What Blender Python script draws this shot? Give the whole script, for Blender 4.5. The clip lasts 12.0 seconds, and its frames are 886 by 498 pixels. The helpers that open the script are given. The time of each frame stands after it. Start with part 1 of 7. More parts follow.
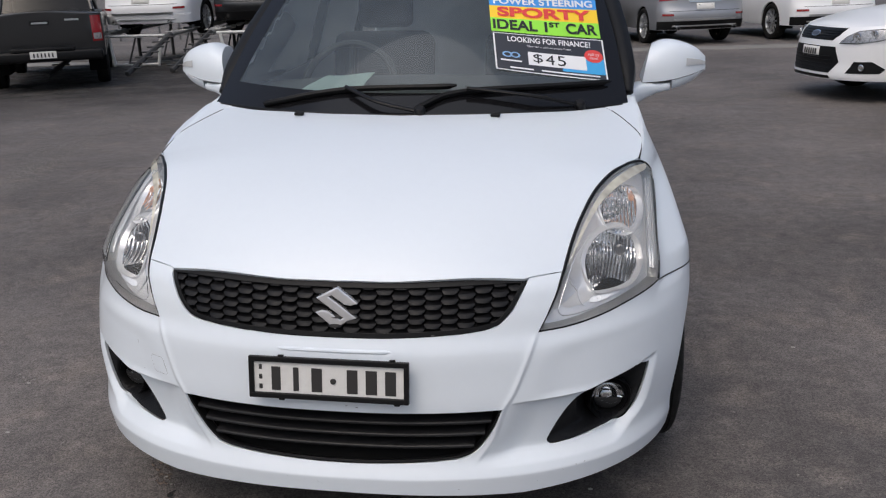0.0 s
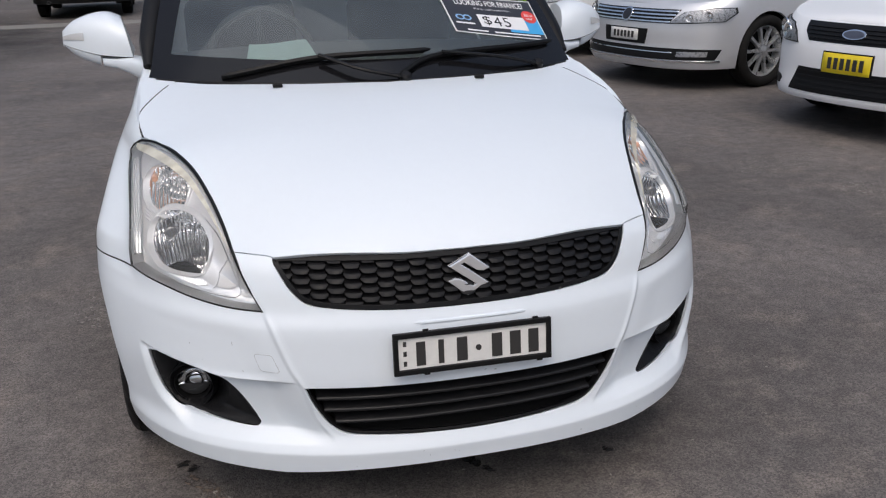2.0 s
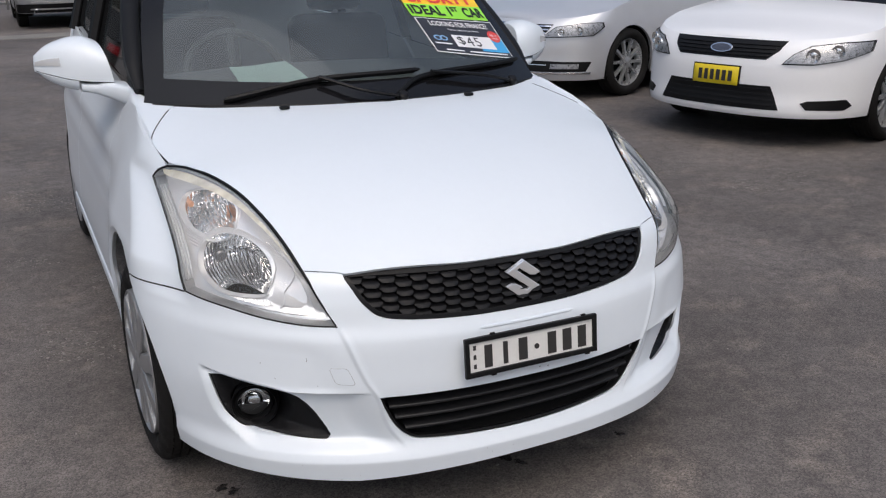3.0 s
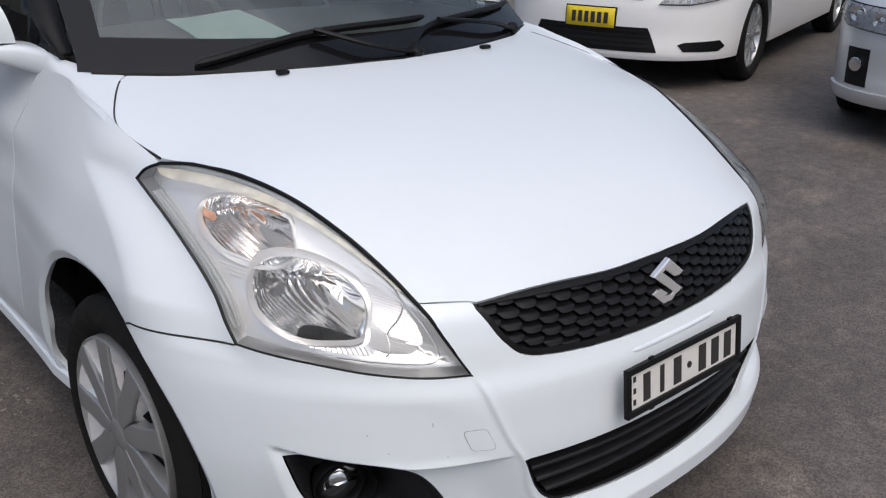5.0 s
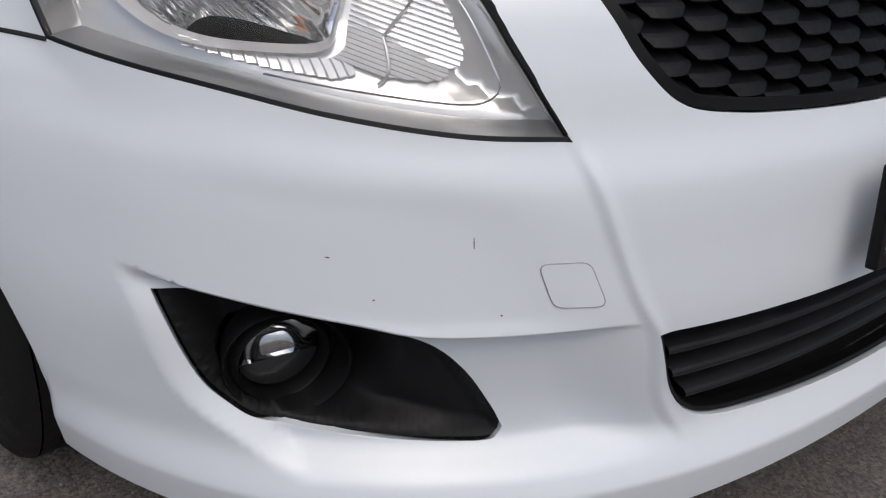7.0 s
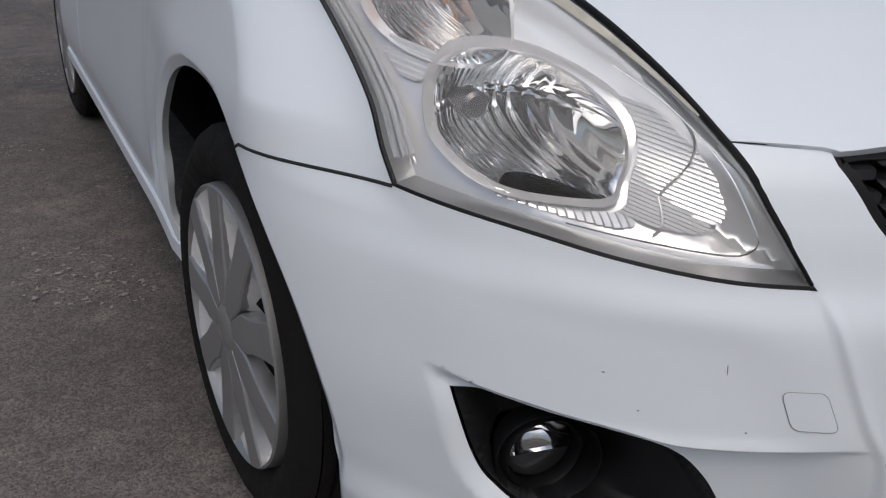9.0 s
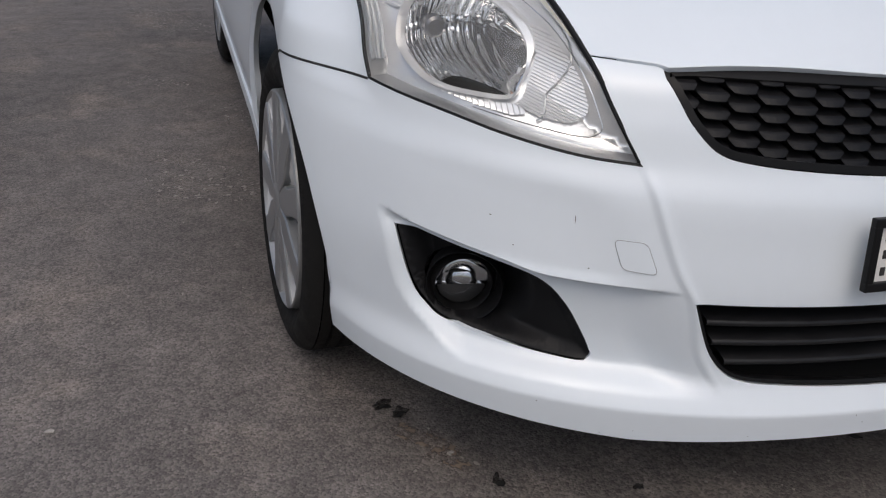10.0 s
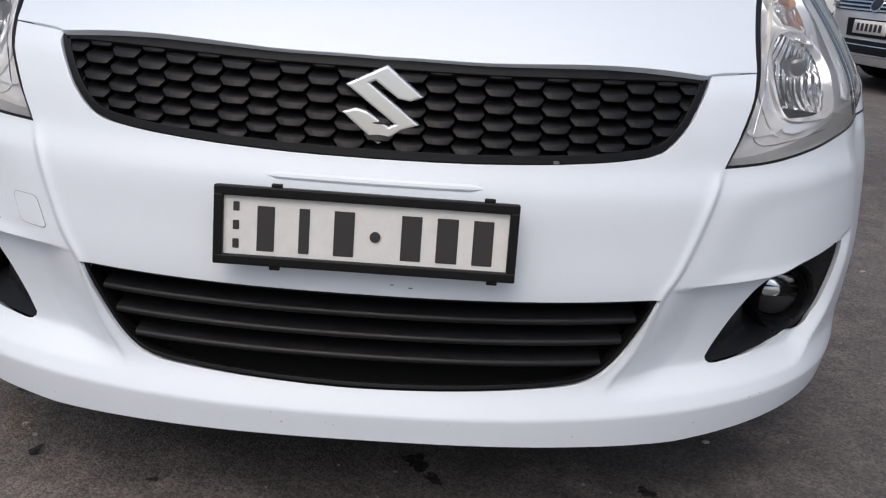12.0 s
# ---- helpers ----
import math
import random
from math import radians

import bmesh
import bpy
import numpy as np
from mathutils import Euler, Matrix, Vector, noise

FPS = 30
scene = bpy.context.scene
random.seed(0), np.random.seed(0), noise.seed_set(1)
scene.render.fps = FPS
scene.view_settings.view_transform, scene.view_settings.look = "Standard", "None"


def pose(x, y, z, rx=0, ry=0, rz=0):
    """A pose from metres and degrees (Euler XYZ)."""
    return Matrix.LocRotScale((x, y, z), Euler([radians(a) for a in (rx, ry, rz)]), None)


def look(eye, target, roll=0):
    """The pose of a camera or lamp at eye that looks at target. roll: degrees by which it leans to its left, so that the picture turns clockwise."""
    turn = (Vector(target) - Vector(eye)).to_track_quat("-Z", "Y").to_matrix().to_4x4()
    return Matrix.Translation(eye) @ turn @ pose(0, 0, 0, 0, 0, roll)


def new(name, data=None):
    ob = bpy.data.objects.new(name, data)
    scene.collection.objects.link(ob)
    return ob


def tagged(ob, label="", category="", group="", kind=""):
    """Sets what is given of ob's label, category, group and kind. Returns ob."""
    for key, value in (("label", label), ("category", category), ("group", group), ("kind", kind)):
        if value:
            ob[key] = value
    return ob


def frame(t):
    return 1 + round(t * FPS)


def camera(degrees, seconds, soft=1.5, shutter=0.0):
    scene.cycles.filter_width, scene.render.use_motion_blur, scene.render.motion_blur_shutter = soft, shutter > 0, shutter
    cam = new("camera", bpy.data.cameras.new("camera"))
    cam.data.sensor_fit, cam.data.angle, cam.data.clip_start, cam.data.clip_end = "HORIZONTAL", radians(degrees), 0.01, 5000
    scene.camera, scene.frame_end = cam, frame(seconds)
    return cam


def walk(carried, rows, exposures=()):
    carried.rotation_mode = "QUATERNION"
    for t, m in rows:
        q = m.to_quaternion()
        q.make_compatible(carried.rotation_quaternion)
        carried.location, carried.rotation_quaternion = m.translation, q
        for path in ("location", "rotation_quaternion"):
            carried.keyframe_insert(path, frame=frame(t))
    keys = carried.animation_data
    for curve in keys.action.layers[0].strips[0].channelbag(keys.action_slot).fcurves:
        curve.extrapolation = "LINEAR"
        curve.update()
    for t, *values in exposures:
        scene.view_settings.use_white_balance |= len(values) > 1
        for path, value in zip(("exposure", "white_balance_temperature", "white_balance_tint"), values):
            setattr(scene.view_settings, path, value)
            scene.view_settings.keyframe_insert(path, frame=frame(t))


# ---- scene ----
# camera and its walk: seconds, place, turn
cam = camera(52.81, 12.0, 1.2)
PATH = [
    (0, 0.5663, -1.8356, 1.454, 71.781, 1.219, 8.647),
    (0.5, 0.3031, -1.8379, 1.4331, 70.591, 0.617, 2.576),
    (1, 0.02, -1.8295, 1.448, 70.166, 0.314, -2.671),
    (1.5, -0.3114, -1.8595, 1.4532, 69.712, 0.038, -9.213),
    (2, -0.5807, -1.804, 1.4663, 69.386, -0.034, -15.487),
    (2.5, -0.8384, -1.7632, 1.4881, 70.246, -0.091, -21.711),
    (3, -1.1349, -1.7284, 1.5038, 70.237, -0.684, -26.526),
    (3.2, -1.2095, -1.6797, 1.4972, 70.171, -0.737, -27.514),
    (4.8, -1.5028, -0.9632, 1.43, 68.807, -0.37, -41.651),
    (5, -1.4355, -0.845, 1.4103, 67.23, -1.757, -41.25),
    (5.5, -1.2608, -0.5867, 1.2092, 61.787, -3.553, -39.094),
    (6, -1.0569, -0.4023, 0.9549, 57.962, -3.699, -38.806),
    (6.5, -0.9867, -0.3423, 0.8928, 57.958, -3.771, -38.506),
    (7, -0.9603, -0.3089, 0.8801, 58.729, -3.857, -37.19),
    (7.5, -0.9883, -0.3017, 0.9004, 59.177, -4.371, -35.349),
    (7.7, -1.0144, -0.2926, 0.9099, 59.544, -4.317, -34.02),
    (9.3, -1.153, -0.4165, 0.9858, 65.513, -2.939, -25.674),
    (9.5, -1.1526, -0.5029, 0.9972, 65.132, -3.105, -24.017),
    (10, -1.0666, -0.8327, 0.9979, 63.652, -4.032, -16.628),
    (10.5, -0.9148, -1.0059, 0.9334, 64.37, -2.404, -10.713),
    (11, -0.5774, -1.0555, 0.8357, 67.821, -0.612, -6.116),
    (11.5, -0.2019, -1.0703, 0.8964, 69.499, -2.12, -2.371),
    (12, 0.0753, -1.0825, 0.8808, 70.413, -3.994, 0.448),
]
# the phone's automatic exposure: seconds, stops
EXPOSURES = [(0.0, -0.08), (1.0, 0.0), (3.0, 0.0), (4.8, 0.0), (5.5, -0.17), (6.5, -0.26), (7.5, -0.32), (9.5, -0.42), (10.0, -0.25), (10.5, -0.04), (11.0, 0.14), (11.5, 0.12), (12.0, 0.08)]
walk(cam, [(t, pose(x, y, z, rx, ry, rz)) for t, x, y, z, rx, ry, rz in PATH], EXPOSURES)

# ---- light: an overcast day ----
world = bpy.data.worlds.new("overcast_sky")
scene.world = world
world.use_nodes = True
wn, wl = world.node_tree.nodes, world.node_tree.links
wn.clear()
sky = wn.new("ShaderNodeTexSky")
sky.sky_type = "NISHITA"
sky.sun_disc = False
sky.sun_elevation, sky.sun_rotation = radians(58), radians(200)
sky.air_density, sky.dust_density = 1.0, 4.0
grey = wn.new("ShaderNodeHueSaturation")
grey.inputs["Saturation"].default_value = 0.88
bg = wn.new("ShaderNodeBackground")
bg.inputs["Strength"].default_value = 0.121
wout = wn.new("ShaderNodeOutputWorld")
# an overcast sky is brightest overhead and dims evenly towards the horizon, with soft cloud
way, up, tone = wn.new("ShaderNodeTexCoord"), wn.new("ShaderNodeSeparateXYZ"), wn.new("ShaderNodeMapRange")
tone.inputs["To Min"].default_value, tone.inputs["To Max"].default_value = 0.66, 1.55
cloud, soft_cloud, both_tones, cover_sky = wn.new("ShaderNodeTexNoise"), wn.new("ShaderNodeMapRange"), wn.new("ShaderNodeMath"), wn.new("ShaderNodeVectorMath")
cloud.inputs["Scale"].default_value, cloud.inputs["Detail"].default_value = 2.2, 5.0
for key, val in (("From Min", 0.3), ("From Max", 0.7), ("To Min", 0.80), ("To Max", 1.20)):
    soft_cloud.inputs[key].default_value = val
both_tones.operation, cover_sky.operation = "MULTIPLY", "SCALE"
wl.new(way.outputs["Generated"], up.inputs[0])
wl.new(up.outputs["Z"], tone.inputs["Value"])
wl.new(way.outputs["Generated"], cloud.inputs["Vector"])
wl.new(cloud.outputs["Fac"], soft_cloud.inputs["Value"])
wl.new(tone.outputs[0], both_tones.inputs[0])
wl.new(soft_cloud.outputs[0], both_tones.inputs[1])
wl.new(sky.outputs[0], grey.inputs["Color"])
wl.new(grey.outputs[0], cover_sky.inputs[0])
wl.new(both_tones.outputs[0], cover_sky.inputs["Scale"])
wl.new(cover_sky.outputs[0], bg.inputs["Color"])
wl.new(bg.outputs[0], wout.inputs["Surface"])
sun = new("sun", bpy.data.lights.new("sun", "SUN"))
sun.data.energy, sun.data.angle, sun.data.color = 0.55, radians(80), (1.0, 0.98, 0.96)
sun.matrix_world = look((-1.5, -3.2, 7.0), (0, 0, 0))
scene.view_settings.exposure = 0.0

# ---- materials ----
def material(name, color, rough=0.5, metal=0.0, coat=0.0, spec=0.5, emit=0.0):
    m = bpy.data.materials.new(name)
    m.use_nodes = True
    b = m.node_tree.nodes["Principled BSDF"]
    b.inputs["Base Color"].default_value = (*color, 1)
    b.inputs["Roughness"].default_value = rough
    b.inputs["Metallic"].default_value = metal
    b.inputs["Coat Weight"].default_value = coat
    b.inputs["Coat Roughness"].default_value = 0.04
    b.inputs["Specular IOR Level"].default_value = spec
    return m


def worn(m, scale, amount, bump=0.0, fine=0.0, detail=6.0):
    """Adds grain to a material: colour and roughness vary at two scales, with an optional relief."""
    nt = m.node_tree
    nd, lk = nt.nodes, nt.links
    b = nd["Principled BSDF"]
    base = tuple(b.inputs["Base Color"].default_value)
    rough = b.inputs["Roughness"].default_value
    co = nd.new("ShaderNodeTexCoord")
    big, small = nd.new("ShaderNodeTexNoise"), nd.new("ShaderNodeTexNoise")
    big.inputs["Scale"].default_value, big.inputs["Detail"].default_value = scale, detail
    small.inputs["Scale"].default_value, small.inputs["Detail"].default_value = scale * 14, 4
    mixf = nd.new("ShaderNodeMath")
    mixf.operation = "MULTIPLY_ADD"
    mixf.inputs[1].default_value = 0.4
    lk.new(co.outputs["Object"], big.inputs["Vector"])
    lk.new(co.outputs["Object"], small.inputs["Vector"])
    lk.new(small.outputs["Fac"], mixf.inputs[0])
    half = nd.new("ShaderNodeMath")
    half.operation = "MULTIPLY"
    half.inputs[1].default_value = 0.6
    lk.new(big.outputs["Fac"], half.inputs[0])
    lk.new(half.outputs[0], mixf.inputs[2])
    ramp = nd.new("ShaderNodeMapRange")
    ramp.inputs["From Min"].default_value, ramp.inputs["From Max"].default_value = 0.3, 0.7
    ramp.inputs["To Min"].default_value, ramp.inputs["To Max"].default_value = 1 - amount, 1 + amount
    lk.new(mixf.outputs[0], ramp.inputs["Value"])
    mul = nd.new("ShaderNodeVectorMath")
    mul.operation = "SCALE"
    mul.inputs[0].default_value = base[:3]
    lk.new(ramp.outputs[0], mul.inputs["Scale"])
    lk.new(mul.outputs[0], b.inputs["Base Color"])
    rr = nd.new("ShaderNodeMath")
    rr.operation = "MULTIPLY"
    rr.inputs[1].default_value = rough
    lk.new(ramp.outputs[0], rr.inputs[0])
    lk.new(rr.outputs[0], b.inputs["Roughness"])
    if bump:
        bp = nd.new("ShaderNodeBump")
        bp.inputs["Strength"].default_value = bump
        bp.inputs["Distance"].default_value = fine or 0.002
        lk.new(mixf.outputs[0], bp.inputs["Height"])
        lk.new(bp.outputs[0], b.inputs["Normal"])
    return m


def thin_pane(name, tint, ior=1.42, haze=0.0, haze_color=(0.8, 0.8, 0.8)):
    """A thin pane: see-through, with a mirror gloss that grows at a slant and a film of haze or dust."""
    m = bpy.data.materials.new(name)
    m.use_nodes = True
    nd, lk = m.node_tree.nodes, m.node_tree.links
    nd.clear()
    clear, shine = nd.new("ShaderNodeBsdfTransparent"), nd.new("ShaderNodeBsdfGlossy")
    clear.inputs["Color"].default_value = (*tint, 1)
    shine.inputs["Roughness"].default_value = 0.02
    fre = nd.new("ShaderNodeFresnel")
    fre.inputs["IOR"].default_value = ior
    mx, out = nd.new("ShaderNodeMixShader"), nd.new("ShaderNodeOutputMaterial")
    lk.new(fre.outputs[0], mx.inputs[0])
    body = clear
    if haze:
        film, fm, no, co, mr = nd.new("ShaderNodeBsdfDiffuse"), nd.new("ShaderNodeMixShader"), nd.new("ShaderNodeTexNoise"), nd.new("ShaderNodeTexCoord"), nd.new("ShaderNodeMapRange")
        film.inputs["Color"].default_value = (*haze_color, 1)
        no.inputs["Scale"].default_value, no.inputs["Detail"].default_value = 9, 6
        mr.inputs["From Min"].default_value, mr.inputs["From Max"].default_value = 0.3, 0.7
        mr.inputs["To Min"].default_value, mr.inputs["To Max"].default_value = haze * 0.6, haze * 1.4
        lk.new(co.outputs["Object"], no.inputs["Vector"])
        lk.new(no.outputs["Fac"], mr.inputs["Value"])
        lk.new(mr.outputs[0], fm.inputs[0])
        lk.new(clear.outputs[0], fm.inputs[1])
        lk.new(film.outputs[0], fm.inputs[2])
        body = fm
    lk.new(body.outputs[0], mx.inputs[1])
    lk.new(shine.outputs[0], mx.inputs[2])
    lk.new(mx.outputs[0], out.inputs["Surface"])
    return m


WHITE = worn(material("white_paint", (0.745, 0.80, 0.848), 0.35, coat=0.5), 3.0, 0.012)
BLACK_TRIM = worn(material("black_plastic", (0.0075, 0.0075, 0.008), 0.42, spec=0.20), 30.0, 0.25, 0.15, 0.0006)
GRAIN_BLACK = worn(material("grained_black_plastic", (0.008, 0.008, 0.009), 0.5, spec=0.20), 60.0, 0.3, 0.3, 0.0006)
DARK = material("dark_void", (0.006, 0.006, 0.006), 0.9, spec=0.1)
CHROME = worn(material("chrome", (0.82, 0.83, 0.84), 0.08, 1.0), 20.0, 0.04)
REFLECTOR = material("reflector_chrome", (0.93, 0.935, 0.94), 0.035, 1.0)
SATIN = worn(material("satin_silver_plastic", (0.55, 0.56, 0.57), 0.30, 0.85), 15.0, 0.08)
RUBBER = worn(material("tyre_rubber", (0.012, 0.0115, 0.011), 0.75, spec=0.18), 25.0, 0.35, 0.3, 0.001)
ALLOY = worn(material("wheel_silver", (0.60, 0.61, 0.62), 0.28, 0.75), 12.0, 0.1)
LENS = thin_pane("lamp_lens", (0.98, 0.985, 0.985), 1.40, 0.060, (0.90, 0.89, 0.86))
SCREEN = thin_pane("windscreen_glass", (0.74, 0.81, 0.80), 1.90, 0.16, (0.24, 0.28, 0.28))
TINTED = thin_pane("tinted_glass", (0.12, 0.13, 0.13))
AMBER = material("amber_plastic", (0.70, 0.36, 0.22), 0.3)


# ---- building helpers ----
def mesh_of(name, verts, faces, mat, smooth=True):
    me = bpy.data.meshes.new(name)
    me.from_pydata([tuple(v) for v in verts], [], faces)
    me.materials.append(mat)
    if smooth:
        me.polygons.foreach_set("use_smooth", [True] * len(me.polygons))
    me.update()
    return me


def put(name, me, parent=None, label=""):
    ob = new(name, me)
    if parent:
        ob.parent = parent
    if label:
        ob["label"] = label
    return ob


def part(name, bm, mat, parent=None, label="", smooth=False, sharp=35):
    """Links a bmesh as one mesh object under a thing or under a part."""
    me = bpy.data.meshes.new(name)
    bm.normal_update()
    if smooth:
        for fc in bm.faces:
            fc.smooth = True
        for e in bm.edges:
            if len(e.link_faces) == 2 and e.calc_face_angle(0) > radians(sharp):
                e.smooth = False
    bm.to_mesh(me)
    bm.free()
    me.materials.append(mat)
    return put(name, me, parent, label)


def empty(name, m=None, label="", category="", group="", kind=""):
    ob = new(name)
    if m is not None:
        ob.matrix_world = m
    ob.empty_display_size = 0.1
    return tagged(ob, label, category, group, kind)


def box(bm, size, m=None, bevel=0.0, seg=2):
    r = bmesh.ops.create_cube(bm, size=1.0, matrix=(m or Matrix()) @ Matrix.Diagonal((*size, 1)))
    if bevel:
        es = list({e for v in r["verts"] for e in v.link_edges})
        bmesh.ops.bevel(bm, geom=es, offset=bevel, segments=seg, affect="EDGES", profile=0.5)
    return bm


def tube(bm, pts, radius, sides=8, closed=False, flat=1.0):
    """A tube along points; radius a number or a list."""
    n = len(pts)
    pts = [Vector(p) for p in pts]
    rings = []
    for i, p in enumerate(pts):
        a = pts[(i - 1) % n] if (closed or i) else pts[i]
        b = pts[(i + 1) % n] if (closed or i < n - 1) else pts[i]
        d = (b - a).normalized()
        up = Vector((0, 0, 1)) if abs(d.z) < 0.9 else Vector((1, 0, 0))
        s = d.cross(up).normalized()
        w = s.cross(d).normalized()
        r = radius[i] if isinstance(radius, (list, tuple)) else radius
        rings.append([bm.verts.new(p + r * (math.cos(k * math.tau / sides) * s + flat * math.sin(k * math.tau / sides) * w)) for k in range(sides)])
    for i in range(n if closed else n - 1):
        A, C = rings[i], rings[(i + 1) % n]
        for k in range(sides):
            bm.faces.new((A[k], A[(k + 1) % sides], C[(k + 1) % sides], C[k]))
    if not closed:
        bm.faces.new(rings[0][::-1])
        bm.faces.new(rings[-1])
    return bm


def lathe(bm, profile, m=None, steps=48):
    """Turns (radius, height) points about the local z axis."""
    m = m or Matrix()
    rings = []
    for r, h in profile:
        if r < 1e-6:
            rings.append([bm.verts.new(m @ Vector((0, 0, h)))])
        else:
            rings.append([bm.verts.new(m @ Vector((r * math.cos(k * math.tau / steps), r * math.sin(k * math.tau / steps), h))) for k in range(steps)])
    for A, C in zip(rings, rings[1:]):
        for k in range(steps):
            j = (k + 1) % steps
            if len(A) == 1 and len(C) > 1:
                bm.faces.new((A[0], C[k], C[j]))
            elif len(C) == 1 and len(A) > 1:
                bm.faces.new((A[k], C[0], A[j]))
            elif len(A) > 1:
                bm.faces.new((A[k], C[k], C[j], A[j]))
    return bm


def spl(v, xs, ys):
    """A smooth curve through (xs, ys)."""
    n = len(xs)
    if v <= xs[0]:
        return ys[0] + (v - xs[0]) * (ys[1] - ys[0]) / (xs[1] - xs[0])
    if v >= xs[-1]:
        return ys[-1] + (v - xs[-1]) * (ys[-1] - ys[-2]) / (xs[-1] - xs[-2])
    i = max(k for k in range(n - 1) if xs[k] <= v)

    def slope(k):
        if k == 0:
            return (ys[1] - ys[0]) / (xs[1] - xs[0])
        if k == n - 1:
            return (ys[-1] - ys[-2]) / (xs[-1] - xs[-2])
        return (ys[k + 1] - ys[k - 1]) / (xs[k + 1] - xs[k - 1])
    h = xs[i + 1] - xs[i]
    u = (v - xs[i]) / h
    return ((2 * u ** 3 - 3 * u * u + 1) * ys[i] + (u ** 3 - 2 * u * u + u) * h * slope(i)
            + (3 * u * u - 2 * u ** 3) * ys[i + 1] + (u ** 3 - u * u) * h * slope(i + 1))


def step01(v, a, b):
    u = min(1.0, max(0.0, (v - a) / (b - a)))
    return u * u * (3 - 2 * u)


def curve(pts, gap=0.006):
    """Points along a smooth open curve (Catmull-Rom) through pts, without the last."""
    pts = [np.array(p, float) for p in pts]
    out = []
    for i in range(len(pts) - 1):
        p1, p2 = pts[i], pts[i + 1]
        p0 = pts[i - 1] if i else 2 * p1 - p2
        p3 = pts[i + 2] if i + 2 < len(pts) else 2 * p2 - p1
        k = max(1, int(np.linalg.norm(p2 - p1) / gap + 0.5))
        for j in range(k):
            u = j / k
            out.append(0.5 * (2 * p1 + (p2 - p0) * u + (2 * p0 - 5 * p1 + 4 * p2 - p3) * u * u + (3 * p1 - p0 - 3 * p2 + p3) * u ** 3))
    return out


def outline(*curves, gap=0.006):
    """A closed loop out of curves that meet in corners."""
    out = []
    for c in curves:
        out += curve(c, gap)
    return np.array(out)


def inside(P, loop):
    P, r = np.asarray(P), np.zeros(len(P), bool)
    for (x1, y1), (x2, y2) in zip(loop, np.roll(loop, -1, 0)):
        if y1 != y2:
            r ^= ((y1 > P[:, 1]) != (y2 > P[:, 1])) & (P[:, 0] < (x2 - x1) * (P[:, 1] - y1) / (y2 - y1) + x1)
    return r


def grow(loop, d):
    """The loop moved outwards by d (inwards: minus)."""
    area = np.sum(loop[:, 0] * np.roll(loop[:, 1], -1) - loop[:, 1] * np.roll(loop[:, 0], -1))
    t = np.roll(loop, -1, 0) - np.roll(loop, 1, 0)
    t /= np.linalg.norm(t, axis=1)[:, None] + 1e-12
    return loop + d * np.sign(area) * np.stack([t[:, 1], -t[:, 0]], 1)


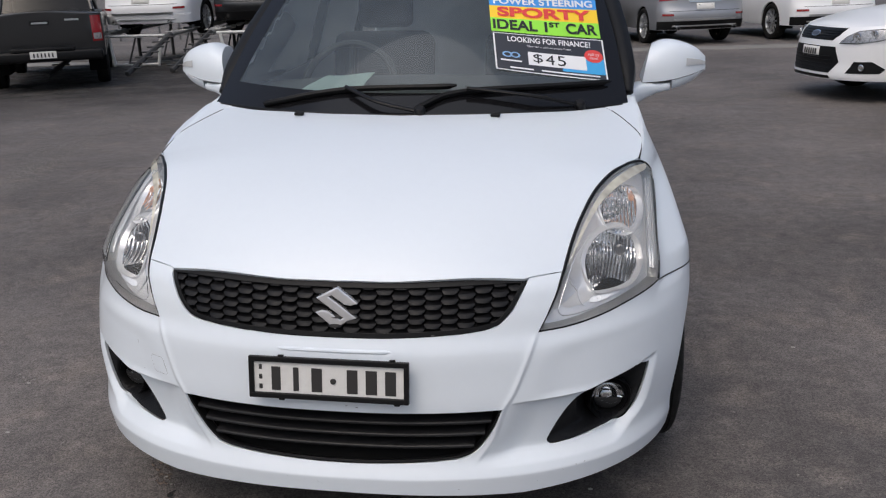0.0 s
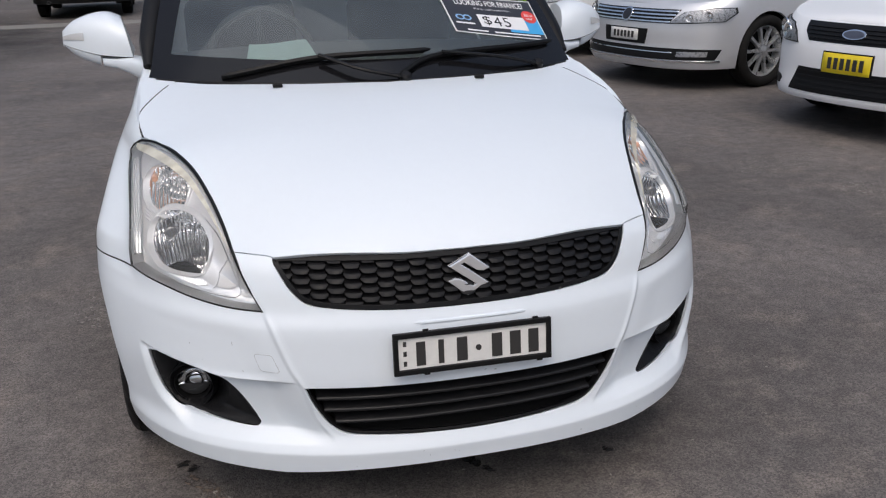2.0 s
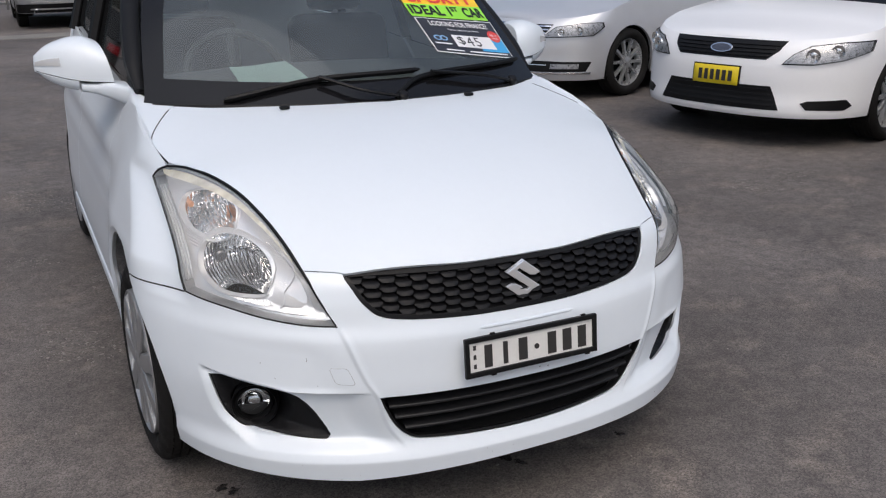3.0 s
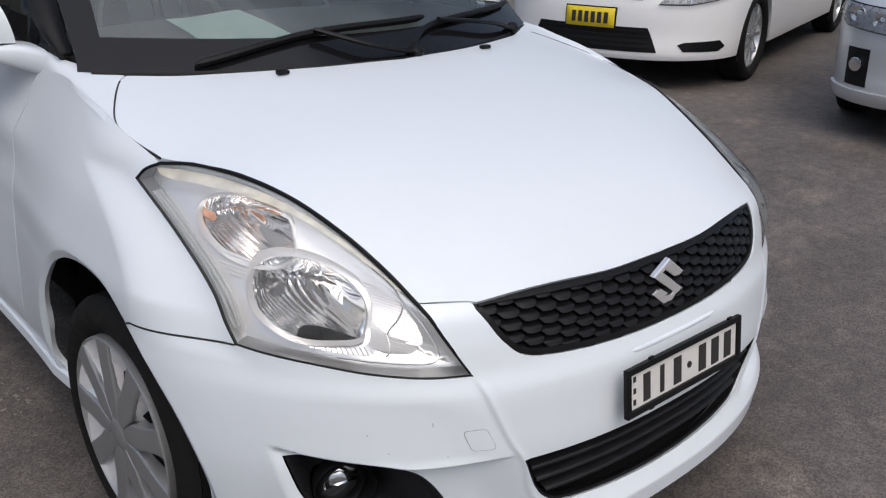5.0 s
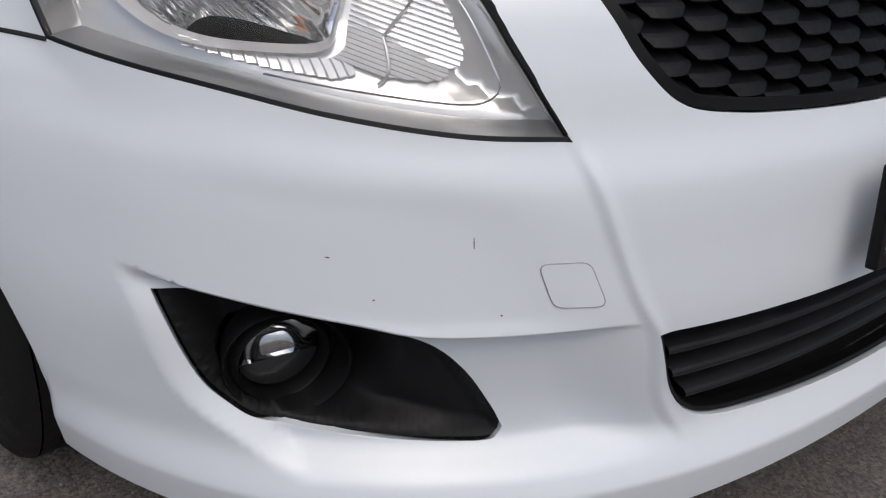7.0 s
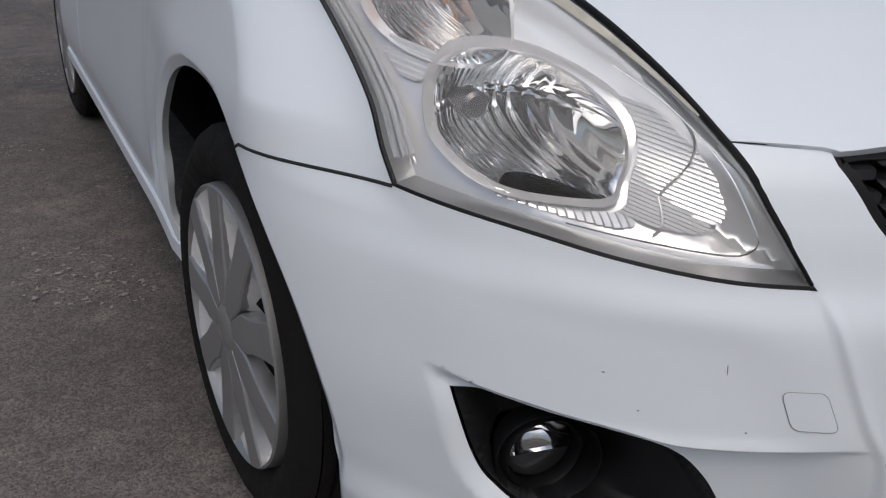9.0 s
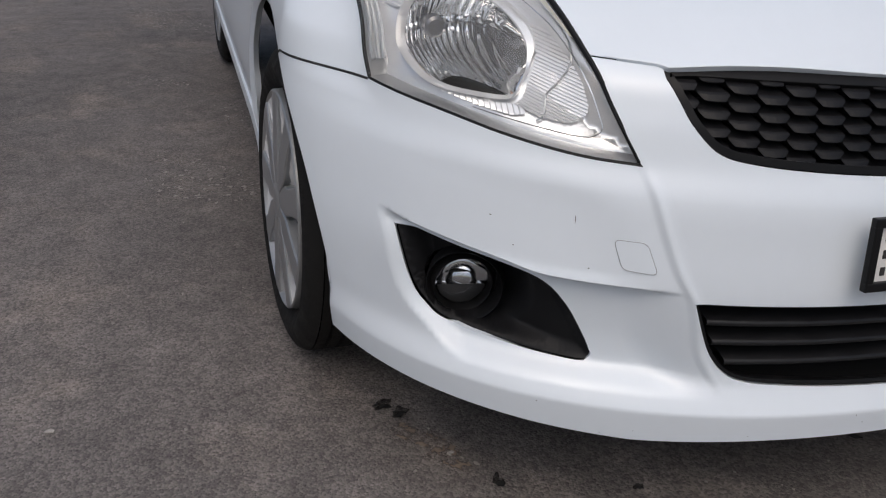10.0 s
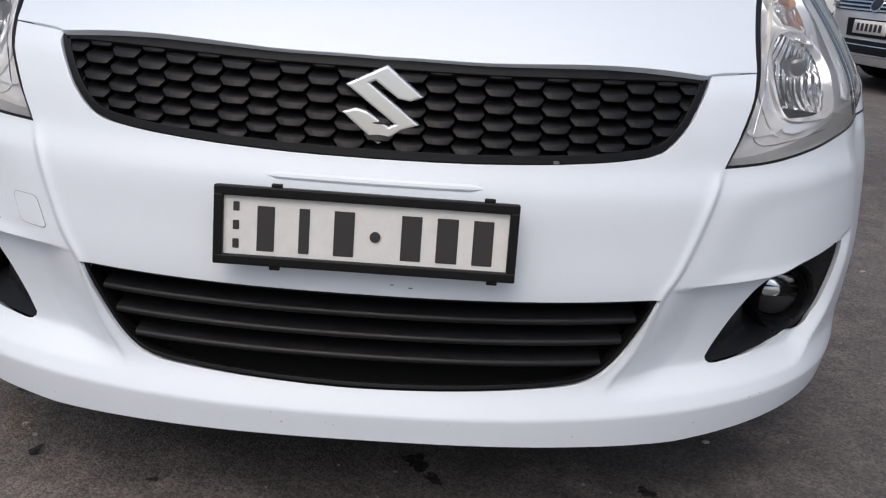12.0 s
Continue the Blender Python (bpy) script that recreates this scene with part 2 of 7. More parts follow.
def trim(name, loop, holes, f, mat, gap=0.008, fold=0.012, out=1.0, aspect=1.0, lines=()):
    """A sheet of the surface f(u, v) cut to a loop with holes, its edges folded inwards. out: the side the normal points to."""
    from mathutils.geometry import delaunay_2d_cdt
    loops = [loop, *holes]
    lo, hi = loop.min(0), loop.max(0)
    gx, gy = np.meshgrid(np.arange(lo[0], hi[0], gap * aspect), np.arange(lo[1], hi[1], gap))
    gx[1::2] += gap * aspect / 2
    G = np.stack([gx.ravel(), gy.ravel()], 1)
    if len(lines):
        # finer points along the creases take the place of the plain ones there
        near = np.full(len(G), 9.0)
        for k in range(0, len(lines), 64):
            near = np.minimum(near, np.min(np.linalg.norm(G[:, None] - lines[None, k:k + 64], axis=2), axis=1))
        G = np.concatenate([G[near > gap * 0.6], lines])
    ok = inside(G, loop)
    for h in holes:
        ok &= ~inside(G, h)
    G = G[ok]
    B = np.concatenate(loops)
    if len(G):
        near = np.full(len(G), 9.0)
        for k in range(0, len(B), 64):
            near = np.minimum(near, np.min(np.linalg.norm((G[:, None] - B[None, k:k + 64]) / (aspect, 1), axis=2), axis=1))
        G = G[near > gap * (0.3 if len(lines) else 0.55)]
    edges, at = [], 0
    for lp in loops:
        n = len(lp)
        edges += [(at + i, at + (i + 1) % n) for i in range(n)]
        at += n
    V = [Vector(p) for p in np.concatenate([B, G])]
    v2, _, f2, _, _, _ = delaunay_2d_cdt(V, edges, [], 0, 1e-7)
    P2 = np.array([tuple(v) for v in v2])
    F2 = np.array([fc for fc in f2 if len(fc) == 3])
    C = P2[F2].mean(1)
    ok = inside(C, loop)
    for h in holes:
        ok &= ~inside(C, h)
    F2 = F2[ok]
    a, b, c = P2[F2[:, 0]], P2[F2[:, 1]], P2[F2[:, 2]]
    cr = (b[:, 0] - a[:, 0]) * (c[:, 1] - a[:, 1]) - (b[:, 1] - a[:, 1]) * (c[:, 0] - a[:, 0])
    F2[cr < 0] = F2[cr < 0][:, ::-1]
    if out < 0:
        F2 = F2[:, ::-1]
    verts = [f(*p) for p in P2]
    faces = [tuple(int(i) for i in fc) for fc in F2]
    e = 0.0015

    def normal(p):
        n = (Vector(f(p[0] + e, p[1])) - Vector(f(p[0] - e, p[1]))).cross(Vector(f(p[0], p[1] + e)) - Vector(f(p[0], p[1] - e)))
        return n.normalized() * out
    plain = gap >= 0.05
    norms = [Vector((0, 0, 1)) for p in P2] if plain else [normal(p) for p in P2]
    if fold:
        if plain:
            B2 = set()
            edge_of = {}
            for fc in faces:
                for i in range(3):
                    edge_of[(fc[i], fc[(i + 1) % 3])] = 1
            for a, b in edge_of:
                if (b, a) not in edge_of:
                    B2 |= {a, b}
            for i in B2:
                norms[i] = normal(P2[i])
        count = {}
        for fc in faces:
            for i in range(3):
                count[(fc[i], fc[(i + 1) % 3])] = 1
        rim = [ed for ed in count if (ed[1], ed[0]) not in count]
        side = {}
        for i, j in rim:
            w = (Vector(verts[j]) - Vector(verts[i])).cross(norms[i]).normalized()
            side[i] = side.get(i, Vector()) + w
            side[j] = side.get(j, Vector()) + w
        lipped = {}

        def lip(i):
            if i not in lipped:
                n, p, w = norms[i], Vector(verts[i]), side[i].normalized()
                lipped[i] = len(verts)
                verts.extend((p + w * 0.0007 - n * 0.0012, p + w * 0.0007 - n * 0.0012, p + w * 0.0007 - n * fold))
                norms.extend(((n + w).normalized(), w, w))
            return lipped[i]
        for i, j in rim:
            a, b = lip(i), lip(j)
            faces.append((j, i, a, b))
            faces.append((b + 1, a + 1, a + 2, b + 2))
    me = mesh_of(name, verts, faces, mat)
    if not plain:
        me.normals_split_custom_set_from_vertices([tuple(n) for n in norms])
    return me

# ---- the hatchback's skin ----
# height levels of the body: the nose's place, the half width, both smooth over the height
ZK = (0.16, 0.19, 0.225, 0.247, 0.252, 0.29, 0.33, 0.42, 0.50, 0.56, 0.60, 0.66, 0.71, 0.80, 0.876, 0.96)
YK = (0.004, 0.000, -0.0025, -0.0035, -0.0012, 0.020, 0.021, 0.012, 0.020, 0.029, 0.046, 0.064, 0.092, 0.225, 0.37, 0.56)
AK = (0.815, 0.826, 0.833, 0.8365, 0.8375, 0.842, 0.845, 0.845, 0.840, 0.833, 0.826, 0.818, 0.806, 0.790, 0.773, 0.75)
NE, BE = 2.3, 0.6
_th = np.linspace(0, math.pi / 2, 400)
_cx, _cy = 0.825 * np.sin(_th) ** (2 / NE), BE * (1 - np.maximum(np.cos(_th), 0) ** (2 / NE))
_arc = np.concatenate([[0], np.cumsum(np.hypot(np.diff(_cx), np.diff(_cy)))])
Q90 = float(_arc[-1])
_arc_list, _th_list = [float(v) for v in _arc], [float(v) for v in _th]
HUB = Vector((0.782, 0.817, 0.288))
_zt = np.linspace(0.10, 1.10, 501)
_yt, _at = [spl(z, ZK, YK) for z in _zt], [spl(z, ZK, AK) for z in _zt]


def level(z, row):
    """A value out of an even table over the height."""
    t = min(max((z - 0.10) * 500.0, 0.0), 499.999)
    k = int(t)
    return row[k] + (row[k + 1] - row[k]) * (t - k)


def ylev(z):
    return level(z, _yt)


def alev(z):
    return level(z, _at)


def arc_to_angle(p):
    k = max(1, bisect_right(_arc_list, p))
    if k >= len(_arc_list):
        return _th_list[-1]
    a, b = _arc_list[k - 1], _arc_list[k]
    return _th_list[k - 1] + (_th_list[k] - _th_list[k - 1]) * (p - a) / (b - a)


def bisect_right(row, v):
    lo, hi = 0, len(row)
    while lo < hi:
        mid = (lo + hi) // 2
        if v < row[mid]:
            hi = mid
        else:
            lo = mid + 1
    return lo


def crease(z):
    return spl(z, (0.28, 0.34, 0.419, 0.463, 0.525, 0.60), (0.340, 0.378, 0.402, 0.427, 0.452, 0.478))


def fog_ledge(x):
    """Height of the overhang over the fog lamp's recess, running on towards the nose."""
    return spl(x, (0.40, 0.50, 0.555, 0.60, 0.64, 0.70, 0.754, 0.785), (0.4290, 0.4290, 0.4295, 0.4315, 0.4395, 0.4480, 0.4560, 0.462))


def relief(x, y, z):
    """How far the skin stands proud of its plain levels."""
    d = 0.0
    if y < 0.5 and z < 0.64:
        xc = crease(z)
        d -= 0.0018 * step01(x, xc - 0.004, xc + 0.010) * (1 - step01(x, xc + 0.05, xc + 0.24)) * (1 - step01(z, 0.585, 0.615)) * step01(z, 0.27, 0.30)
        xl = spl(z, (0.26, 0.30, 0.33, 0.37, 0.45), (0.68, 0.715, 0.743, 0.762, 0.778))
        zt = fog_ledge(x)
        d -= 0.025 * step01(x, xc - 0.002, xc + 0.100) * (1 - step01(x, xl - 0.030, xl)) * (1 - step01(z, zt - 0.001 - 0.008 * step01(x, 0.745, 0.775), zt + 0.007 + 0.006 * step01(x, 0.745, 0.775))) * step01(z, 0.266, 0.300)
        d += 0.0028 * math.exp(-((x - xc + 0.003) / 0.0075) ** 2) * step01(z, 0.27, 0.31) * (1 - step01(z, 0.57, 0.60))
        zr = 0.570 + 0.10 * (x - 0.48)
        d -= 0.0045 * (1 - step01(z, zr - 0.050, zr)) * step01(x, xc + 0.03, xc + 0.11) * (1 - step01(y, 0.24, 0.36)) * step01(z, 0.43, 0.455)
    if y > 0.2:
        # the wings and the bumper's ends swell out round the wheel, from the lamp's outer edge on
        yl = spl(z, (0.45, 0.60, 0.634, 0.68, 0.745, 0.795, 0.842, 0.87, 0.90), (0.33, 0.37, 0.424, 0.465, 0.56, 0.67, 0.79, 0.78, 0.76))
        swell = spl(z, (0.16, 0.25, 0.35, 0.47, 0.56, 0.65, 0.70, 0.77, 0.84, 0.90, 0.934, 0.968), (0.012, 0.022, 0.040, 0.049, 0.054, 0.059, 0.057, 0.045, 0.028, 0.0133, 0.0069, 0.0023))
        d += max(0.0, swell) * step01(y, yl + 0.004, max(yl + 0.20, 0.66)) * (1 - 0.75 * step01(y, 1.0, 1.5))
        # flat flange turned in round the wheel arch
        e = arch_edge(y, z)
        if e < 0.016:
            d -= 0.55 * (0.016 - max(e, -0.004))
    if y > 1.2:
        d -= 0.008 * step01(y, 1.2, 1.6) * math.exp(-((z - 0.50) / 0.13) ** 2)
        d += 0.016 * step01(y, 1.2, 1.6) * math.exp(-((z - 0.80) / 0.05) ** 2)
    return d


def arch_edge(y, z):
    """Distance from the front wheel arch's opening, which widens towards the foot of the bumper."""
    c = math.hypot(y - 0.845, z - 0.305)
    if z > 0.66 or c > 0.5:
        return 1.0
    wide = 0.345 + 0.047 * (1 - step01(z, 0.27, 0.60)) * (1 - step01(y, 0.60, 0.70)) + 0.020 * step01(y, 0.82, 1.12)
    return c - wide


def skin(q, z, off=0.0):
    y0, a = ylev(z), alev(z)
    s, p = (1 if q >= 0 else -1), abs(q)
    if p <= Q90:
        th = arc_to_angle(p)
        sx, cy = math.sin(th) ** (2 / NE), max(math.cos(th), 0.0) ** (2 / NE)
        x, y = a * sx, y0 + BE - BE * cy
        nx, ny = sx ** (NE - 1) / a, -cy ** (NE - 1) / BE
    else:
        x, y, nx, ny = a, y0 + BE + p - Q90, 1.0, 0.0
    d = relief(x, y, z) + off
    h = math.hypot(nx, ny)
    x, y = x + d * nx / h, y + d * ny / h
    if y > 3.0:
        x *= 1 - 0.12 * ((y - 3.0) / 0.85) ** 2
    return Vector((s * x, y, z))


def uv(x, y, z):
    """The place on the skin's chart of a point near it."""
    y0, a = ylev(z), alev(z)
    v = (y0 + BE - y) / BE
    if v > 0:
        th = math.atan2((abs(x) / a) ** (NE / 2), v ** (NE / 2))
        return (math.copysign(float(np.interp(th, _th, _arc)), x), z)
    return (math.copysign(Q90 - v * BE, x), z)


def front_y(x, z, off=0.0):
    """The skin's y at a place of the nose."""
    v = (1 - min(1.0, (abs(x) / alev(z))) ** NE) ** (1 / NE)
    return ylev(z) + BE - BE * v - off


def chart(pts):
    return [uv(*p) for p in pts]


def flip(pts):
    return [(-p[0], *p[1:]) for p in pts][::-1]


# feature lines of the right-hand half
LAMP_LOW = [(0.478, 0.126, 0.597), (0.553, 0.166, 0.600), (0.633, 0.227, 0.611), (0.705, 0.299, 0.624), (0.778, 0.424, 0.634)]
LAMP_OUT = [(0.778, 0.424, 0.634), (0.780, 0.465, 0.680), (0.778, 0.560, 0.745), (0.777, 0.670, 0.795), (0.775, 0.800, 0.842)]
LAMP_TOP = [(0.775, 0.800, 0.842), (0.762, 0.787, 0.862), (0.740, 0.761, 0.877)]
LAMP_IN = [(0.740, 0.761, 0.877), (0.700, 0.697, 0.884), (0.655, 0.605, 0.875), (0.612, 0.50, 0.850), (0.574, 0.395, 0.810), (0.552, 0.305, 0.768),
           (0.534, 0.225, 0.722), (0.512, 0.170, 0.668), (0.478, 0.126, 0.597)]
GRILLE_SIDE = [(0.452, 0.168, 0.712), (0.436, 0.138, 0.681), (0.418, 0.115, 0.648), (0.385, 0.099, 0.620), (0.335, 0.083, 0.609), (0.24, 0.062, 0.602),
               (0.12, 0.049, 0.598), (0.0, 0.044, 0.597)]
LOW_SIDE = [(0.0, 0.012, 0.420), (0.2, 0.022, 0.420), (0.399, 0.063, 0.421)]
LOW_BOT = [(0.399, 0.063, 0.421), (0.383, 0.059, 0.381), (0.363, 0.056, 0.338), (0.338, 0.05, 0.307), (0.305, 0.043, 0.292), (0.24, 0.03, 0.286),
           (0.12, 0.017, 0.281), (0.0, 0.012, 0.279)]
FOG = [(0.754, 0.319, 0.447), (0.700, 0.247, 0.440), (0.640, 0.190, 0.432), (0.590, 0.150, 0.417), (0.557, 0.130, 0.384), (0.529, 0.117, 0.334), (0.515, 0.112, 0.305)]
FOG_LOW = [(0.515, 0.112, 0.305), (0.523, 0.115, 0.294), (0.56, 0.137, 0.294), (0.635, 0.188, 0.299), (0.694, 0.240, 0.308), (0.722, 0.272, 0.333), (0.739, 0.293, 0.370),
           (0.754, 0.319, 0.447)]
def arch_point(k):
    c, q = math.cos(radians(k)), math.sin(radians(k))
    r = 0.345
    for _ in range(12):
        r -= arch_edge(0.845 + r * c, 0.305 + r * q)
    return 0.845 + r * c, 0.305 + r * q


ARCH = [arch_point(k) for k in (195, 185, 175, 165, 155, 145, 135, 127, 120)]
ARCH_TOP = [arch_point(k) for k in (120, 105, 85, 65, 45, 25, 5, -13)]
GAP_LINE = [(0.778, 0.424, 0.634), (0.806, 0.530, 0.6285), (0.829, 0.642, 0.6205)]
GAP_HOOK = [(0.829, 0.642, 0.6205), (0.830, *ARCH[-1])]

lamp_loop = outline(chart(LAMP_LOW), chart(LAMP_OUT), chart(LAMP_TOP), chart(LAMP_IN), gap=0.007)
fog_loop = outline(chart(FOG), chart(FOG_LOW), gap=0.006)
low_loop = outline(chart([(-x, y, z) for x, y, z in LOW_SIDE[::-1]] + LOW_SIDE[1:]), chart(LOW_BOT + flip(LOW_BOT)[1:]), gap=0.007)
grille_loop = outline(chart(GRILLE_SIDE + flip(GRILLE_SIDE)[1:]), chart([(-0.452, 0.168, 0.712), (-0.43, 0.16, 0.721), (-0.3, 0.13, 0.722), (-0.15, 0.106, 0.720), (0, 0.1, 0.720),
                      (0.15, 0.106, 0.720), (0.3, 0.13, 0.722), (0.43, 0.16, 0.721), (0.452, 0.168, 0.712)]), gap=0.007)

car = empty("hatchback", label="white five-door hatchback with a black honeycomb grille on asphalt", category="car")

# bumper: one sheet, cut out for the grilles, the fog lamps and the headlamps
arch_r = [uv(0.84, y, z) for y, z in ARCH]
right = [arch_r, chart(GAP_HOOK[::-1]), chart(GAP_LINE[::-1]), [p for p in chart(LAMP_LOW[::-1])], chart(LAMP_IN[6:][::-1]), chart([(0.534, 0.222, 0.7195), (0.452, 0.168, 0.7165)]), chart(GRILLE_SIDE)]
left = [[(-a, b) for a, b in c[::-1]] for c in right[::-1]]
q0 = arch_r[0]
bumper_loop = outline([(-q0[0], q0[1]), (-0.75, 0.203), (-0.6, 0.199), (-0.46, 0.1945)], [(-0.46, 0.1945), (-0.25, 0.203), (0, 0.207), (0.25, 0.203), (0.46, 0.1945)], [(0.46, 0.1945), (0.6, 0.199), (0.75, 0.203), q0], *right, *left, gap=0.007)
low_hole = grow(low_loop, 0.001)
# finer rows of points along the ridge, the ledge and the arch flange
fine = [uv(x, front_y(x, fog_ledge(x) + dz), fog_ledge(x) + dz) for x in np.arange(0.42, 0.79, 0.006) for dz in (-0.008, -0.0045, -0.0015, 0.001, 0.0035, 0.006, 0.0085, 0.0125)]
fine += [uv(crease(z) + dx, front_y(crease(z) + dx, z), z) for z in np.arange(0.28, 0.595, 0.006) for dx in (-0.014, -0.009, -0.0055, -0.003, 0.0, 0.003, 0.0065, 0.011)]
for k in np.arange(122, 194, 1.0):
    y, z = arch_point(k)
    fine += [uv(0.83, 0.845 + (y - 0.845) * (1 + g / 0.35), 0.305 + (z - 0.305) * (1 + g / 0.35)) for g in (0.005, 0.0105, 0.0150, 0.0170, 0.021)]
fine = np.array(fine)
fine = np.concatenate([fine, fine * (-1, 1)])
bumper = put("bumper", trim("bumper", bumper_loop, [low_hole, fog_loop, fog_loop[::-1] * (-1, 1)], skin, WHITE, 0.007, 0.016, lines=fine), car, "white painted front bumper with small stone chips")

# bonnet
HY = (0.10, 0.20, 0.30, 0.40, 0.50, 0.60, 0.70, 0.762, 0.90, 1.05, 1.23)
HX = (0.52, 0.525, 0.551, 0.575, 0.612, 0.653, 0.702, 0.74, 0.746, 0.742, 0.73)
HD = (0.074, 0.082, 0.079, 0.065, 0.054, 0.050, 0.060, 0.069, 0.0635, 0.050, 0.026)
CY = (0.10, 0.15, 0.22, 0.35, 0.55, 0.75, 0.95, 1.23)
CZ = (0.722, 0.763, 0.806, 0.862, 0.914, 0.950, 0.978, 1.008)


def hood_z(x, y):
    return spl(y, CY, CZ) - spl(y, HY, HD) * (abs(x) / spl(y, HY, HX)) ** 2.5


def hood_at(x, y, off=0.0):
    return Vector((x, y, hood_z(x, y) + off))


def cowl(x):
    return 0.97 + 0.475 * x * x


hood_edge = [(0.0, 0.101), (0.15, 0.106), (0.30, 0.130), (0.43, 0.160), (0.456, 0.174), (0.530, 0.218)]
hood_lamp = [(0.530, 0.218), (0.548, 0.305), (0.570, 0.395), (0.608, 0.50), (0.651, 0.605), (0.696, 0.697), (0.733, 0.765)]
hood_shut = [(0.733, 0.765), (0.744, 0.843), (0.7475, 0.905), (0.744, 0.942), (0.728, 0.987), (0.690, 1.062), (0.660, 1.110), (0.638, 1.128)]
hood_rear = [(0.638, 1.128), (0.5, 1.045), (0.25, 0.957), (0.0, 0.925)]
hr = [hood_edge, hood_lamp, hood_shut, hood_rear]
hl = [[(-a, b) for a, b in c[::-1]] for c in hr[::-1]]
hood_loop = outline(*hr, *hl, gap=0.010)
hood = put("bonnet", trim("bonnet", hood_loop, [], hood_at, WHITE, 0.014, 0.018), car, "smooth white bonnet")

# wings
for s in (1, -1):
    fl = [chart(GAP_LINE), chart(GAP_HOOK), [uv(0.85, y, z) for y, z in ARCH_TOP],
          [uv(0.83, *ARCH_TOP[-1]), uv(0.83, 1.30, 0.215), uv(0.83, 1.40, 0.215)],
          [uv(0.83, 1.40, 0.215), uv(0.83, 1.42, 0.4), uv(0.83, 1.43, 0.7), uv(0.80, 1.40, 0.88), uv(0.76, 1.36, 0.955)],
          [uv(0.76, 1.36, 0.955), uv(0.742, 1.25, 0.968), uv(0.74, 1.17, 0.968)],
          [uv(0.74, 1.17, 0.968), uv(0.748, 1.08, 0.951), uv(0.752, 0.98, 0.934), uv(0.751, 0.86, 0.905), uv(0.742, 0.765, 0.879)],
          chart(LAMP_TOP[::-1]), chart(LAMP_OUT[::-1])]
    loop = outline(*fl, gap=0.009)
    if s < 0:
        loop = loop[::-1] * (-1, 1)
    rims = [(k, arch_point(k)) for k in np.arange(-10, 119, 1.5)]
    flange = np.array([uv(0.85, y + g * math.cos(radians(k)), z + g * math.sin(radians(k))) for k, (y, z) in rims for g in (0.005, 0.0105, 0.015, 0.017, 0.021)]) * (s, 1)
    put("wing", trim("wing", loop, [], skin, WHITE, 0.012, 0.014, lines=flange), car)


# dark shut lines between the panels
SHUT = material("shut_line_black", (0.012, 0.012, 0.012), 0.8)


def shut(pts, r, parent, off=-0.0008):
    bm = bmesh.new()
    tube(bm, pts, r, 6)
    part("shut_line", bm, SHUT, parent, smooth=True)


for s in (1, -1):
    shut([skin(s * u, v, -0.0004) for u, v in curve(chart(GAP_LINE), 0.02) + curve(chart(GAP_HOOK), 0.008)] + [skin(s * uv(*GAP_HOOK[-1])[0], GAP_HOOK[-1][2], -0.0004)], 0.0022, bumper)
    shut([hood_at(s * (x + 0.002), y, -0.0015) for x, y in curve(hood_shut, 0.02)], 0.0028, hood)
    shut([skin(s * u, v, -0.0018) for u, v in curve(chart([(0.534, 0.222, 0.7205), (0.49, 0.193, 0.7195), (0.452, 0.168, 0.7178)]), 0.01)], 0.0016, bumper)


def ring_tube(pts, radius, sides=6):
    bm = bmesh.new()
    return tube(bm, pts, radius, sides, closed=True)


# ---- headlamps ----
BEZEL = worn(material("bezel_chrome", (0.88, 0.885, 0.89), 0.16, 0.50), 25.0, 0.04)

YELLOWED = bpy.data.materials.new("yellowed_plastic")
YELLOWED.use_nodes = True
nd, lk = YELLOWED.node_tree.nodes, YELLOWED.node_tree.links
nd.clear()
cl, di, mx, ou, no = (nd.new("ShaderNodeBsdfTransparent"), nd.new("ShaderNodeBsdfPrincipled"), nd.new("ShaderNodeMixShader"), nd.new("ShaderNodeOutputMaterial"), nd.new("ShaderNodeTexNoise"))
di.inputs["Base Color"].default_value = (0.74, 0.70, 0.56, 1)
di.inputs["Roughness"].default_value = 0.15
no.inputs["Scale"].default_value = 18
mr = nd.new("ShaderNodeMapRange")
mr.inputs["From Min"].default_value, mr.inputs["From Max"].default_value = 0.3, 0.75
mr.inputs["To Min"].default_value, mr.inputs["To Max"].default_value = 0.38, 0.72
tc = nd.new("ShaderNodeTexCoord")
lk.new(tc.outputs["Object"], no.inputs["Vector"])
lk.new(no.outputs["Fac"], mr.inputs["Value"])
lk.new(mr.outputs[0], mx.inputs[0])
lk.new(cl.outputs[0], mx.inputs[1])
lk.new(di.outputs[0], mx.inputs[2])
lk.new(mx.outputs[0], ou.inputs["Surface"])

BULB_CAP = material("bulb_cap_grey", (0.16, 0.16, 0.165), 0.25, 0.7)
# name, middle x and z, half width, half height, the back's y, sideways lean, flat lower edge
BOWLS = [("main_reflector", 0.660, 0.697, 0.076, 0.066, 0.500, -0.16, True), ("indicator_reflector", 0.684, 0.792, 0.058, 0.048, 0.665, -0.30, False)]


def within(u, v, off):
    """A place inside the headlamp: behind the skin at the rim, set back and outwards further in."""
    p = skin(u, v, off)
    near = float(np.min(np.hypot(lamp_loop[:, 0] - abs(u), lamp_loop[:, 1] - v)))
    k = step01(near, 0.002, 0.060)
    return p + Vector((math.copysign(0.018 * k, u), 0.050 * k, 0.0))


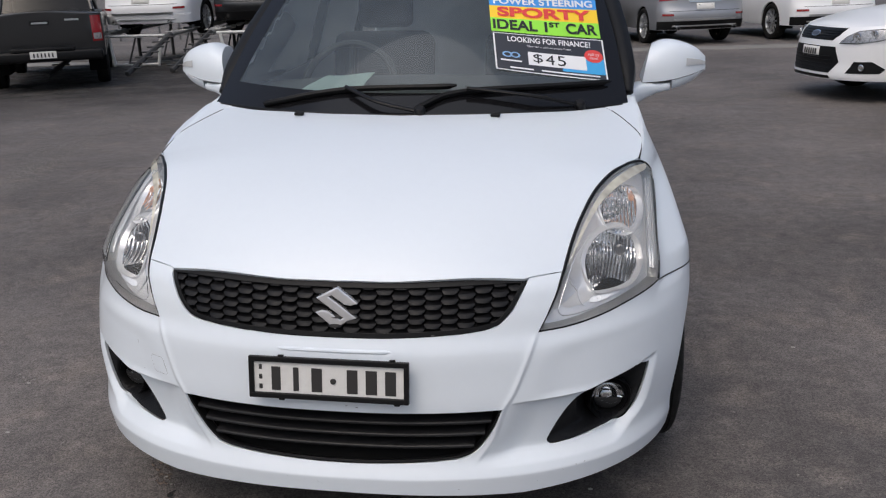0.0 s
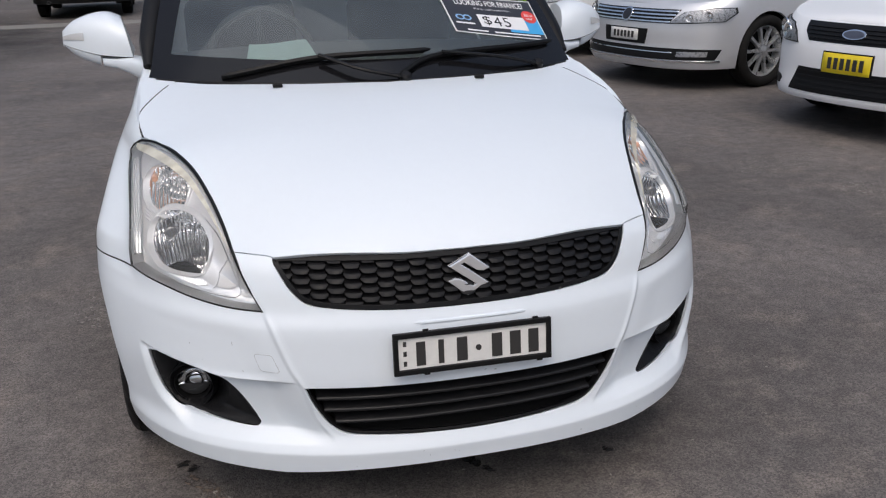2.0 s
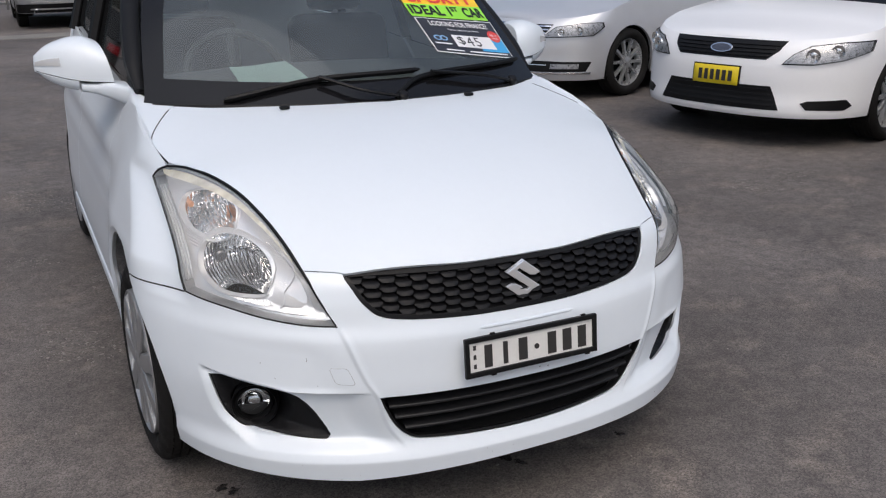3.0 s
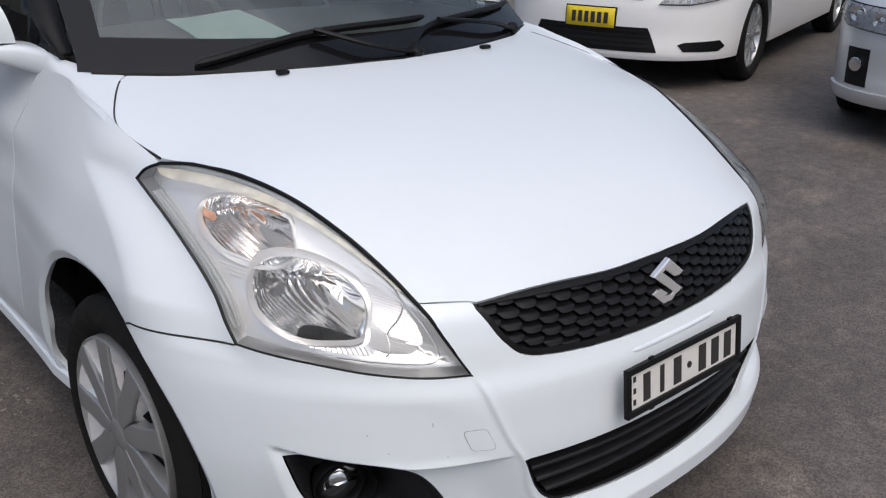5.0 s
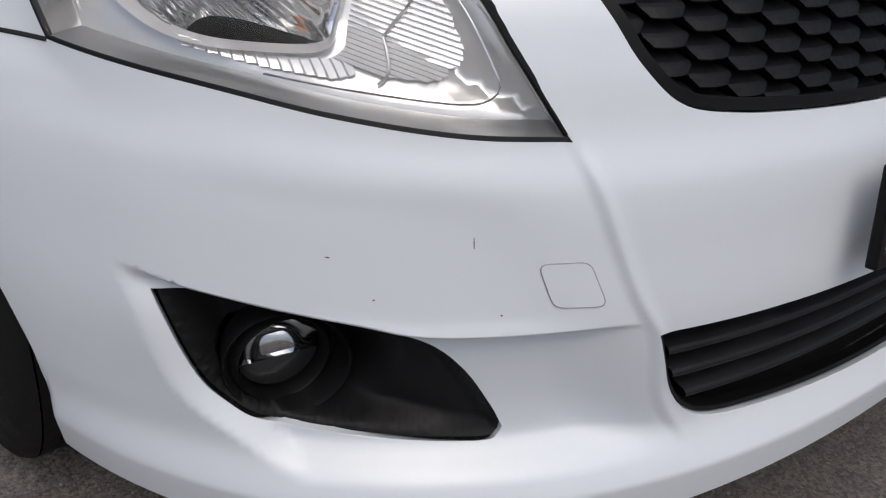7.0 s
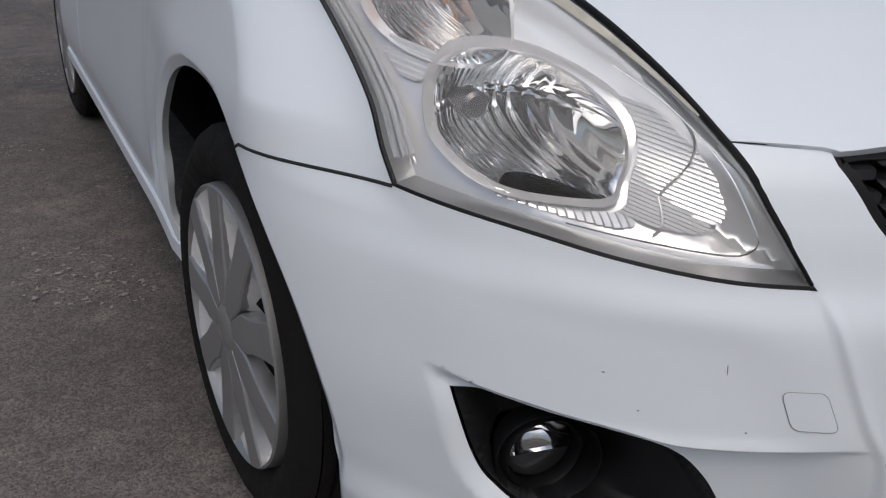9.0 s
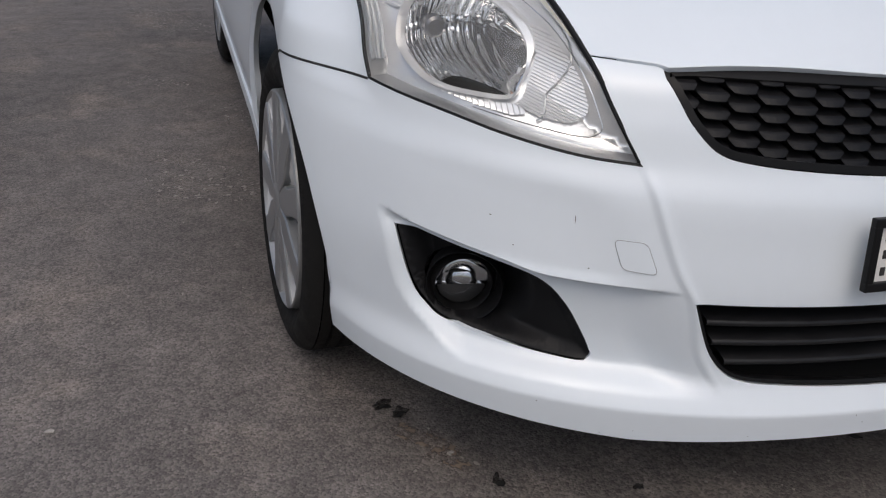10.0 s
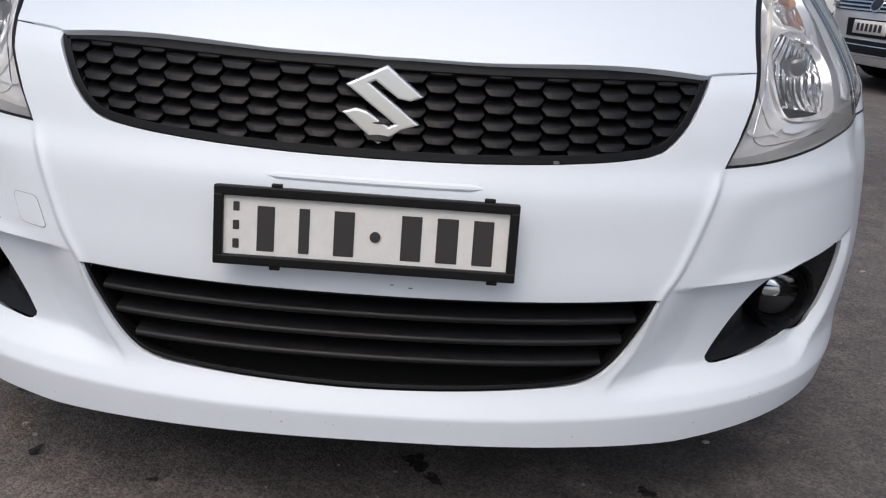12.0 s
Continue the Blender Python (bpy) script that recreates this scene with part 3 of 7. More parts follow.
def rim_point(b, phi, k=1.0):
    """A place on a bowl's opening: a leaning round, cut flat below where the lamp is."""
    _, xc, zc, rx, rz, _, lean, flat = b
    c, q = math.cos(phi), math.sin(phi)
    x = rx * math.copysign(abs(c) ** 0.92, c)
    z = rz * q
    if flat and q < 0:
        z = -0.80 * rz * (1 - (1 + q) ** 2.0)
    return xc + k * (x + lean * z), zc + k * z


def bowl(b, s, flutes, rows=30):
    """A chrome bowl pressed into upright flutes with steps between the tiers."""
    _, xc, zc, rx, rz, back, lean, flat = b
    rnd = random.Random(5)
    ring = np.array([rim_point(b, k * math.tau / 240) for k in range(240)])
    verts, faces = [], []
    cols = flutes * 4
    jog = [[rnd.uniform(-1, 1) for _ in range(flutes)] for _ in range(4)]
    lo_x, hi_x = ring[:, 0].min() + 0.0004, ring[:, 0].max() - 0.0004
    for i in range(cols + 1):
        # widen by halves so that the outermost columns stay inside the round
        x0 = lo_x + (hi_x - lo_x) * i / cols
        zs = []
        for (xa, za), (xb, zb) in zip(ring, np.roll(ring, -1, 0)):
            if (xa - x0) * (xb - x0) <= 0 and xa != xb:
                zs.append(za + (zb - za) * (x0 - xa) / (xb - xa))
        z_lo, z_hi = min(zs), max(zs)
        for j in range(rows + 1):
            z = z_lo + (z_hi - z_lo) * j / rows
            edge = within(*uv(x0, front_y(x0, z), z), -0.037)
            r2 = min(1.0, ((x0 - xc - lean * (z - zc)) / rx) ** 2 + ((z - zc) / rz) ** 2)
            rim_gap = min(1.0, min(z - z_lo, z_hi - z, x0 - lo_x, hi_x - x0) / 0.010)
            y = edge.y + (back - edge.y) * (1 - r2) ** 0.8
            f, t = divmod(i, 4)
            y += max(rim_gap, 0) * (0.0056 * (1 - ((t - 2) / 2) ** 2) + 0.0020 * jog[0][min(f, flutes - 1)] * (1 if t == 2 else 0.6))
            # the upper tier is set back behind a saw-toothed step
            if z > zc + 0.10 * rz + 0.0016 * t - 0.12 * (x0 - xc):
                y += 0.007 * max(rim_gap, 0)
            verts.append((s * edge.x, y, z))
    n = rows + 1
    for i in range(cols):
        for j in range(rows):
            q = (i * n + j, (i + 1) * n + j, (i + 1) * n + j + 1, i * n + j + 1)
            faces.append(q if s > 0 else q[::-1])
    return verts, faces


def ribs(name, zone, way, pitch, high, s, parent, off):
    """Pressed ribs of a triangular section, laid on the bezel inside a zone given in (x, z)."""
    zone = np.array(zone)
    d = np.array(way) / np.linalg.norm(way)
    w = np.array((-d[1], d[0]))
    A, W = zone @ d, zone @ w
    verts, faces = [], []

    def put_row(k, up):
        lim = [t for t in np.linspace(A.min(), A.max(), 60) if inside([d * t + w * k], zone)[0]]
        if len(lim) < 2:
            return None
        row = []
        for t in np.linspace(lim[0], lim[-1], 17):
            x, z = d * t + w * k
            p = within(*uv(x, front_y(x, z), z), off + up)
            row.append((s * p.x, p.y, p.z))
        return row
    k = W.min() + pitch / 2
    while k < W.max():
        rows = [put_row(k - pitch * 0.5, 0), put_row(k + pitch * 0.18, high), put_row(k + pitch * 0.5, 0)]
        if all(rows):
            at = len(verts)
            for r in rows:
                verts += r
            for r in range(2):
                for j in range(16):
                    q = (at + r * 17 + j, at + r * 17 + j + 1, at + r * 17 + 18 + j, at + r * 17 + 17 + j)
                    faces.append(q)
        k += pitch
    me = mesh_of(name, verts, faces, BEZEL, False)
    bm = bmesh.new()
    bm.from_mesh(me)
    bpy.data.meshes.remove(me)
    return part(name, bm, BEZEL, parent)


for s in (1, -1):
    side = lambda lp: lp if s > 0 else lp[::-1] * (-1, 1)
    lp = side(grow(lamp_loop, -0.004))
    holes = []
    for b in BOWLS:
        pts = []
        for k in range(40):
            x, z = rim_point(b, k * math.tau / 40)
            pts.append(uv(x, front_y(x, z), z))
        holes.append(side(np.array(pts)))

    lamp = put("headlamp", trim("headlamp", lp, holes, lambda u, v: within(u, v, -0.034), BEZEL, 0.008, 0.004), car, "clear headlamp with chrome reflectors and a yellowed edge")
    # box behind the bezel
    wall = bmesh.new()
    n = len(lp)
    A = [wall.verts.new(skin(u, v, -0.001)) for u, v in lp]
    C = [wall.verts.new(skin(u, v, -0.040)) for u, v in lp]
    for k in range(n):
        wall.faces.new((A[k], A[(k + 1) % n], C[(k + 1) % n], C[k]))
    part("housing", wall, SATIN, lamp, smooth=True)
    put("backing", trim("backing", lp, [], lambda u, v: skin(u, v, -0.110 - 0.26 * step01(abs(u), 0.55, 0.75) * step01(v, 0.60, 0.72)), SATIN, 0.02, 0), lamp)
    for b, flutes in zip(BOWLS, (15, 11)):
        rb = put(b[0], mesh_of(b[0], *bowl(b, s, flutes), REFLECTOR), lamp, "faceted chrome reflector bowl")
        # collar: a bright band that widens over the top of the bowl
        bm = bmesh.new()
        rows = []
        for k in range(72):
            phi = k * math.tau / 72
            wide = (0.15 if b[7] else 0.07) * (0.22 + 0.78 * step01(math.sin(phi - 0.35), -0.1, 0.8))
            prof = []
            for q, lift in ((0.985, -0.040), (1.0, -0.027), (1.0 + wide * 0.25, -0.0225), (1.0 + wide * 0.8, -0.025), (1.0 + wide, -0.0345)):
                x, z = rim_point(b, phi, q)
                p = within(*uv(x, front_y(x, z), z), lift)
                prof.append(bm.verts.new((s * p.x, p.y, p.z)))
            rows.append(prof)
        for A, C in zip(rows, rows[1:] + rows[:1]):
            for k in range(4):
                bm.faces.new((A[k], A[k + 1], C[k + 1], C[k]))
        bmesh.ops.recalc_face_normals(bm, faces=bm.faces)
        part("collar", bm, BEZEL, rb, smooth=True)
    bm = bmesh.new()
    lathe(bm, [(0.0, 0.0), (0.012, 0.0), (0.0165, 0.004), (0.0175, 0.022), (0.012, 0.026), (0.0095, 0.060), (0.009, 0.085)], pose(s * 0.676, 0.440, 0.7045, -90, 0, 0), 24)
    part("bulb", bm, BULB_CAP, lamp, "grey capped bulb", smooth=True)
    bm = bmesh.new()
    lathe(bm, [(0.0, 0.0), (0.007, 0.002), (0.009, 0.010), (0.008, 0.030), (0.007, 0.07)], pose(s * 0.709, 0.610, 0.801, -90, 0, 0), 20)
    part("indicator_bulb", bm, AMBER, lamp, "amber indicator bulb", smooth=True)
    # pressed ribs: a fine fan towards the nose, planks under the bowl, a few between the bowls
    nose = [rim_point(BOWLS[0], radians(k), 1.10) for k in range(236, 146, -9)]
    ribs("fan_ribs", nose + [(0.578, 0.742), (0.566, 0.733), (0.553, 0.708), (0.541, 0.682), (0.532, 0.652), (0.5305, 0.638), (0.538, 0.630), (0.556, 0.627), (0.59, 0.630)], (-0.07, -0.028), 0.0042, 0.0024, s, lamp, -0.0300)
    ribs("lower_ribs", [(0.602, 0.632), (0.610, 0.641), (0.64, 0.640), (0.70, 0.644), (0.722, 0.650), (0.722, 0.641), (0.68, 0.634), (0.63, 0.628)], (0.5, -1), 0.0070, 0.0022, s, lamp, -0.0300)
    ribs("step_ribs", [(0.716, 0.735), (0.70, 0.752), (0.735, 0.765), (0.748, 0.745), (0.742, 0.72)], (1, 0.3), 0.006, 0.0018, s, lamp, -0.0300)
    # the edge of the ribbed field, pressed into the lens
    bm = bmesh.new()
    line = [(0.590, 0.768), (0.563, 0.739), (0.541, 0.688), (0.529, 0.650), (0.5265, 0.637), (0.534, 0.6275), (0.555, 0.6235), (0.62, 0.630), (0.68, 0.638)]
    tube(bm, [skin(s * uv(x, front_y(x, z), z)[0], z, -0.006) for x, z in curve(line, 0.008)], 0.0009, 5)
    part("optic_line", bm, CHROME, lamp, smooth=True)
    bm = bmesh.new()
    arc = [rim_point(BOWLS[0], radians(k), 1.42) for k in range(140, 232, 6)]
    tube(bm, [within(s * uv(x, front_y(x, z), z)[0], z, -0.0275) for x, z in arc], 0.0014, 6)
    part("reflector_step", bm, SATIN, lamp, smooth=True)
    # clear ribs along the outer edge, black seal, lens
    for inset, deep, rad in ((0.012, -0.010, 0.0035), (0.021, -0.014, 0.003), (0.030, -0.018, 0.0028)):
        bm = bmesh.new()
        pts = []
        for u, v in curve(chart(LAMP_OUT[:5]), 0.012)[2:-1]:
            pts.append(skin(s * (u - inset * 0.85), v + inset * 0.25, deep))
        tube(bm, pts, rad, 6)
        part("light_strip", bm, BEZEL, lamp, smooth=True)
    part("seal", ring_tube([skin(u, v, -0.003) for u, v in side(grow(lamp_loop, -0.001))], 0.0034, 6), BLACK_TRIM, lamp, "black rubber seal", smooth=True)
    bm = bmesh.new()
    pts = [skin(s * u, v, -0.0035) for u, v in curve(chart(LAMP_IN[1:]), 0.012)]
    tube(bm, pts, [0.0026 + 0.0022 * step01(k, 0, 6) * (1 - 0.6 * step01(k, len(pts) - 22, len(pts) - 2)) for k in range(len(pts))], 8)
    part("bonnet_seal", bm, BLACK_TRIM, lamp, "black rubber strip along the bonnet", smooth=True)
    lens = put("lens", trim("lens", lp, [], lambda u, v: skin(u, v, 0.001 + 0.016 * step01(float(np.min(np.hypot(lp[:, 0] - u, lp[:, 1] - v))), 0, 0.055)), LENS, 0.010, 0.0), lamp, "clear bulging lens")
    lens.visible_shadow = False
    edge_in = [(np.array(p), np.array(q)) for p, q in zip(curve(chart(LAMP_IN[:7]), 0.01), curve(chart(LAMP_IN[:7]), 0.01)[1:])]
    ring_a, ring_b = [], []
    for k, (p, q) in enumerate(edge_in):
        d = (q - p) / np.linalg.norm(q - p)
        nrm = np.array([d[1], -d[0]])
        w = 0.030 * math.sin(math.pi * min(1, (k + 3) / (len(edge_in) + 3))) ** 0.5 * (1 - 0.5 * k / len(edge_in))
        inner = p - nrm * w if inside([p - nrm * 0.01], lamp_loop)[0] else p + nrm * w
        ring_a.append(p + (inner - p) * 0.30)
        ring_b.append(inner)
    bm = bmesh.new()
    VA = [bm.verts.new(skin(s * u, v, 0.0105)) for u, v in ring_a]
    VB = [bm.verts.new(skin(s * u, v, 0.0105)) for u, v in ring_b]
    for k in range(len(VA) - 1):
        bm.faces.new((VA[k], VA[k + 1], VB[k + 1], VB[k]))
    part("yellowed_edge", bm, YELLOWED, lamp, "yellowed hazy upper lens edge", smooth=True)

# ---- upper grille: frame, honeycomb, emblem ----
gl = grow(grille_loop, -0.002)
grille = put("grille", trim("grille", gl, [grow(grille_loop, -0.011)], lambda u, v: skin(u, v, -0.004), BLACK_TRIM, 0.006, 0.014), car, "black honeycomb grille with a black frame")
SCALE = worn(material("honeycomb_black", (0.0085, 0.0085, 0.0095), 0.45, spec=0.22), 60.0, 0.3, 0.25, 0.0006)
cells, faces = [], []
PX, PZ = 0.0387, 0.0214
for i in range(-13, 14):
    for j in range(-2, 8):
        x, z = i * PX, 0.6055 + j * PZ + (0.5 * PZ if i % 2 else 0)
        if not inside([uv(x, front_y(x, min(z, 0.72)), z)], grow(grille_loop, 0.014))[0]:
            continue
        # each scale leans back from a proud lower edge, with a skirt below that edge
        at = len(cells)
        for lz, half, deep in ((-0.46, 0.0120, 0.0080), (-0.38, 0.0136, 0.0062), (-0.05, 0.0200, 0.0090), (0.06, 0.0200, 0.0115), (0.28, 0.0165, 0.0250), (0.46, 0.0130, 0.0380)):
            for k in (-1.0, -0.5, 0.0, 0.5, 1.0):
                X, Z = x + half * k, z + lz * PZ * 0.96
                cells.append((X, front_y(X, min(Z, 0.735)) + deep + 0.0022 * k * k, Z))
        for r in range(5):
            for k in range(4):
                p = at + r * 5 + k
                faces.append((p, p + 1, p + 6, p + 5))
        rim = [at + 10, at + 5, at, at + 1, at + 2, at + 3, at + 4, at + 9, at + 14]
        low_at = len(cells)
        for k in rim:
            X, Y, Z = cells[k]
            cells.append((X, Y + 0.030, Z + 0.0015))
        for k in range(len(rim) - 1):
            faces.append((rim[k], low_at + k, low_at + k + 1, rim[k + 1]))
put("honeycomb", mesh_of("honeycomb", cells, faces, SCALE, False), grille, "matt black honeycomb insert")
put("backing", trim("backing", grow(grille_loop, 0.004), [], lambda u, v: skin(u, v, -0.050), DARK, 0.02, 0), grille)


def plate_of(pts, depth, f, mat, name, parent, label="", bevel=0.0):
    """A flat shape out of an outline in (x, z), laid on f and given a depth towards -y."""
    bm = bmesh.new()
    front = [bm.verts.new(f(x, z, depth)) for x, z in pts]
    back = [bm.verts.new(f(x, z, 0.0)) for x, z in pts]
    n = len(pts)
    bm.faces.new(front)
    for k in range(n):
        bm.faces.new((front[k], back[k], back[(k + 1) % n], front[(k + 1) % n]))
    bmesh.ops.recalc_face_normals(bm, faces=bm.faces)
    if bevel:
        es = [e for e in bm.edges if all(v in front for v in e.verts)]
        bmesh.ops.bevel(bm, geom=es, offset=bevel, segments=2, affect="EDGES", profile=0.6)
    return part(name, bm, mat, parent, label)


EM = [(-0.69, 0.33), (0.05, 0.70), (0.73, 0.18), (0.50, 0.09), (0.28, 0.12), (-0.15, 0.42), (-0.25, 0.37), (0.69, -0.32), (0.38, -0.42), (-0.05, -0.71),
      (-0.74, -0.16), (-0.49, -0.08), (-0.29, -0.12), (0.13, -0.38), (0.23, -0.33)]
BADGE_CHROME = worn(material("badge_chrome", (0.90, 0.905, 0.91), 0.12, 0.72), 20.0, 0.03)
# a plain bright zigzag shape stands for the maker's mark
plate_of([(0.003 + x * 0.0715, 0.664 + z * 0.0715) for x, z in EM], 0.012, lambda x, z, d: Vector((x, 0.080 + (z - 0.664) * 0.14 - d, z)), BADGE_CHROME, "emblem", grille, "chrome zigzag emblem", 0.0028)

# ---- lower grille ----
SLAT = worn(material("slat_black_plastic", (0.011, 0.011, 0.012), 0.40, spec=0.32), 60.0, 0.3, 0.25, 0.0006)
low = put("lower_grille", trim("lower_grille", grow(low_loop, -0.0005), [grow(low_loop, -0.004)], lambda u, v: skin(u, v, -0.006), BLACK_TRIM, 0.006, 0.02), car, "black lower grille with three horizontal bars")
put("backing", trim("backing", grow(low_loop, 0.020), [], lambda u, v: skin(u, v, -0.050), DARK, 0.02, 0), low)
for z, half in ((0.386, 0.372), (0.352, 0.356), (0.318, 0.330)):
    bm = bmesh.new()
    rows = []
    for k in range(61):
        x = -half + 2 * half * k / 60
        y = front_y(x, z)
        rows.append([bm.verts.new((x, y + dy, z + dz)) for dy, dz in ((0.0125, -0.0050), (0.0095, -0.0020), (0.0095, 0.0015), (0.0130, 0.0045), (0.045, 0.010), (0.048, -0.006))])
    for A, C in zip(rows, rows[1:]):
        for k in range(6):
            bm.faces.new((A[k], C[k], C[(k + 1) % 6], A[(k + 1) % 6]))
    part("slat", bm, SLAT, low, smooth=True, sharp=50)

# ---- fog lamps ----
FOG_LENS = thin_pane("fog_lamp_glass", (0.86, 0.87, 0.88), 1.45)
FOG_GREY = worn(material("fog_lamp_grey", (0.05, 0.051, 0.053), 0.3, 0.3), 40.0, 0.1)
for s in (1, -1):
    lp = fog_loop if s > 0 else fog_loop[::-1] * (-1, 1)
    fl = grow(lp, 0.0005)
    tip_q, lamp_q = uv(0.53, 0.12, 0.32)[0], uv(0.62, 0.18, 0.36)[0]

    def funnel(u, v):
        near = float(np.min(np.hypot(lp[:, 0] - u, lp[:, 1] - v)))
        d = 0.008 + 0.030 * step01(near, 0.0, 0.022) * (0.25 + 0.75 * step01(abs(u), tip_q, lamp_q))
        p = skin(u, v, -d)
        # a round cone runs in to the lamp, with a well for its glass
        r = math.hypot(abs(p.x) - 0.655, p.z - 0.362)
        cone = step01(0.086 - r, 0.0, 0.034) * step01(near, 0.003, 0.030)
        p.y = p.y + (max(0.284, p.y) - p.y) * cone
        p.y = p.y + (0.345 - p.y) * step01(0.050 - r, 0.0, 0.006)
        return p
    fog = put("fog_lamp", trim("fog_lamp", fl, [], funnel, GRAIN_BLACK, 0.004, 0.0), car, "round fog lamp in a black plastic surround")
    m = pose(s * 0.655, 0.284, 0.357, 90, 0, s * 8)
    bm = bmesh.new()
    ring_m = pose(s * 0.660, 0.262, 0.362, 90, 0, s * 24)
    lathe(bm, [(0.0590, -0.030), (0.0590, -0.002), (0.0570, 0.001), (0.0545, -0.002), (0.0490, -0.024), (0.0470, -0.032)], ring_m, 48)
    lathe(bm, [(0.052, -0.010), (0.0475, 0.004), (0.0445, 0.008), (0.042, 0.004), (0.0405, -0.010)], m, 48)
    part("collar", bm, BLACK_TRIM, fog, "black round collar", smooth=True)
    bm = bmesh.new()
    lathe(bm, [(0.0, -0.044), (0.02, -0.039), (0.032, -0.026), (0.041, -0.010)], m, 24)
    part("reflector", bm, REFLECTOR, fog, "chrome reflector", smooth=True)
    # an added dark half disc keeps the lower half behind the glass dark
    bm = bmesh.new()
    A = [bm.verts.new(m @ Vector((0.039 * math.cos(a), 0.039 * math.sin(a) if math.sin(a) < -0.05 else -0.002, -0.009))) for a in [k * math.tau / 32 for k in range(17, 32)]]
    bm.faces.new(A)
    part("dark_insert", bm, FOG_GREY, fog, "dark grey half disc, added to darken the lower half")
    # added mirror shelf, to throw sky light up onto the bowl
    bm = bmesh.new()
    bm.faces.new([bm.verts.new(v) for v in (m @ Vector((-0.039, -0.002, -0.009)), m @ Vector((0.039, -0.002, -0.009)), m @ Vector((0.034, -0.002, -0.038)), m @ Vector((-0.034, -0.002, -0.038)))])
    part("bounce_mirror", bm, CHROME, fog, "mirror shelf, added to brighten the upper bowl")
    bm = bmesh.new()
    lathe(bm, [(0.041, -0.006), (0.036, -0.001), (0.027, 0.004), (0.013, 0.0065), (0.0, 0.0075)], m, 32)
    bmesh.ops.recalc_face_normals(bm, faces=bm.faces)
    if sum(fc.normal.y for fc in bm.faces) > 0:
        bmesh.ops.reverse_faces(bm, faces=bm.faces)
    gl_ob = part("lens", bm, FOG_LENS, fog, "clear domed lens", smooth=True)
    gl_ob.visible_shadow = False

# ---- tow-eye cover, chips and scuffs on the bumper ----
TOW = [(0.510, 0.500), (0.470, 0.500), (0.4535, 0.4585), (0.497, 0.4605)]


def rounded(pts, r, k=4):
    out = []
    n = len(pts)
    for i in range(n):
        p, a, b = np.array(pts[i], float), np.array(pts[i - 1], float), np.array(pts[(i + 1) % n], float)
        u, w = (a - p) / np.linalg.norm(a - p), (b - p) / np.linalg.norm(b - p)
        for j in range(k + 1):
            t = j / k
            out.append((1 - t) ** 2 * (p + u * r) + 2 * t * (1 - t) * p + t * t * (p + w * r))
    return np.array(out)


tow = rounded([uv(-x, front_y(x, z), z) for x, z in TOW], 0.009)
tow = np.concatenate([np.linspace(tow[i], tow[(i + 1) % len(tow)], max(2, int(np.linalg.norm(tow[(i + 1) % len(tow)] - tow[i]) / 0.004)), endpoint=False) for i in range(len(tow))])
GREYLINE = material("shut_line", (0.30, 0.31, 0.32), 0.7)
cover = put("tow_eye_cover", trim("tow_eye_cover", tow, [], lambda u, v: skin(u, v, 0.0012), WHITE, 0.006, 0.003), car, "small painted tow-eye cover")
part("shut_line", ring_tube([skin(u, v, 0.0004) for u, v in tow.mean(0) + (tow - tow.mean(0)) * 1.03], 0.0006, 5), GREYLINE, cover, smooth=True)
CHIP = material("paint_chip", (0.14, 0.14, 0.14), 0.8)
rnd = random.Random(11)
chips = [(-0.558, 0.520, 0.0006, 0.005), (-0.655, 0.505, 0.0018, 0.0008), (-0.628, 0.470, 0.0010, 0.0010), (-0.538, 0.455, 0.001, 0.0008),
         (0.03, 0.437, 0.003, 0.0010), (0.055, 0.434, 0.0035, 0.0010), (-0.072, 0.452, 0.0012, 0.0012), (0.235, 0.605, 0.004, 0.003)]
chips += [(rnd.uniform(-0.7, 0.6), rnd.uniform(0.20, 0.25), rnd.uniform(0.0005, 0.0013), rnd.uniform(0.0005, 0.0012)) for _ in range(14)]
verts, faces = [], []
for x, z, w, h in chips:
    at = len(verts)
    for k in range(8):
        r = rnd.uniform(0.7, 1.2)
        X, Z = x + w * r * math.cos(k * math.tau / 8), z + h * r * math.sin(k * math.tau / 8)
        u, v = uv(X, front_y(X, Z), Z)
        verts.append(skin(u, v, 0.0005))
    faces.append(tuple(range(at, at + 8)))
tagged(put("stone_chips", mesh_of("stone_chips", verts, faces, CHIP, False), bumper, "dark stone chips in the paint"), kind="stuff")
# ---- number plate: frame, plate, plain bars for the characters ----
PLATE_WHITE = worn(material("plate_white", (0.70, 0.69, 0.66), 0.4), 40.0, 0.08)
PLATE_INK = material("plate_ink", (0.03, 0.028, 0.027), 0.5)
PM = pose(-0.006, -0.0035, 0.5115, -8.5, 0, -0.3)
bm = bmesh.new()
for size, at in (((0.388, 0.012, 0.013), (0, 0, 0.0445)), ((0.388, 0.012, 0.013), (0, 0, -0.0445)), ((0.012, 0.012, 0.080), (-0.188, 0, 0)), ((0.012, 0.012, 0.080), (0.188, 0, 0))):
    box(bm, size, PM @ Matrix.Translation(at), 0.002)
plate = part("number_plate", bm, BLACK_TRIM, car, "white number plate in a black plastic frame")
bm = bmesh.new()
box(bm, (0.366, 0.004, 0.078), PM @ Matrix.Translation((0, 0.003, 0)))
part("plate", bm, PLATE_WHITE, plate, "white embossed plate")
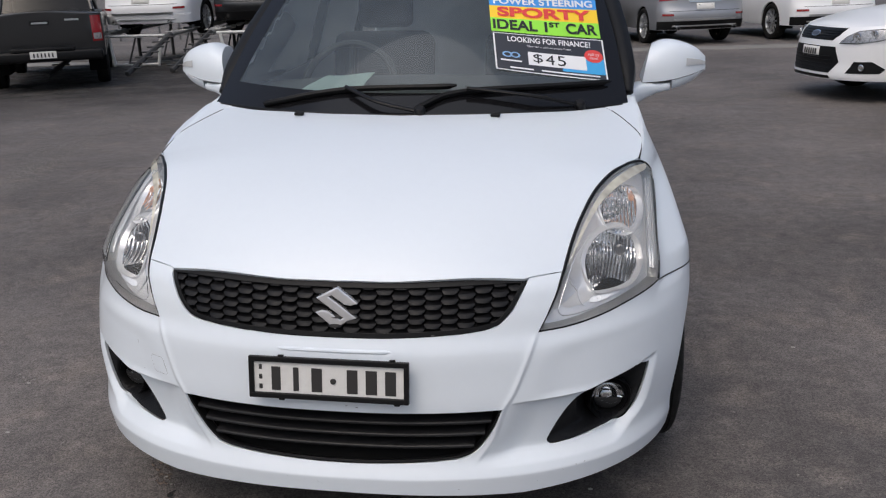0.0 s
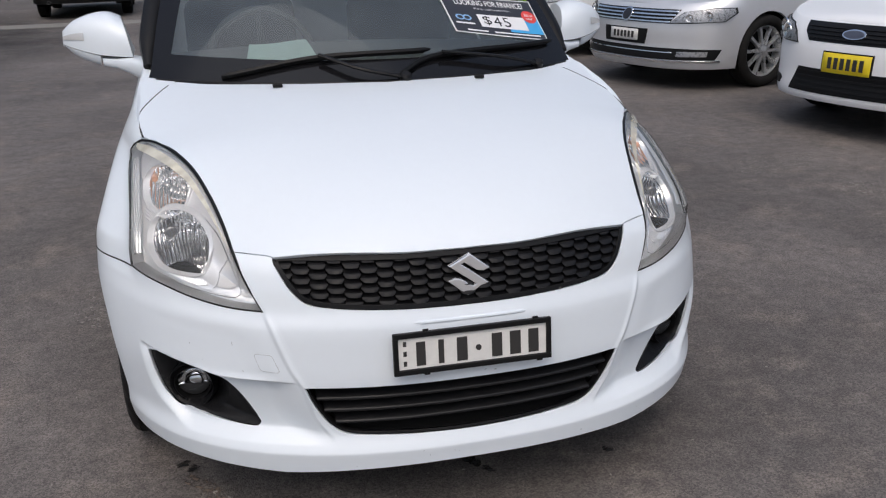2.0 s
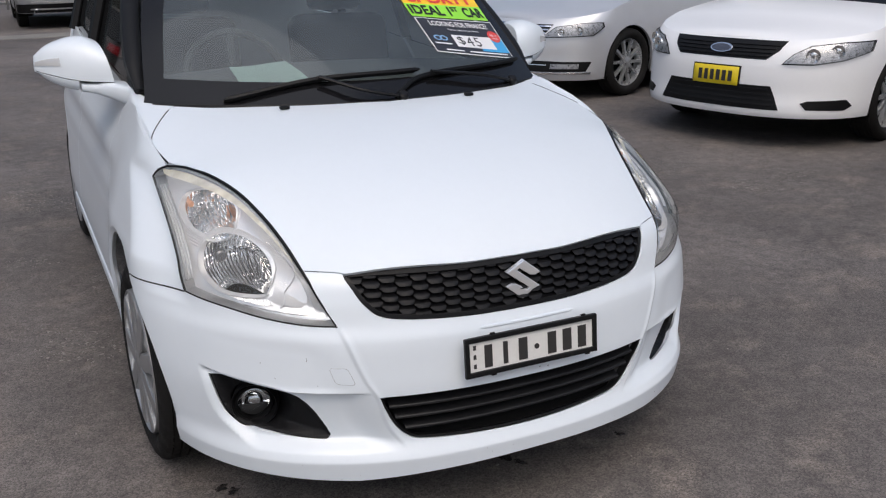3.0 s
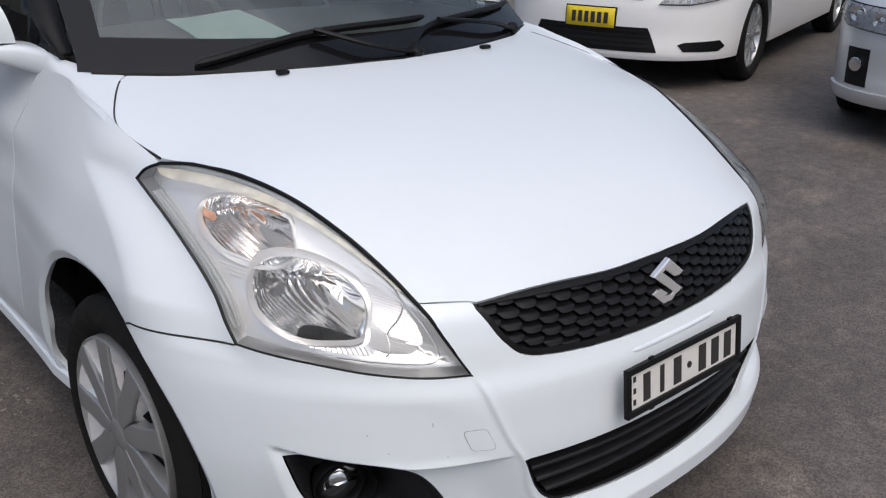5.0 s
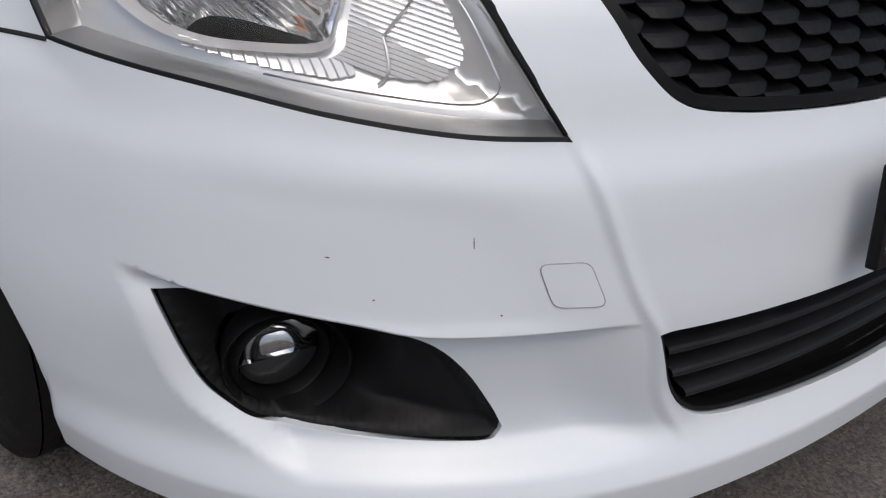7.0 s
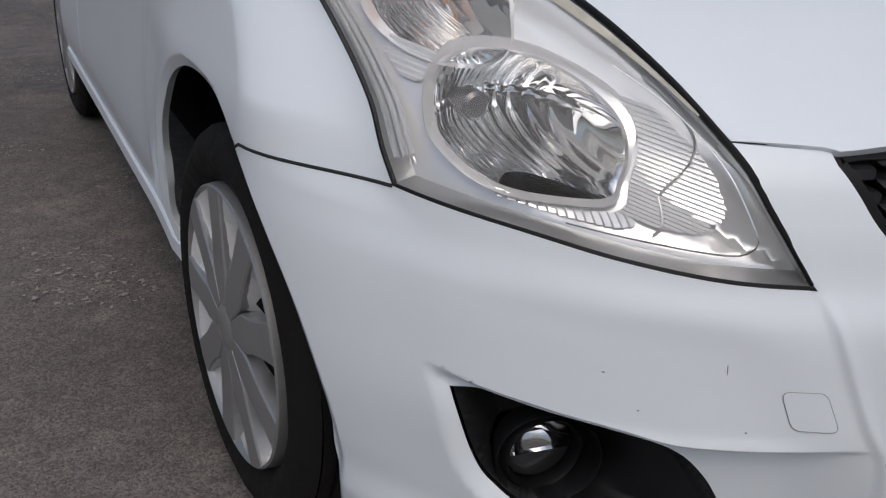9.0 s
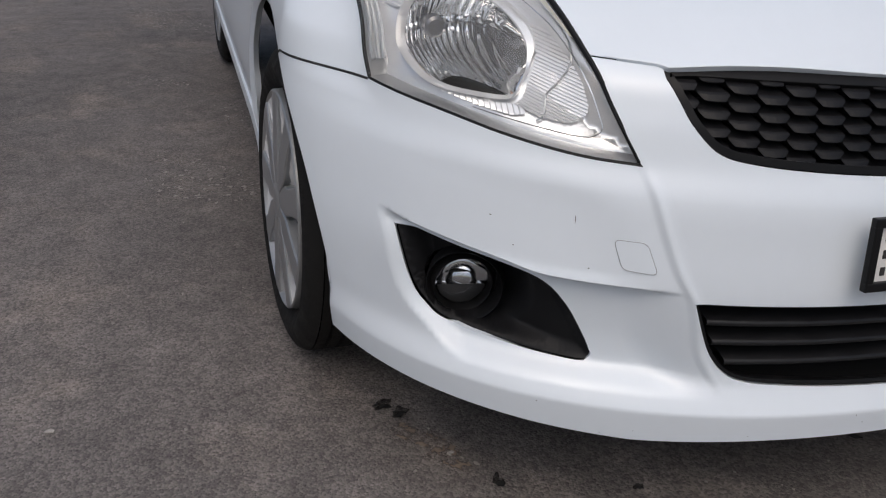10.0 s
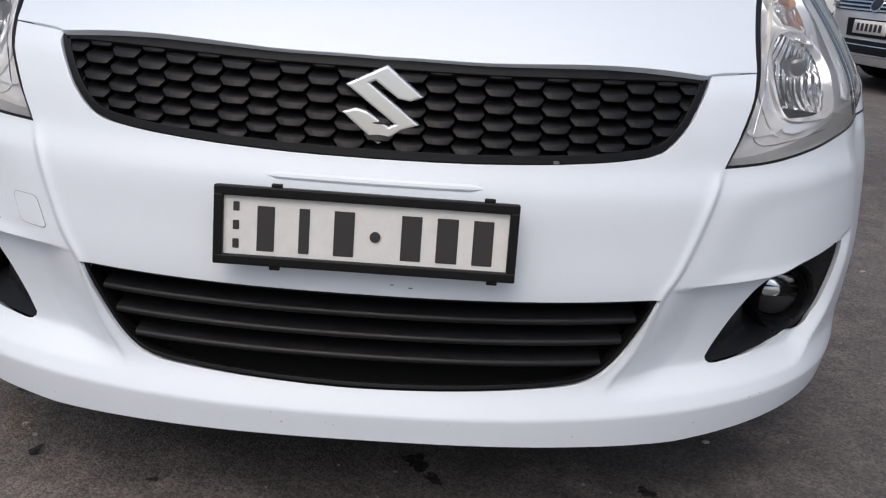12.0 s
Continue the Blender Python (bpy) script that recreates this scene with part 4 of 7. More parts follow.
for cx, w, h in ((-0.128, 0.036, 0.062), (-0.079, 0.022, 0.062), (-0.028, 0.042, 0.062), (0.058, 0.042, 0.062), (0.104, 0.044, 0.062), (0.150, 0.042, 0.062)):
    bm = bmesh.new()
    box(bm, (w * 0.62, 0.0016, h * 0.94), PM @ Matrix.Translation((cx, 0.0005, -0.003)), 0.0006, 1)
    part("character_bar", bm, PLATE_INK, plate)
for cz in (0.024, 0.0, -0.024):
    bm = bmesh.new()
    box(bm, (0.008, 0.0016, 0.012), PM @ Matrix.Translation((-0.166, 0.0005, cz)), 0.0006, 1)
    part("character_bar", bm, PLATE_INK, plate)
bm = bmesh.new()
lathe(bm, [(0.007, 0.0), (0.007, 0.002), (0.0, 0.0025)], PM @ Matrix.Translation((0.012, 0.001, -0.004)) @ pose(0, 0, 0, 90, 0, 0), 16)
part("dot", bm, PLATE_INK, plate)
for x, z in ((-0.115, 0.053), (0.155, 0.053), (-0.115, -0.053), (0.165, -0.053)):
    bm = bmesh.new()
    box(bm, (0.014, 0.006, 0.006), PM @ Matrix.Translation((x, 0.0, z)), 0.0015)
    part("clip", bm, BLACK_TRIM, plate)
# raised ledge of the bumper over the plate
bm = bmesh.new()
pts = [Vector((x, front_y(x, 0.569) + 0.004, 0.569)) for x in np.linspace(-0.145, 0.145, 15)]
tube(bm, pts, [0.003] + [0.0075] * 13 + [0.003], 10, flat=0.8)
part("plate_ledge", bm, WHITE, bumper, smooth=True)

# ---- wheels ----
# one silver plastic, light painted in: spokes darkened, pockets lightened as if skylit
COVER_SHADED = worn(material("wheel_cover_silver_shaded", (0.36, 0.365, 0.37), 0.36, 0.6), 10.0, 0.1)
COVER_SKYLIT = worn(material("wheel_cover_silver_skylit", (0.92, 0.925, 0.93), 0.22, 0.5), 10.0, 0.06)


def tyre_mesh(R, r, half):
    bm = bmesh.new()
    lathe(bm, [(r - 0.004, half * 0.62), (r + 0.012, half * 0.86), ((R + r) / 2, half * 1.02), (R - 0.022, half * 0.93), (R - 0.008, half * 0.82), (R, half * 0.66)], None, 56)
    # tread ribs with grooves
    n, prof = 4, []
    for k in range(n):
        a = half * 0.66 - k * (half * 1.32) / n
        b = a - half * 1.32 / n
        prof += [(R, a - 0.002), (R, b + 0.006), (R - 0.007, b + 0.005), (R - 0.007, b + 0.001)]
    lathe(bm, prof + [(R, -half * 0.66), (R - 0.02, -half * 0.93), (r, -half * 0.7)], None, 56)
    bmesh.ops.recalc_face_normals(bm, faces=bm.faces)
    return bm


def hatch_wheel(m, parent):
    """A tyre with a silver nine-spoke plastic cover, axis along local z, the outside up."""
    holder = empty("wheel", None, "silver nine-spoke wheel cover on a black tyre")
    holder.parent = parent
    holder.matrix_local = m
    part("tyre", tyre_mesh(0.304, 0.216, 0.082), RUBBER, holder, smooth=True, sharp=45)
    bm = bmesh.new()
    lathe(bm, [(0.0, 0.040), (0.15, 0.038), (0.193, 0.044), (0.206, 0.066), (0.2115, 0.0785), (0.2145, 0.0825), (0.2175, 0.080), (0.2195, 0.06)], None, 72)
    part("cover", bm, COVER_SHADED, holder, "silver plastic wheel cover", smooth=True, sharp=40)
    n = 9
    for k in range(n):
        a = k * math.tau / n
        turn = Matrix.Rotation(a, 4, "Z")
        bm = bmesh.new()
        st = [(0.036, 0.0128, 0.087), (0.070, 0.0245, 0.0868), (0.092, 0.0300, 0.0862), (0.118, 0.0265, 0.0855), (0.165, 0.0270, 0.0845), (0.2135, 0.0310, 0.0832)]
        rows = []
        for r, w, h in st:
            rows.append([bm.verts.new(turn @ Vector((r, y, z))) for y, z in ((-w, 0.040), (-w, h - 0.004), (-w * 0.90, h - 0.0012), (0.0, h), (w * 0.90, h - 0.0012), (w, h - 0.004), (w, 0.040))])
        for A, C in zip(rows, rows[1:]):
            for j in range(6):
                bm.faces.new((A[j], C[j], C[j + 1], A[j + 1]))
        bm.faces.new(rows[0][::-1])
        bm.faces.new(rows[-1])
        bmesh.ops.recalc_face_normals(bm, faces=bm.faces)
        part("spoke", bm, COVER_SHADED, holder, smooth=True, sharp=30)
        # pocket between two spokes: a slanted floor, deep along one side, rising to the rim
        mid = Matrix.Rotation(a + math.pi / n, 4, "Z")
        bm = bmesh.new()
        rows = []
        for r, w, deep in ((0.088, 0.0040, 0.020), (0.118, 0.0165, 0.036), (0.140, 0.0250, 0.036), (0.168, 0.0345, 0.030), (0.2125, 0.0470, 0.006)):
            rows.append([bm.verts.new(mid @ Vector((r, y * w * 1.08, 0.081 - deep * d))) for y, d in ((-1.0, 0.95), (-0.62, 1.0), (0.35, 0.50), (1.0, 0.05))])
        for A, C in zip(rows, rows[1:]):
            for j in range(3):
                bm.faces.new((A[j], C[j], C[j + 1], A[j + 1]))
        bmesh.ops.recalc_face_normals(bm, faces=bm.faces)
        part("pocket", bm, COVER_SKYLIT, holder, smooth=True, sharp=20)
        bm = bmesh.new()
        wide = 0.034 if k % 3 == 0 else 0.024
        box(bm, (0.036, wide, 0.006), mid @ Matrix.Translation((0.142, -0.008, 0.0590)) @ Matrix.Rotation(radians(27), 4, "X"), 0.0015)
        part("slot", bm, DARK, holder)
    bm = bmesh.new()
    lathe(bm, [(0.0, 0.091), (0.020, 0.090), (0.034, 0.087), (0.043, 0.081), (0.044, 0.060)], None, 32)
    part("hub_cap", bm, COVER_SHADED, holder, smooth=True)
    return holder


WHEELBASE = 2.43
for y, drop, steer, inset in ((HUB.y, 0.0, 2.0, 0.0), (HUB.y + WHEELBASE, 0.056, 0.0, 0.040)):
    for s in (1, -1):
        hub = 0.291 + s * 0.015 - drop
        hatch_wheel(pose(s * (HUB.x - inset), y, hub, 0, 0, steer) @ pose(0, 0, 0, 0, 90 * s, 0) @ pose(0, 0, 0, 0, 0, 11 if s < 0 else 40), car)
        bm = bmesh.new()
        cyl = []
        for k in range(25):
            a = radians(-12 + 204 * k / 24)
            cyl.append([bm.verts.new((s * x, y + 0.02 + 0.376 * math.cos(a), 0.300 + 0.376 * math.sin(a))) for x in (0.80 + (0.035 * step01(math.sin(a), 0.35, 0.65) * (1 - step01(math.cos(a), -0.35, 0.15)) if y < 1.5 else 0.0), 0.5)])
        for A, C in zip(cyl, cyl[1:]):
            bm.faces.new((A[0], A[1], C[1], C[0]))
        bm.faces.new([c[1] for c in cyl])
        part("arch_liner", bm, DARK, car, "black wheel arch liner")

# ---- doors, sides, roof, tail ----
def side_loop(pts, s):
    lp = outline(*[[uv(0.83, y, z) for y, z in c] for c in pts], gap=0.02)
    return lp if s > 0 else lp[::-1] * (-1, 1)


arch_back = [(HUB.y + WHEELBASE + 0.01 + 0.345 * math.cos(radians(k)), 0.305 + 0.345 * math.sin(radians(k))) for k in (196, 170, 145, 120, 90, 60, 30, 0, -16)]
for s in (1, -1):
    put("front_door", trim("front_door", side_loop([[(1.408, 0.25), (1.9, 0.25), (2.43, 0.25)], [(2.43, 0.25), (2.45, 0.6), (2.44, 0.99)], [(2.44, 0.99), (1.9, 0.975), (1.368, 0.957)],
        [(1.368, 0.957), (1.408, 0.88), (1.438, 0.7), (1.428, 0.4), (1.408, 0.25)]], s), [], skin, WHITE, 0.03, 0.012), car)
    put("rear_door", trim("rear_door", side_loop([[(2.44, 0.25), (2.90, 0.25)], [(2.90, 0.25), (2.93, 0.42), (3.02, 0.6), (3.24, 0.72), (3.26, 1.02)], [(3.26, 1.02), (2.85, 1.005), (2.45, 0.99)],
        [(2.45, 0.99), (2.46, 0.6), (2.44, 0.25)]], s), [], skin, WHITE, 0.03, 0.012), car)
    put("quarter_panel", trim("quarter_panel", side_loop([[(2.91, 0.215), arch_back[0]], arch_back, [arch_back[-1], (3.78, 0.215)], [(3.78, 0.215), (3.80, 0.6), (3.74, 1.03)],
        [(3.74, 1.03), (3.5, 1.03), (3.27, 1.022)], [(3.27, 1.022), (3.25, 0.715), (3.03, 0.59), (2.94, 0.41), (2.91, 0.215)]], s), [], skin, WHITE, 0.03, 0.012), car)
    bm = bmesh.new()
    rows = []
    for y in np.linspace(1.16, 2.93, 20):
        x = skin(uv(0.83, y, 0.245)[0], 0.245).x
        rows.append([bm.verts.new((s * (x + dx), y, z)) for dx, z in ((-0.004, 0.249), (0.006, 0.242), (0.008, 0.215), (-0.008, 0.195), (-0.05, 0.19))])
    for A, C in zip(rows, rows[1:]):
        for k in range(4):
            bm.faces.new((A[k], C[k], C[k + 1], A[k + 1]))
    part("sill", bm, WHITE, car, smooth=True)
    # side glass with black pillars
    def glass_at(y, z):
        k = z - 0.96
        return Vector((s * (0.742 - 0.30 * k - 0.02 * max(y - 2.6, 0) ** 2), y, z))
    g = outline([(1.37, 0.958), (1.9, 0.975), (2.45, 0.99), (3.26, 1.02)], [(3.26, 1.02), (3.34, 1.15), (3.30, 1.36)], [(3.30, 1.36), (2.9, 1.42), (2.4, 1.445), (2.0, 1.43)],
                [(2.0, 1.43), (1.72, 1.25), (1.5, 1.08), (1.37, 0.958)], gap=0.03)
    put("side_window", trim("side_window", g, [], glass_at, TINTED, 0.05, 0.004, out=s), car, "dark side window")
    for ya, yb in ((2.40, 2.44), (3.24, 3.28)):
        bm = bmesh.new()
        tube(bm, [glass_at(ya + (yb - ya) * k / 8, 1.0 + 0.43 * k / 8) + Vector((s * 0.006, 0, 0)) for k in range(9)], 0.03, 8)
        part("pillar", bm, BLACK_TRIM, car, smooth=True)
    # windscreen pillar
    bm = bmesh.new()
    base = [Vector((s * 0.722, 1.262, 1.000)), Vector((s * 0.716, 1.36, 1.065)), Vector((s * 0.69, 1.54, 1.19)), Vector((s * 0.645, 1.74, 1.32)), Vector((s * 0.595, 1.95, 1.45))]
    spine = [Vector(p) for p in curve(base, 0.03)] + [base[-1]]
    tube(bm, spine, [0.016 + 0.018 * step01(k, 0, 5) for k in range(len(spine))], 10, flat=0.8)
    part("windscreen_pillar", bm, BLACK_TRIM, car, "black windscreen pillar", smooth=True)
    # white corner of the wing between bonnet, mirror foot and glass
    rim = outline([(0.7505, 0.905), (0.747, 0.944), (0.731, 0.990), (0.693, 1.066), (0.663, 1.114), (0.642, 1.133)], [(0.642, 1.133), (0.675, 1.190), (0.705, 1.235), (0.732, 1.300), (0.738, 1.41)],
                  [(0.738, 1.41), (0.7535, 1.41)], [(0.7535, 1.41), (0.752, 1.34), (0.7498, 1.25), (0.750, 1.17), (0.755, 1.08), (0.756, 0.98), (0.7545, 0.905)], [(0.7545, 0.905), (0.7505, 0.905)], gap=0.01)

    def corner_at(x, y):
        ax = abs(x)
        xo = spl(y, (0.90, 0.98, 1.08, 1.17, 1.25, 1.36), (0.7555, 0.756, 0.755, 0.750, 0.7498, 0.7525))
        zw = spl(y, (0.90, 0.98, 1.08, 1.17, 1.25, 1.36), (0.913, 0.934, 0.951, 0.968, 0.968, 0.955))
        top = min(hood_z(ax, y), 1.006)
        t = min(1.0, max(0.0, (ax - xo + 0.03) / 0.03))
        return Vector((x, y, top + (zw - top) * (1 - math.sqrt(max(0.0, 1 - t * t)))))
    # black sealing strip along the corner, and the small black panel behind it up to the pillar
    edge = [Vector((s * x, y, corner_at(s * x, y).z + 0.004)) for x, y in curve([(0.692, 1.232), (0.712, 1.266), (0.726, 1.302), (0.734, 1.41)], 0.02)]
    bm = bmesh.new()
    tube(bm, edge, 0.007, 8)
    part("corner_strip", bm, BLACK_TRIM, car, "black sealing strip", smooth=True)
    bm = bmesh.new()
    lo_row = [bm.verts.new(p) for p in edge]
    hi_row = [bm.verts.new(Vector(p) + Vector((s * 0.006, 0, 0))) for p in [spine[0].lerp(spine[min(9, len(spine) - 1)], k / (len(edge) - 1)) for k in range(len(edge))]]
    for k in range(len(edge) - 1):
        bm.faces.new((lo_row[k], lo_row[k + 1], hi_row[k + 1], hi_row[k]))
    part("corner_panel", bm, BLACK_TRIM, car, "small black corner panel", smooth=True)
    put("wing_corner", trim("wing_corner", rim if s > 0 else rim[::-1] * (-1, 1), [], corner_at, WHITE, 0.008, 0.01), car)


def roof_at(x, y):
    return Vector((x, y, 1.505 - 0.055 * (x / 0.6) ** 2 - 0.045 * ((y - 2.5) / 0.9) ** 2 - 0.03 * step01(abs(x), 0.5, 0.62)))


put("roof", trim("roof", outline([(-0.60, 1.94), (0, 1.88), (0.60, 1.94)], [(0.60, 1.94), (0.61, 2.6), (0.55, 3.45)], [(0.55, 3.45), (0, 3.55), (-0.55, 3.45)], [(-0.55, 3.45), (-0.61, 2.6), (-0.60, 1.94)], gap=0.04),
    [], roof_at, WHITE, 0.05, 0.02), car)


def tail_at(x, z):
    return Vector((x, spl(z, (0.2, 0.5, 0.9, 1.05, 1.25, 1.42), (3.80, 3.86, 3.83, 3.77, 3.66, 3.52)) - 0.12 * (abs(x) / 0.7) ** 2.5, z))


put("tailgate", trim("tailgate", outline([(-0.72, 0.24), (0.72, 0.24)], [(0.72, 0.24), (0.735, 0.7), (0.70, 1.03), (0.56, 1.42)], [(0.56, 1.42), (0, 1.45), (-0.56, 1.42)], [(-0.56, 1.42), (-0.70, 1.03), (-0.735, 0.7), (-0.72, 0.24)], gap=0.04),
    [], tail_at, WHITE, 0.05, 0.02, out=-1), car)
put("rear_window", trim("rear_window", outline([(-0.60, 1.06), (0, 1.04), (0.60, 1.06)], [(0.60, 1.06), (0.52, 1.38)], [(0.52, 1.38), (0, 1.41), (-0.52, 1.38)], [(-0.52, 1.38), (-0.60, 1.06)], gap=0.04),
    [], lambda x, z: tail_at(x, z) + Vector((0, 0.006, 0)), TINTED, 0.05, 0.0, out=-1), car)
bm = bmesh.new()
box(bm, (1.30, 2.9, 0.14), pose(0, 2.1, 0.25), 0.02)
box(bm, (1.05, 0.55, 0.36), pose(0, 0.72, 0.40), 0.03)
box(bm, (1.0, 0.12, 0.40), pose(0, 0.28, 0.46), 0.02)
part("underbody", bm, DARK, car, "dark underbody and engine bay")

# ---- windscreen, cowl, wipers ----
def screen_at(x, z, off=0.0):
    k = z - 0.99
    return Vector((x, cowl(x) + 1.35 * k + 0.25 * k * k, z)) + Vector((0, -0.6, 0.8)) * off


SX = lambda z: spl(z, (0.96, 1.2, 1.44), (0.722, 0.665, 0.578))
ws = outline([(-SX(0.96), 0.975), (-0.4, 0.962), (0, 0.958), (0.4, 0.962), (SX(0.96), 0.975)], [(SX(z), z) for z in (0.975, 1.2, 1.44)], [(0.578, 1.44), (0, 1.475), (-0.578, 1.44)],
             [(-SX(z), z) for z in (1.44, 1.2, 0.975)], gap=0.02)
screen = put("windscreen", trim("windscreen", ws, [], screen_at, SCREEN, 0.03, 0.0, out=1), car, "raked windscreen with a black border")
clear_hole = outline([(-0.648, 1.040), (-0.3, 1.032), (0, 1.030), (0.3, 1.032), (0.648, 1.040)], [(0.648, 1.040), (0.60, 1.2), (0.525, 1.40)], [(0.525, 1.40), (0, 1.43), (-0.525, 1.40)],
                     [(-0.525, 1.40), (-0.60, 1.2), (-0.648, 1.040)], gap=0.02)
put("black_border", trim("black_border", ws, [clear_hole], lambda x, z: screen_at(x, z, 0.0012), material("black_enamel", (0.008, 0.008, 0.009), 0.12, spec=0.28), 0.02, 0, out=1), screen, "black enamel border")


def cowl_at(x, k):
    """The black scuttle between the bonnet's rear edge and the glass; k from 0 to 1."""
    a = Vector((x, cowl(x) - 0.045, hood_z(x, cowl(x) - 0.045) - 0.010))
    b = screen_at(x, 0.972, 0.002)
    return a.lerp(b, k) + Vector((0, 0, 0.004 * math.sin(k * 9)))


put("scuttle", trim("scuttle", outline([(-0.70, 0.0), (0.70, 0.0)], [(0.70, 0.0), (0.70, 1.0)], [(0.70, 1.0), (-0.70, 1.0)], [(-0.70, 1.0), (-0.70, 0.0)], gap=0.04),
    [], cowl_at, BLACK_TRIM, 0.04, 0.0, out=1, aspect=0.7), car, "black plastic scuttle panel")


def wiper(tip, mid, end, pivot, bend):
    w = empty("wiper", None, "black windscreen wiper")
    w.parent = car
    pts = [screen_at(x, z, 0.016) for x, z in curve([tip, mid, end], 0.02)] + [screen_at(*end, 0.016)]
    bm = bmesh.new()
    tube(bm, pts, [0.003] + [0.0075] * (len(pts) - 2) + [0.003], 6, flat=1.2)
    part("blade", bm, BLACK_TRIM, w, smooth=True)
    bm = bmesh.new()
    tube(bm, [screen_at(x, z, 0.006) for x, z in curve([tip, mid, end], 0.02)], 0.004, 5)
    part("rubber", bm, RUBBER, w, smooth=True)
    bm = bmesh.new()
    m = [screen_at(*pivot, 0.012), screen_at(*bend, 0.03), screen_at(*mid, 0.027)]
    tube(bm, [Vector(p) for p in curve(m, 0.03)] + [m[-1]], 0.009, 8, flat=0.7)
    part("arm", bm, BLACK_TRIM, w, smooth=True)
    bm = bmesh.new()
    lathe(bm, [(0.018, -0.02), (0.018, 0.012), (0.012, 0.018), (0.0, 0.019)], Matrix.Translation(screen_at(*pivot, 0.01)) @ pose(0, 0, 0, 30, 0, 0), 16)
    part("pivot_cap", bm, BLACK_TRIM, w, smooth=True)


wiper((-0.50, 0.979), (-0.20, 1.030), (0.165, 1.041), (0.06, 0.974), (-0.08, 0.990))
wiper((0.04, 0.981), (0.20, 1.026), (0.66, 1.030), (0.56, 0.974), (0.42, 0.995))
for x in (-0.34, 0.30):
    bm = bmesh.new()
    box(bm, (0.03, 0.018, 0.01), Matrix.Translation(hood_at(x, cowl(x) - 0.075, 0.006)), 0.003)
    part("washer_jet", bm, BLACK_TRIM, car)

# ---- cabin ----
DASH = worn(material("dash_plastic", (0.13, 0.134, 0.136), 0.7), 40.0, 0.2, 0.2, 0.0008)
SEAT = worn(material("seat_fabric", (0.035, 0.036, 0.04), 0.9), 60.0, 0.3, 0.3, 0.001)


def dash_at(x, y):
    return Vector((x, y, 1.004 + 0.018 * step01(y, 1.05, 1.30) - 0.02 * (x / 0.6) ** 2 - 0.22 * step01(y, 1.58, 1.72)))


put("dashboard", trim("dashboard", outline([(-0.68, 1.24), (-0.3, 1.06), (0, 1.02), (0.3, 1.06), (0.68, 1.24)], [(0.68, 1.24), (0.68, 1.72)], [(0.68, 1.72), (-0.68, 1.72)], [(-0.68, 1.72), (-0.68, 1.24)], gap=0.04),
    [], dash_at, DASH, 0.05, 0.0), car, "dark grey dashboard")
bm = bmesh.new()
wm = pose(-0.33, 1.575, 0.965, 65, 0, 0)
tube(bm, [wm @ Vector((0.185 * math.cos(k * math.tau / 40), 0.185 * math.sin(k * math.tau / 40), 0)) for k in range(40)], 0.015, 8, closed=True)
for a in (90, 210, 330):
    tube(bm, [wm @ Vector((0, 0, -0.02)), wm @ Vector((0.18 * math.cos(radians(a)), 0.18 * math.sin(radians(a)), 0))], 0.014, 6)
lathe(bm, [(0.0, 0.02), (0.05, 0.015), (0.065, -0.01), (0.05, -0.05)], wm, 20)
part("steering_wheel", bm, material("steering_leather", (0.05, 0.052, 0.055), 0.5), car, "dark grey steering wheel", smooth=True)
for s in (1, -1):
    seat = empty("seat", None, "dark fabric front seat")
    seat.parent = car
    bm = bmesh.new()
    box(bm, (0.48, 0.14, 0.62), pose(s * 0.36, 2.32, 0.82, -14, 0, 0), 0.06, 3)
    part("backrest", bm, SEAT, seat, smooth=True)
    bm = bmesh.new()
    box(bm, (0.50, 0.52, 0.16), pose(s * 0.36, 2.02, 0.45), 0.06, 3)
    part("cushion", bm, SEAT, seat, smooth=True)
    bm = bmesh.new()
    box(bm, (0.26, 0.09, 0.17), pose(s * 0.36, 2.43, 1.22, -10, 0, 0), 0.035, 3)
    part("headrest", bm, SEAT, seat, smooth=True)
bm = bmesh.new()
box(bm, (1.36, 1.9, 0.02), pose(0, 2.5, 0.34))
part("cabin_floor", bm, DARK, car)
bm = bmesh.new()
box(bm, (0.20, 0.02, 0.06), pose(0, 1.62, 1.36, 10, 0, 0), 0.015, 2)
part("rear_view_mirror", bm, BLACK_TRIM, car, smooth=True)

# a folded sheet of paper on the dashboard
PAPER = worn(material("pale_green_paper", (0.62, 0.78, 0.74), 0.6), 30.0, 0.06)
bm = bmesh.new()
n, rows = 14, []
corner_a, corner_b, corner_c, corner_d = [Vector(p) for p in ((-0.420, 1.130, 0), (-0.185, 1.125, 0), (-0.190, 1.415, 0), (-0.385, 1.455, 0))]
for i in range(n + 1):
    row = []
    for j in range(7):
        u, w = i / n, j / 6
        p = corner_a.lerp(corner_b, u).lerp(corner_d.lerp(corner_c, u), w)
        p.z = dash_at(p.x, p.y).z + 0.006 + 0.010 * (1 - math.cos(2.4 * u)) * 0.5 + 0.014 * w * w + 0.002 * math.sin(5 * u + 3 * w)
        row.append(bm.verts.new(p))
    rows.append(row)
for A, C in zip(rows, rows[1:]):
    for j in range(6):
        bm.faces.new((A[j], C[j], C[j + 1], A[j + 1]))
paper = part("paper_sheet", bm, PAPER, None, smooth=True)
tagged(paper, "pale green sheet of paper on the dashboard", "paper")

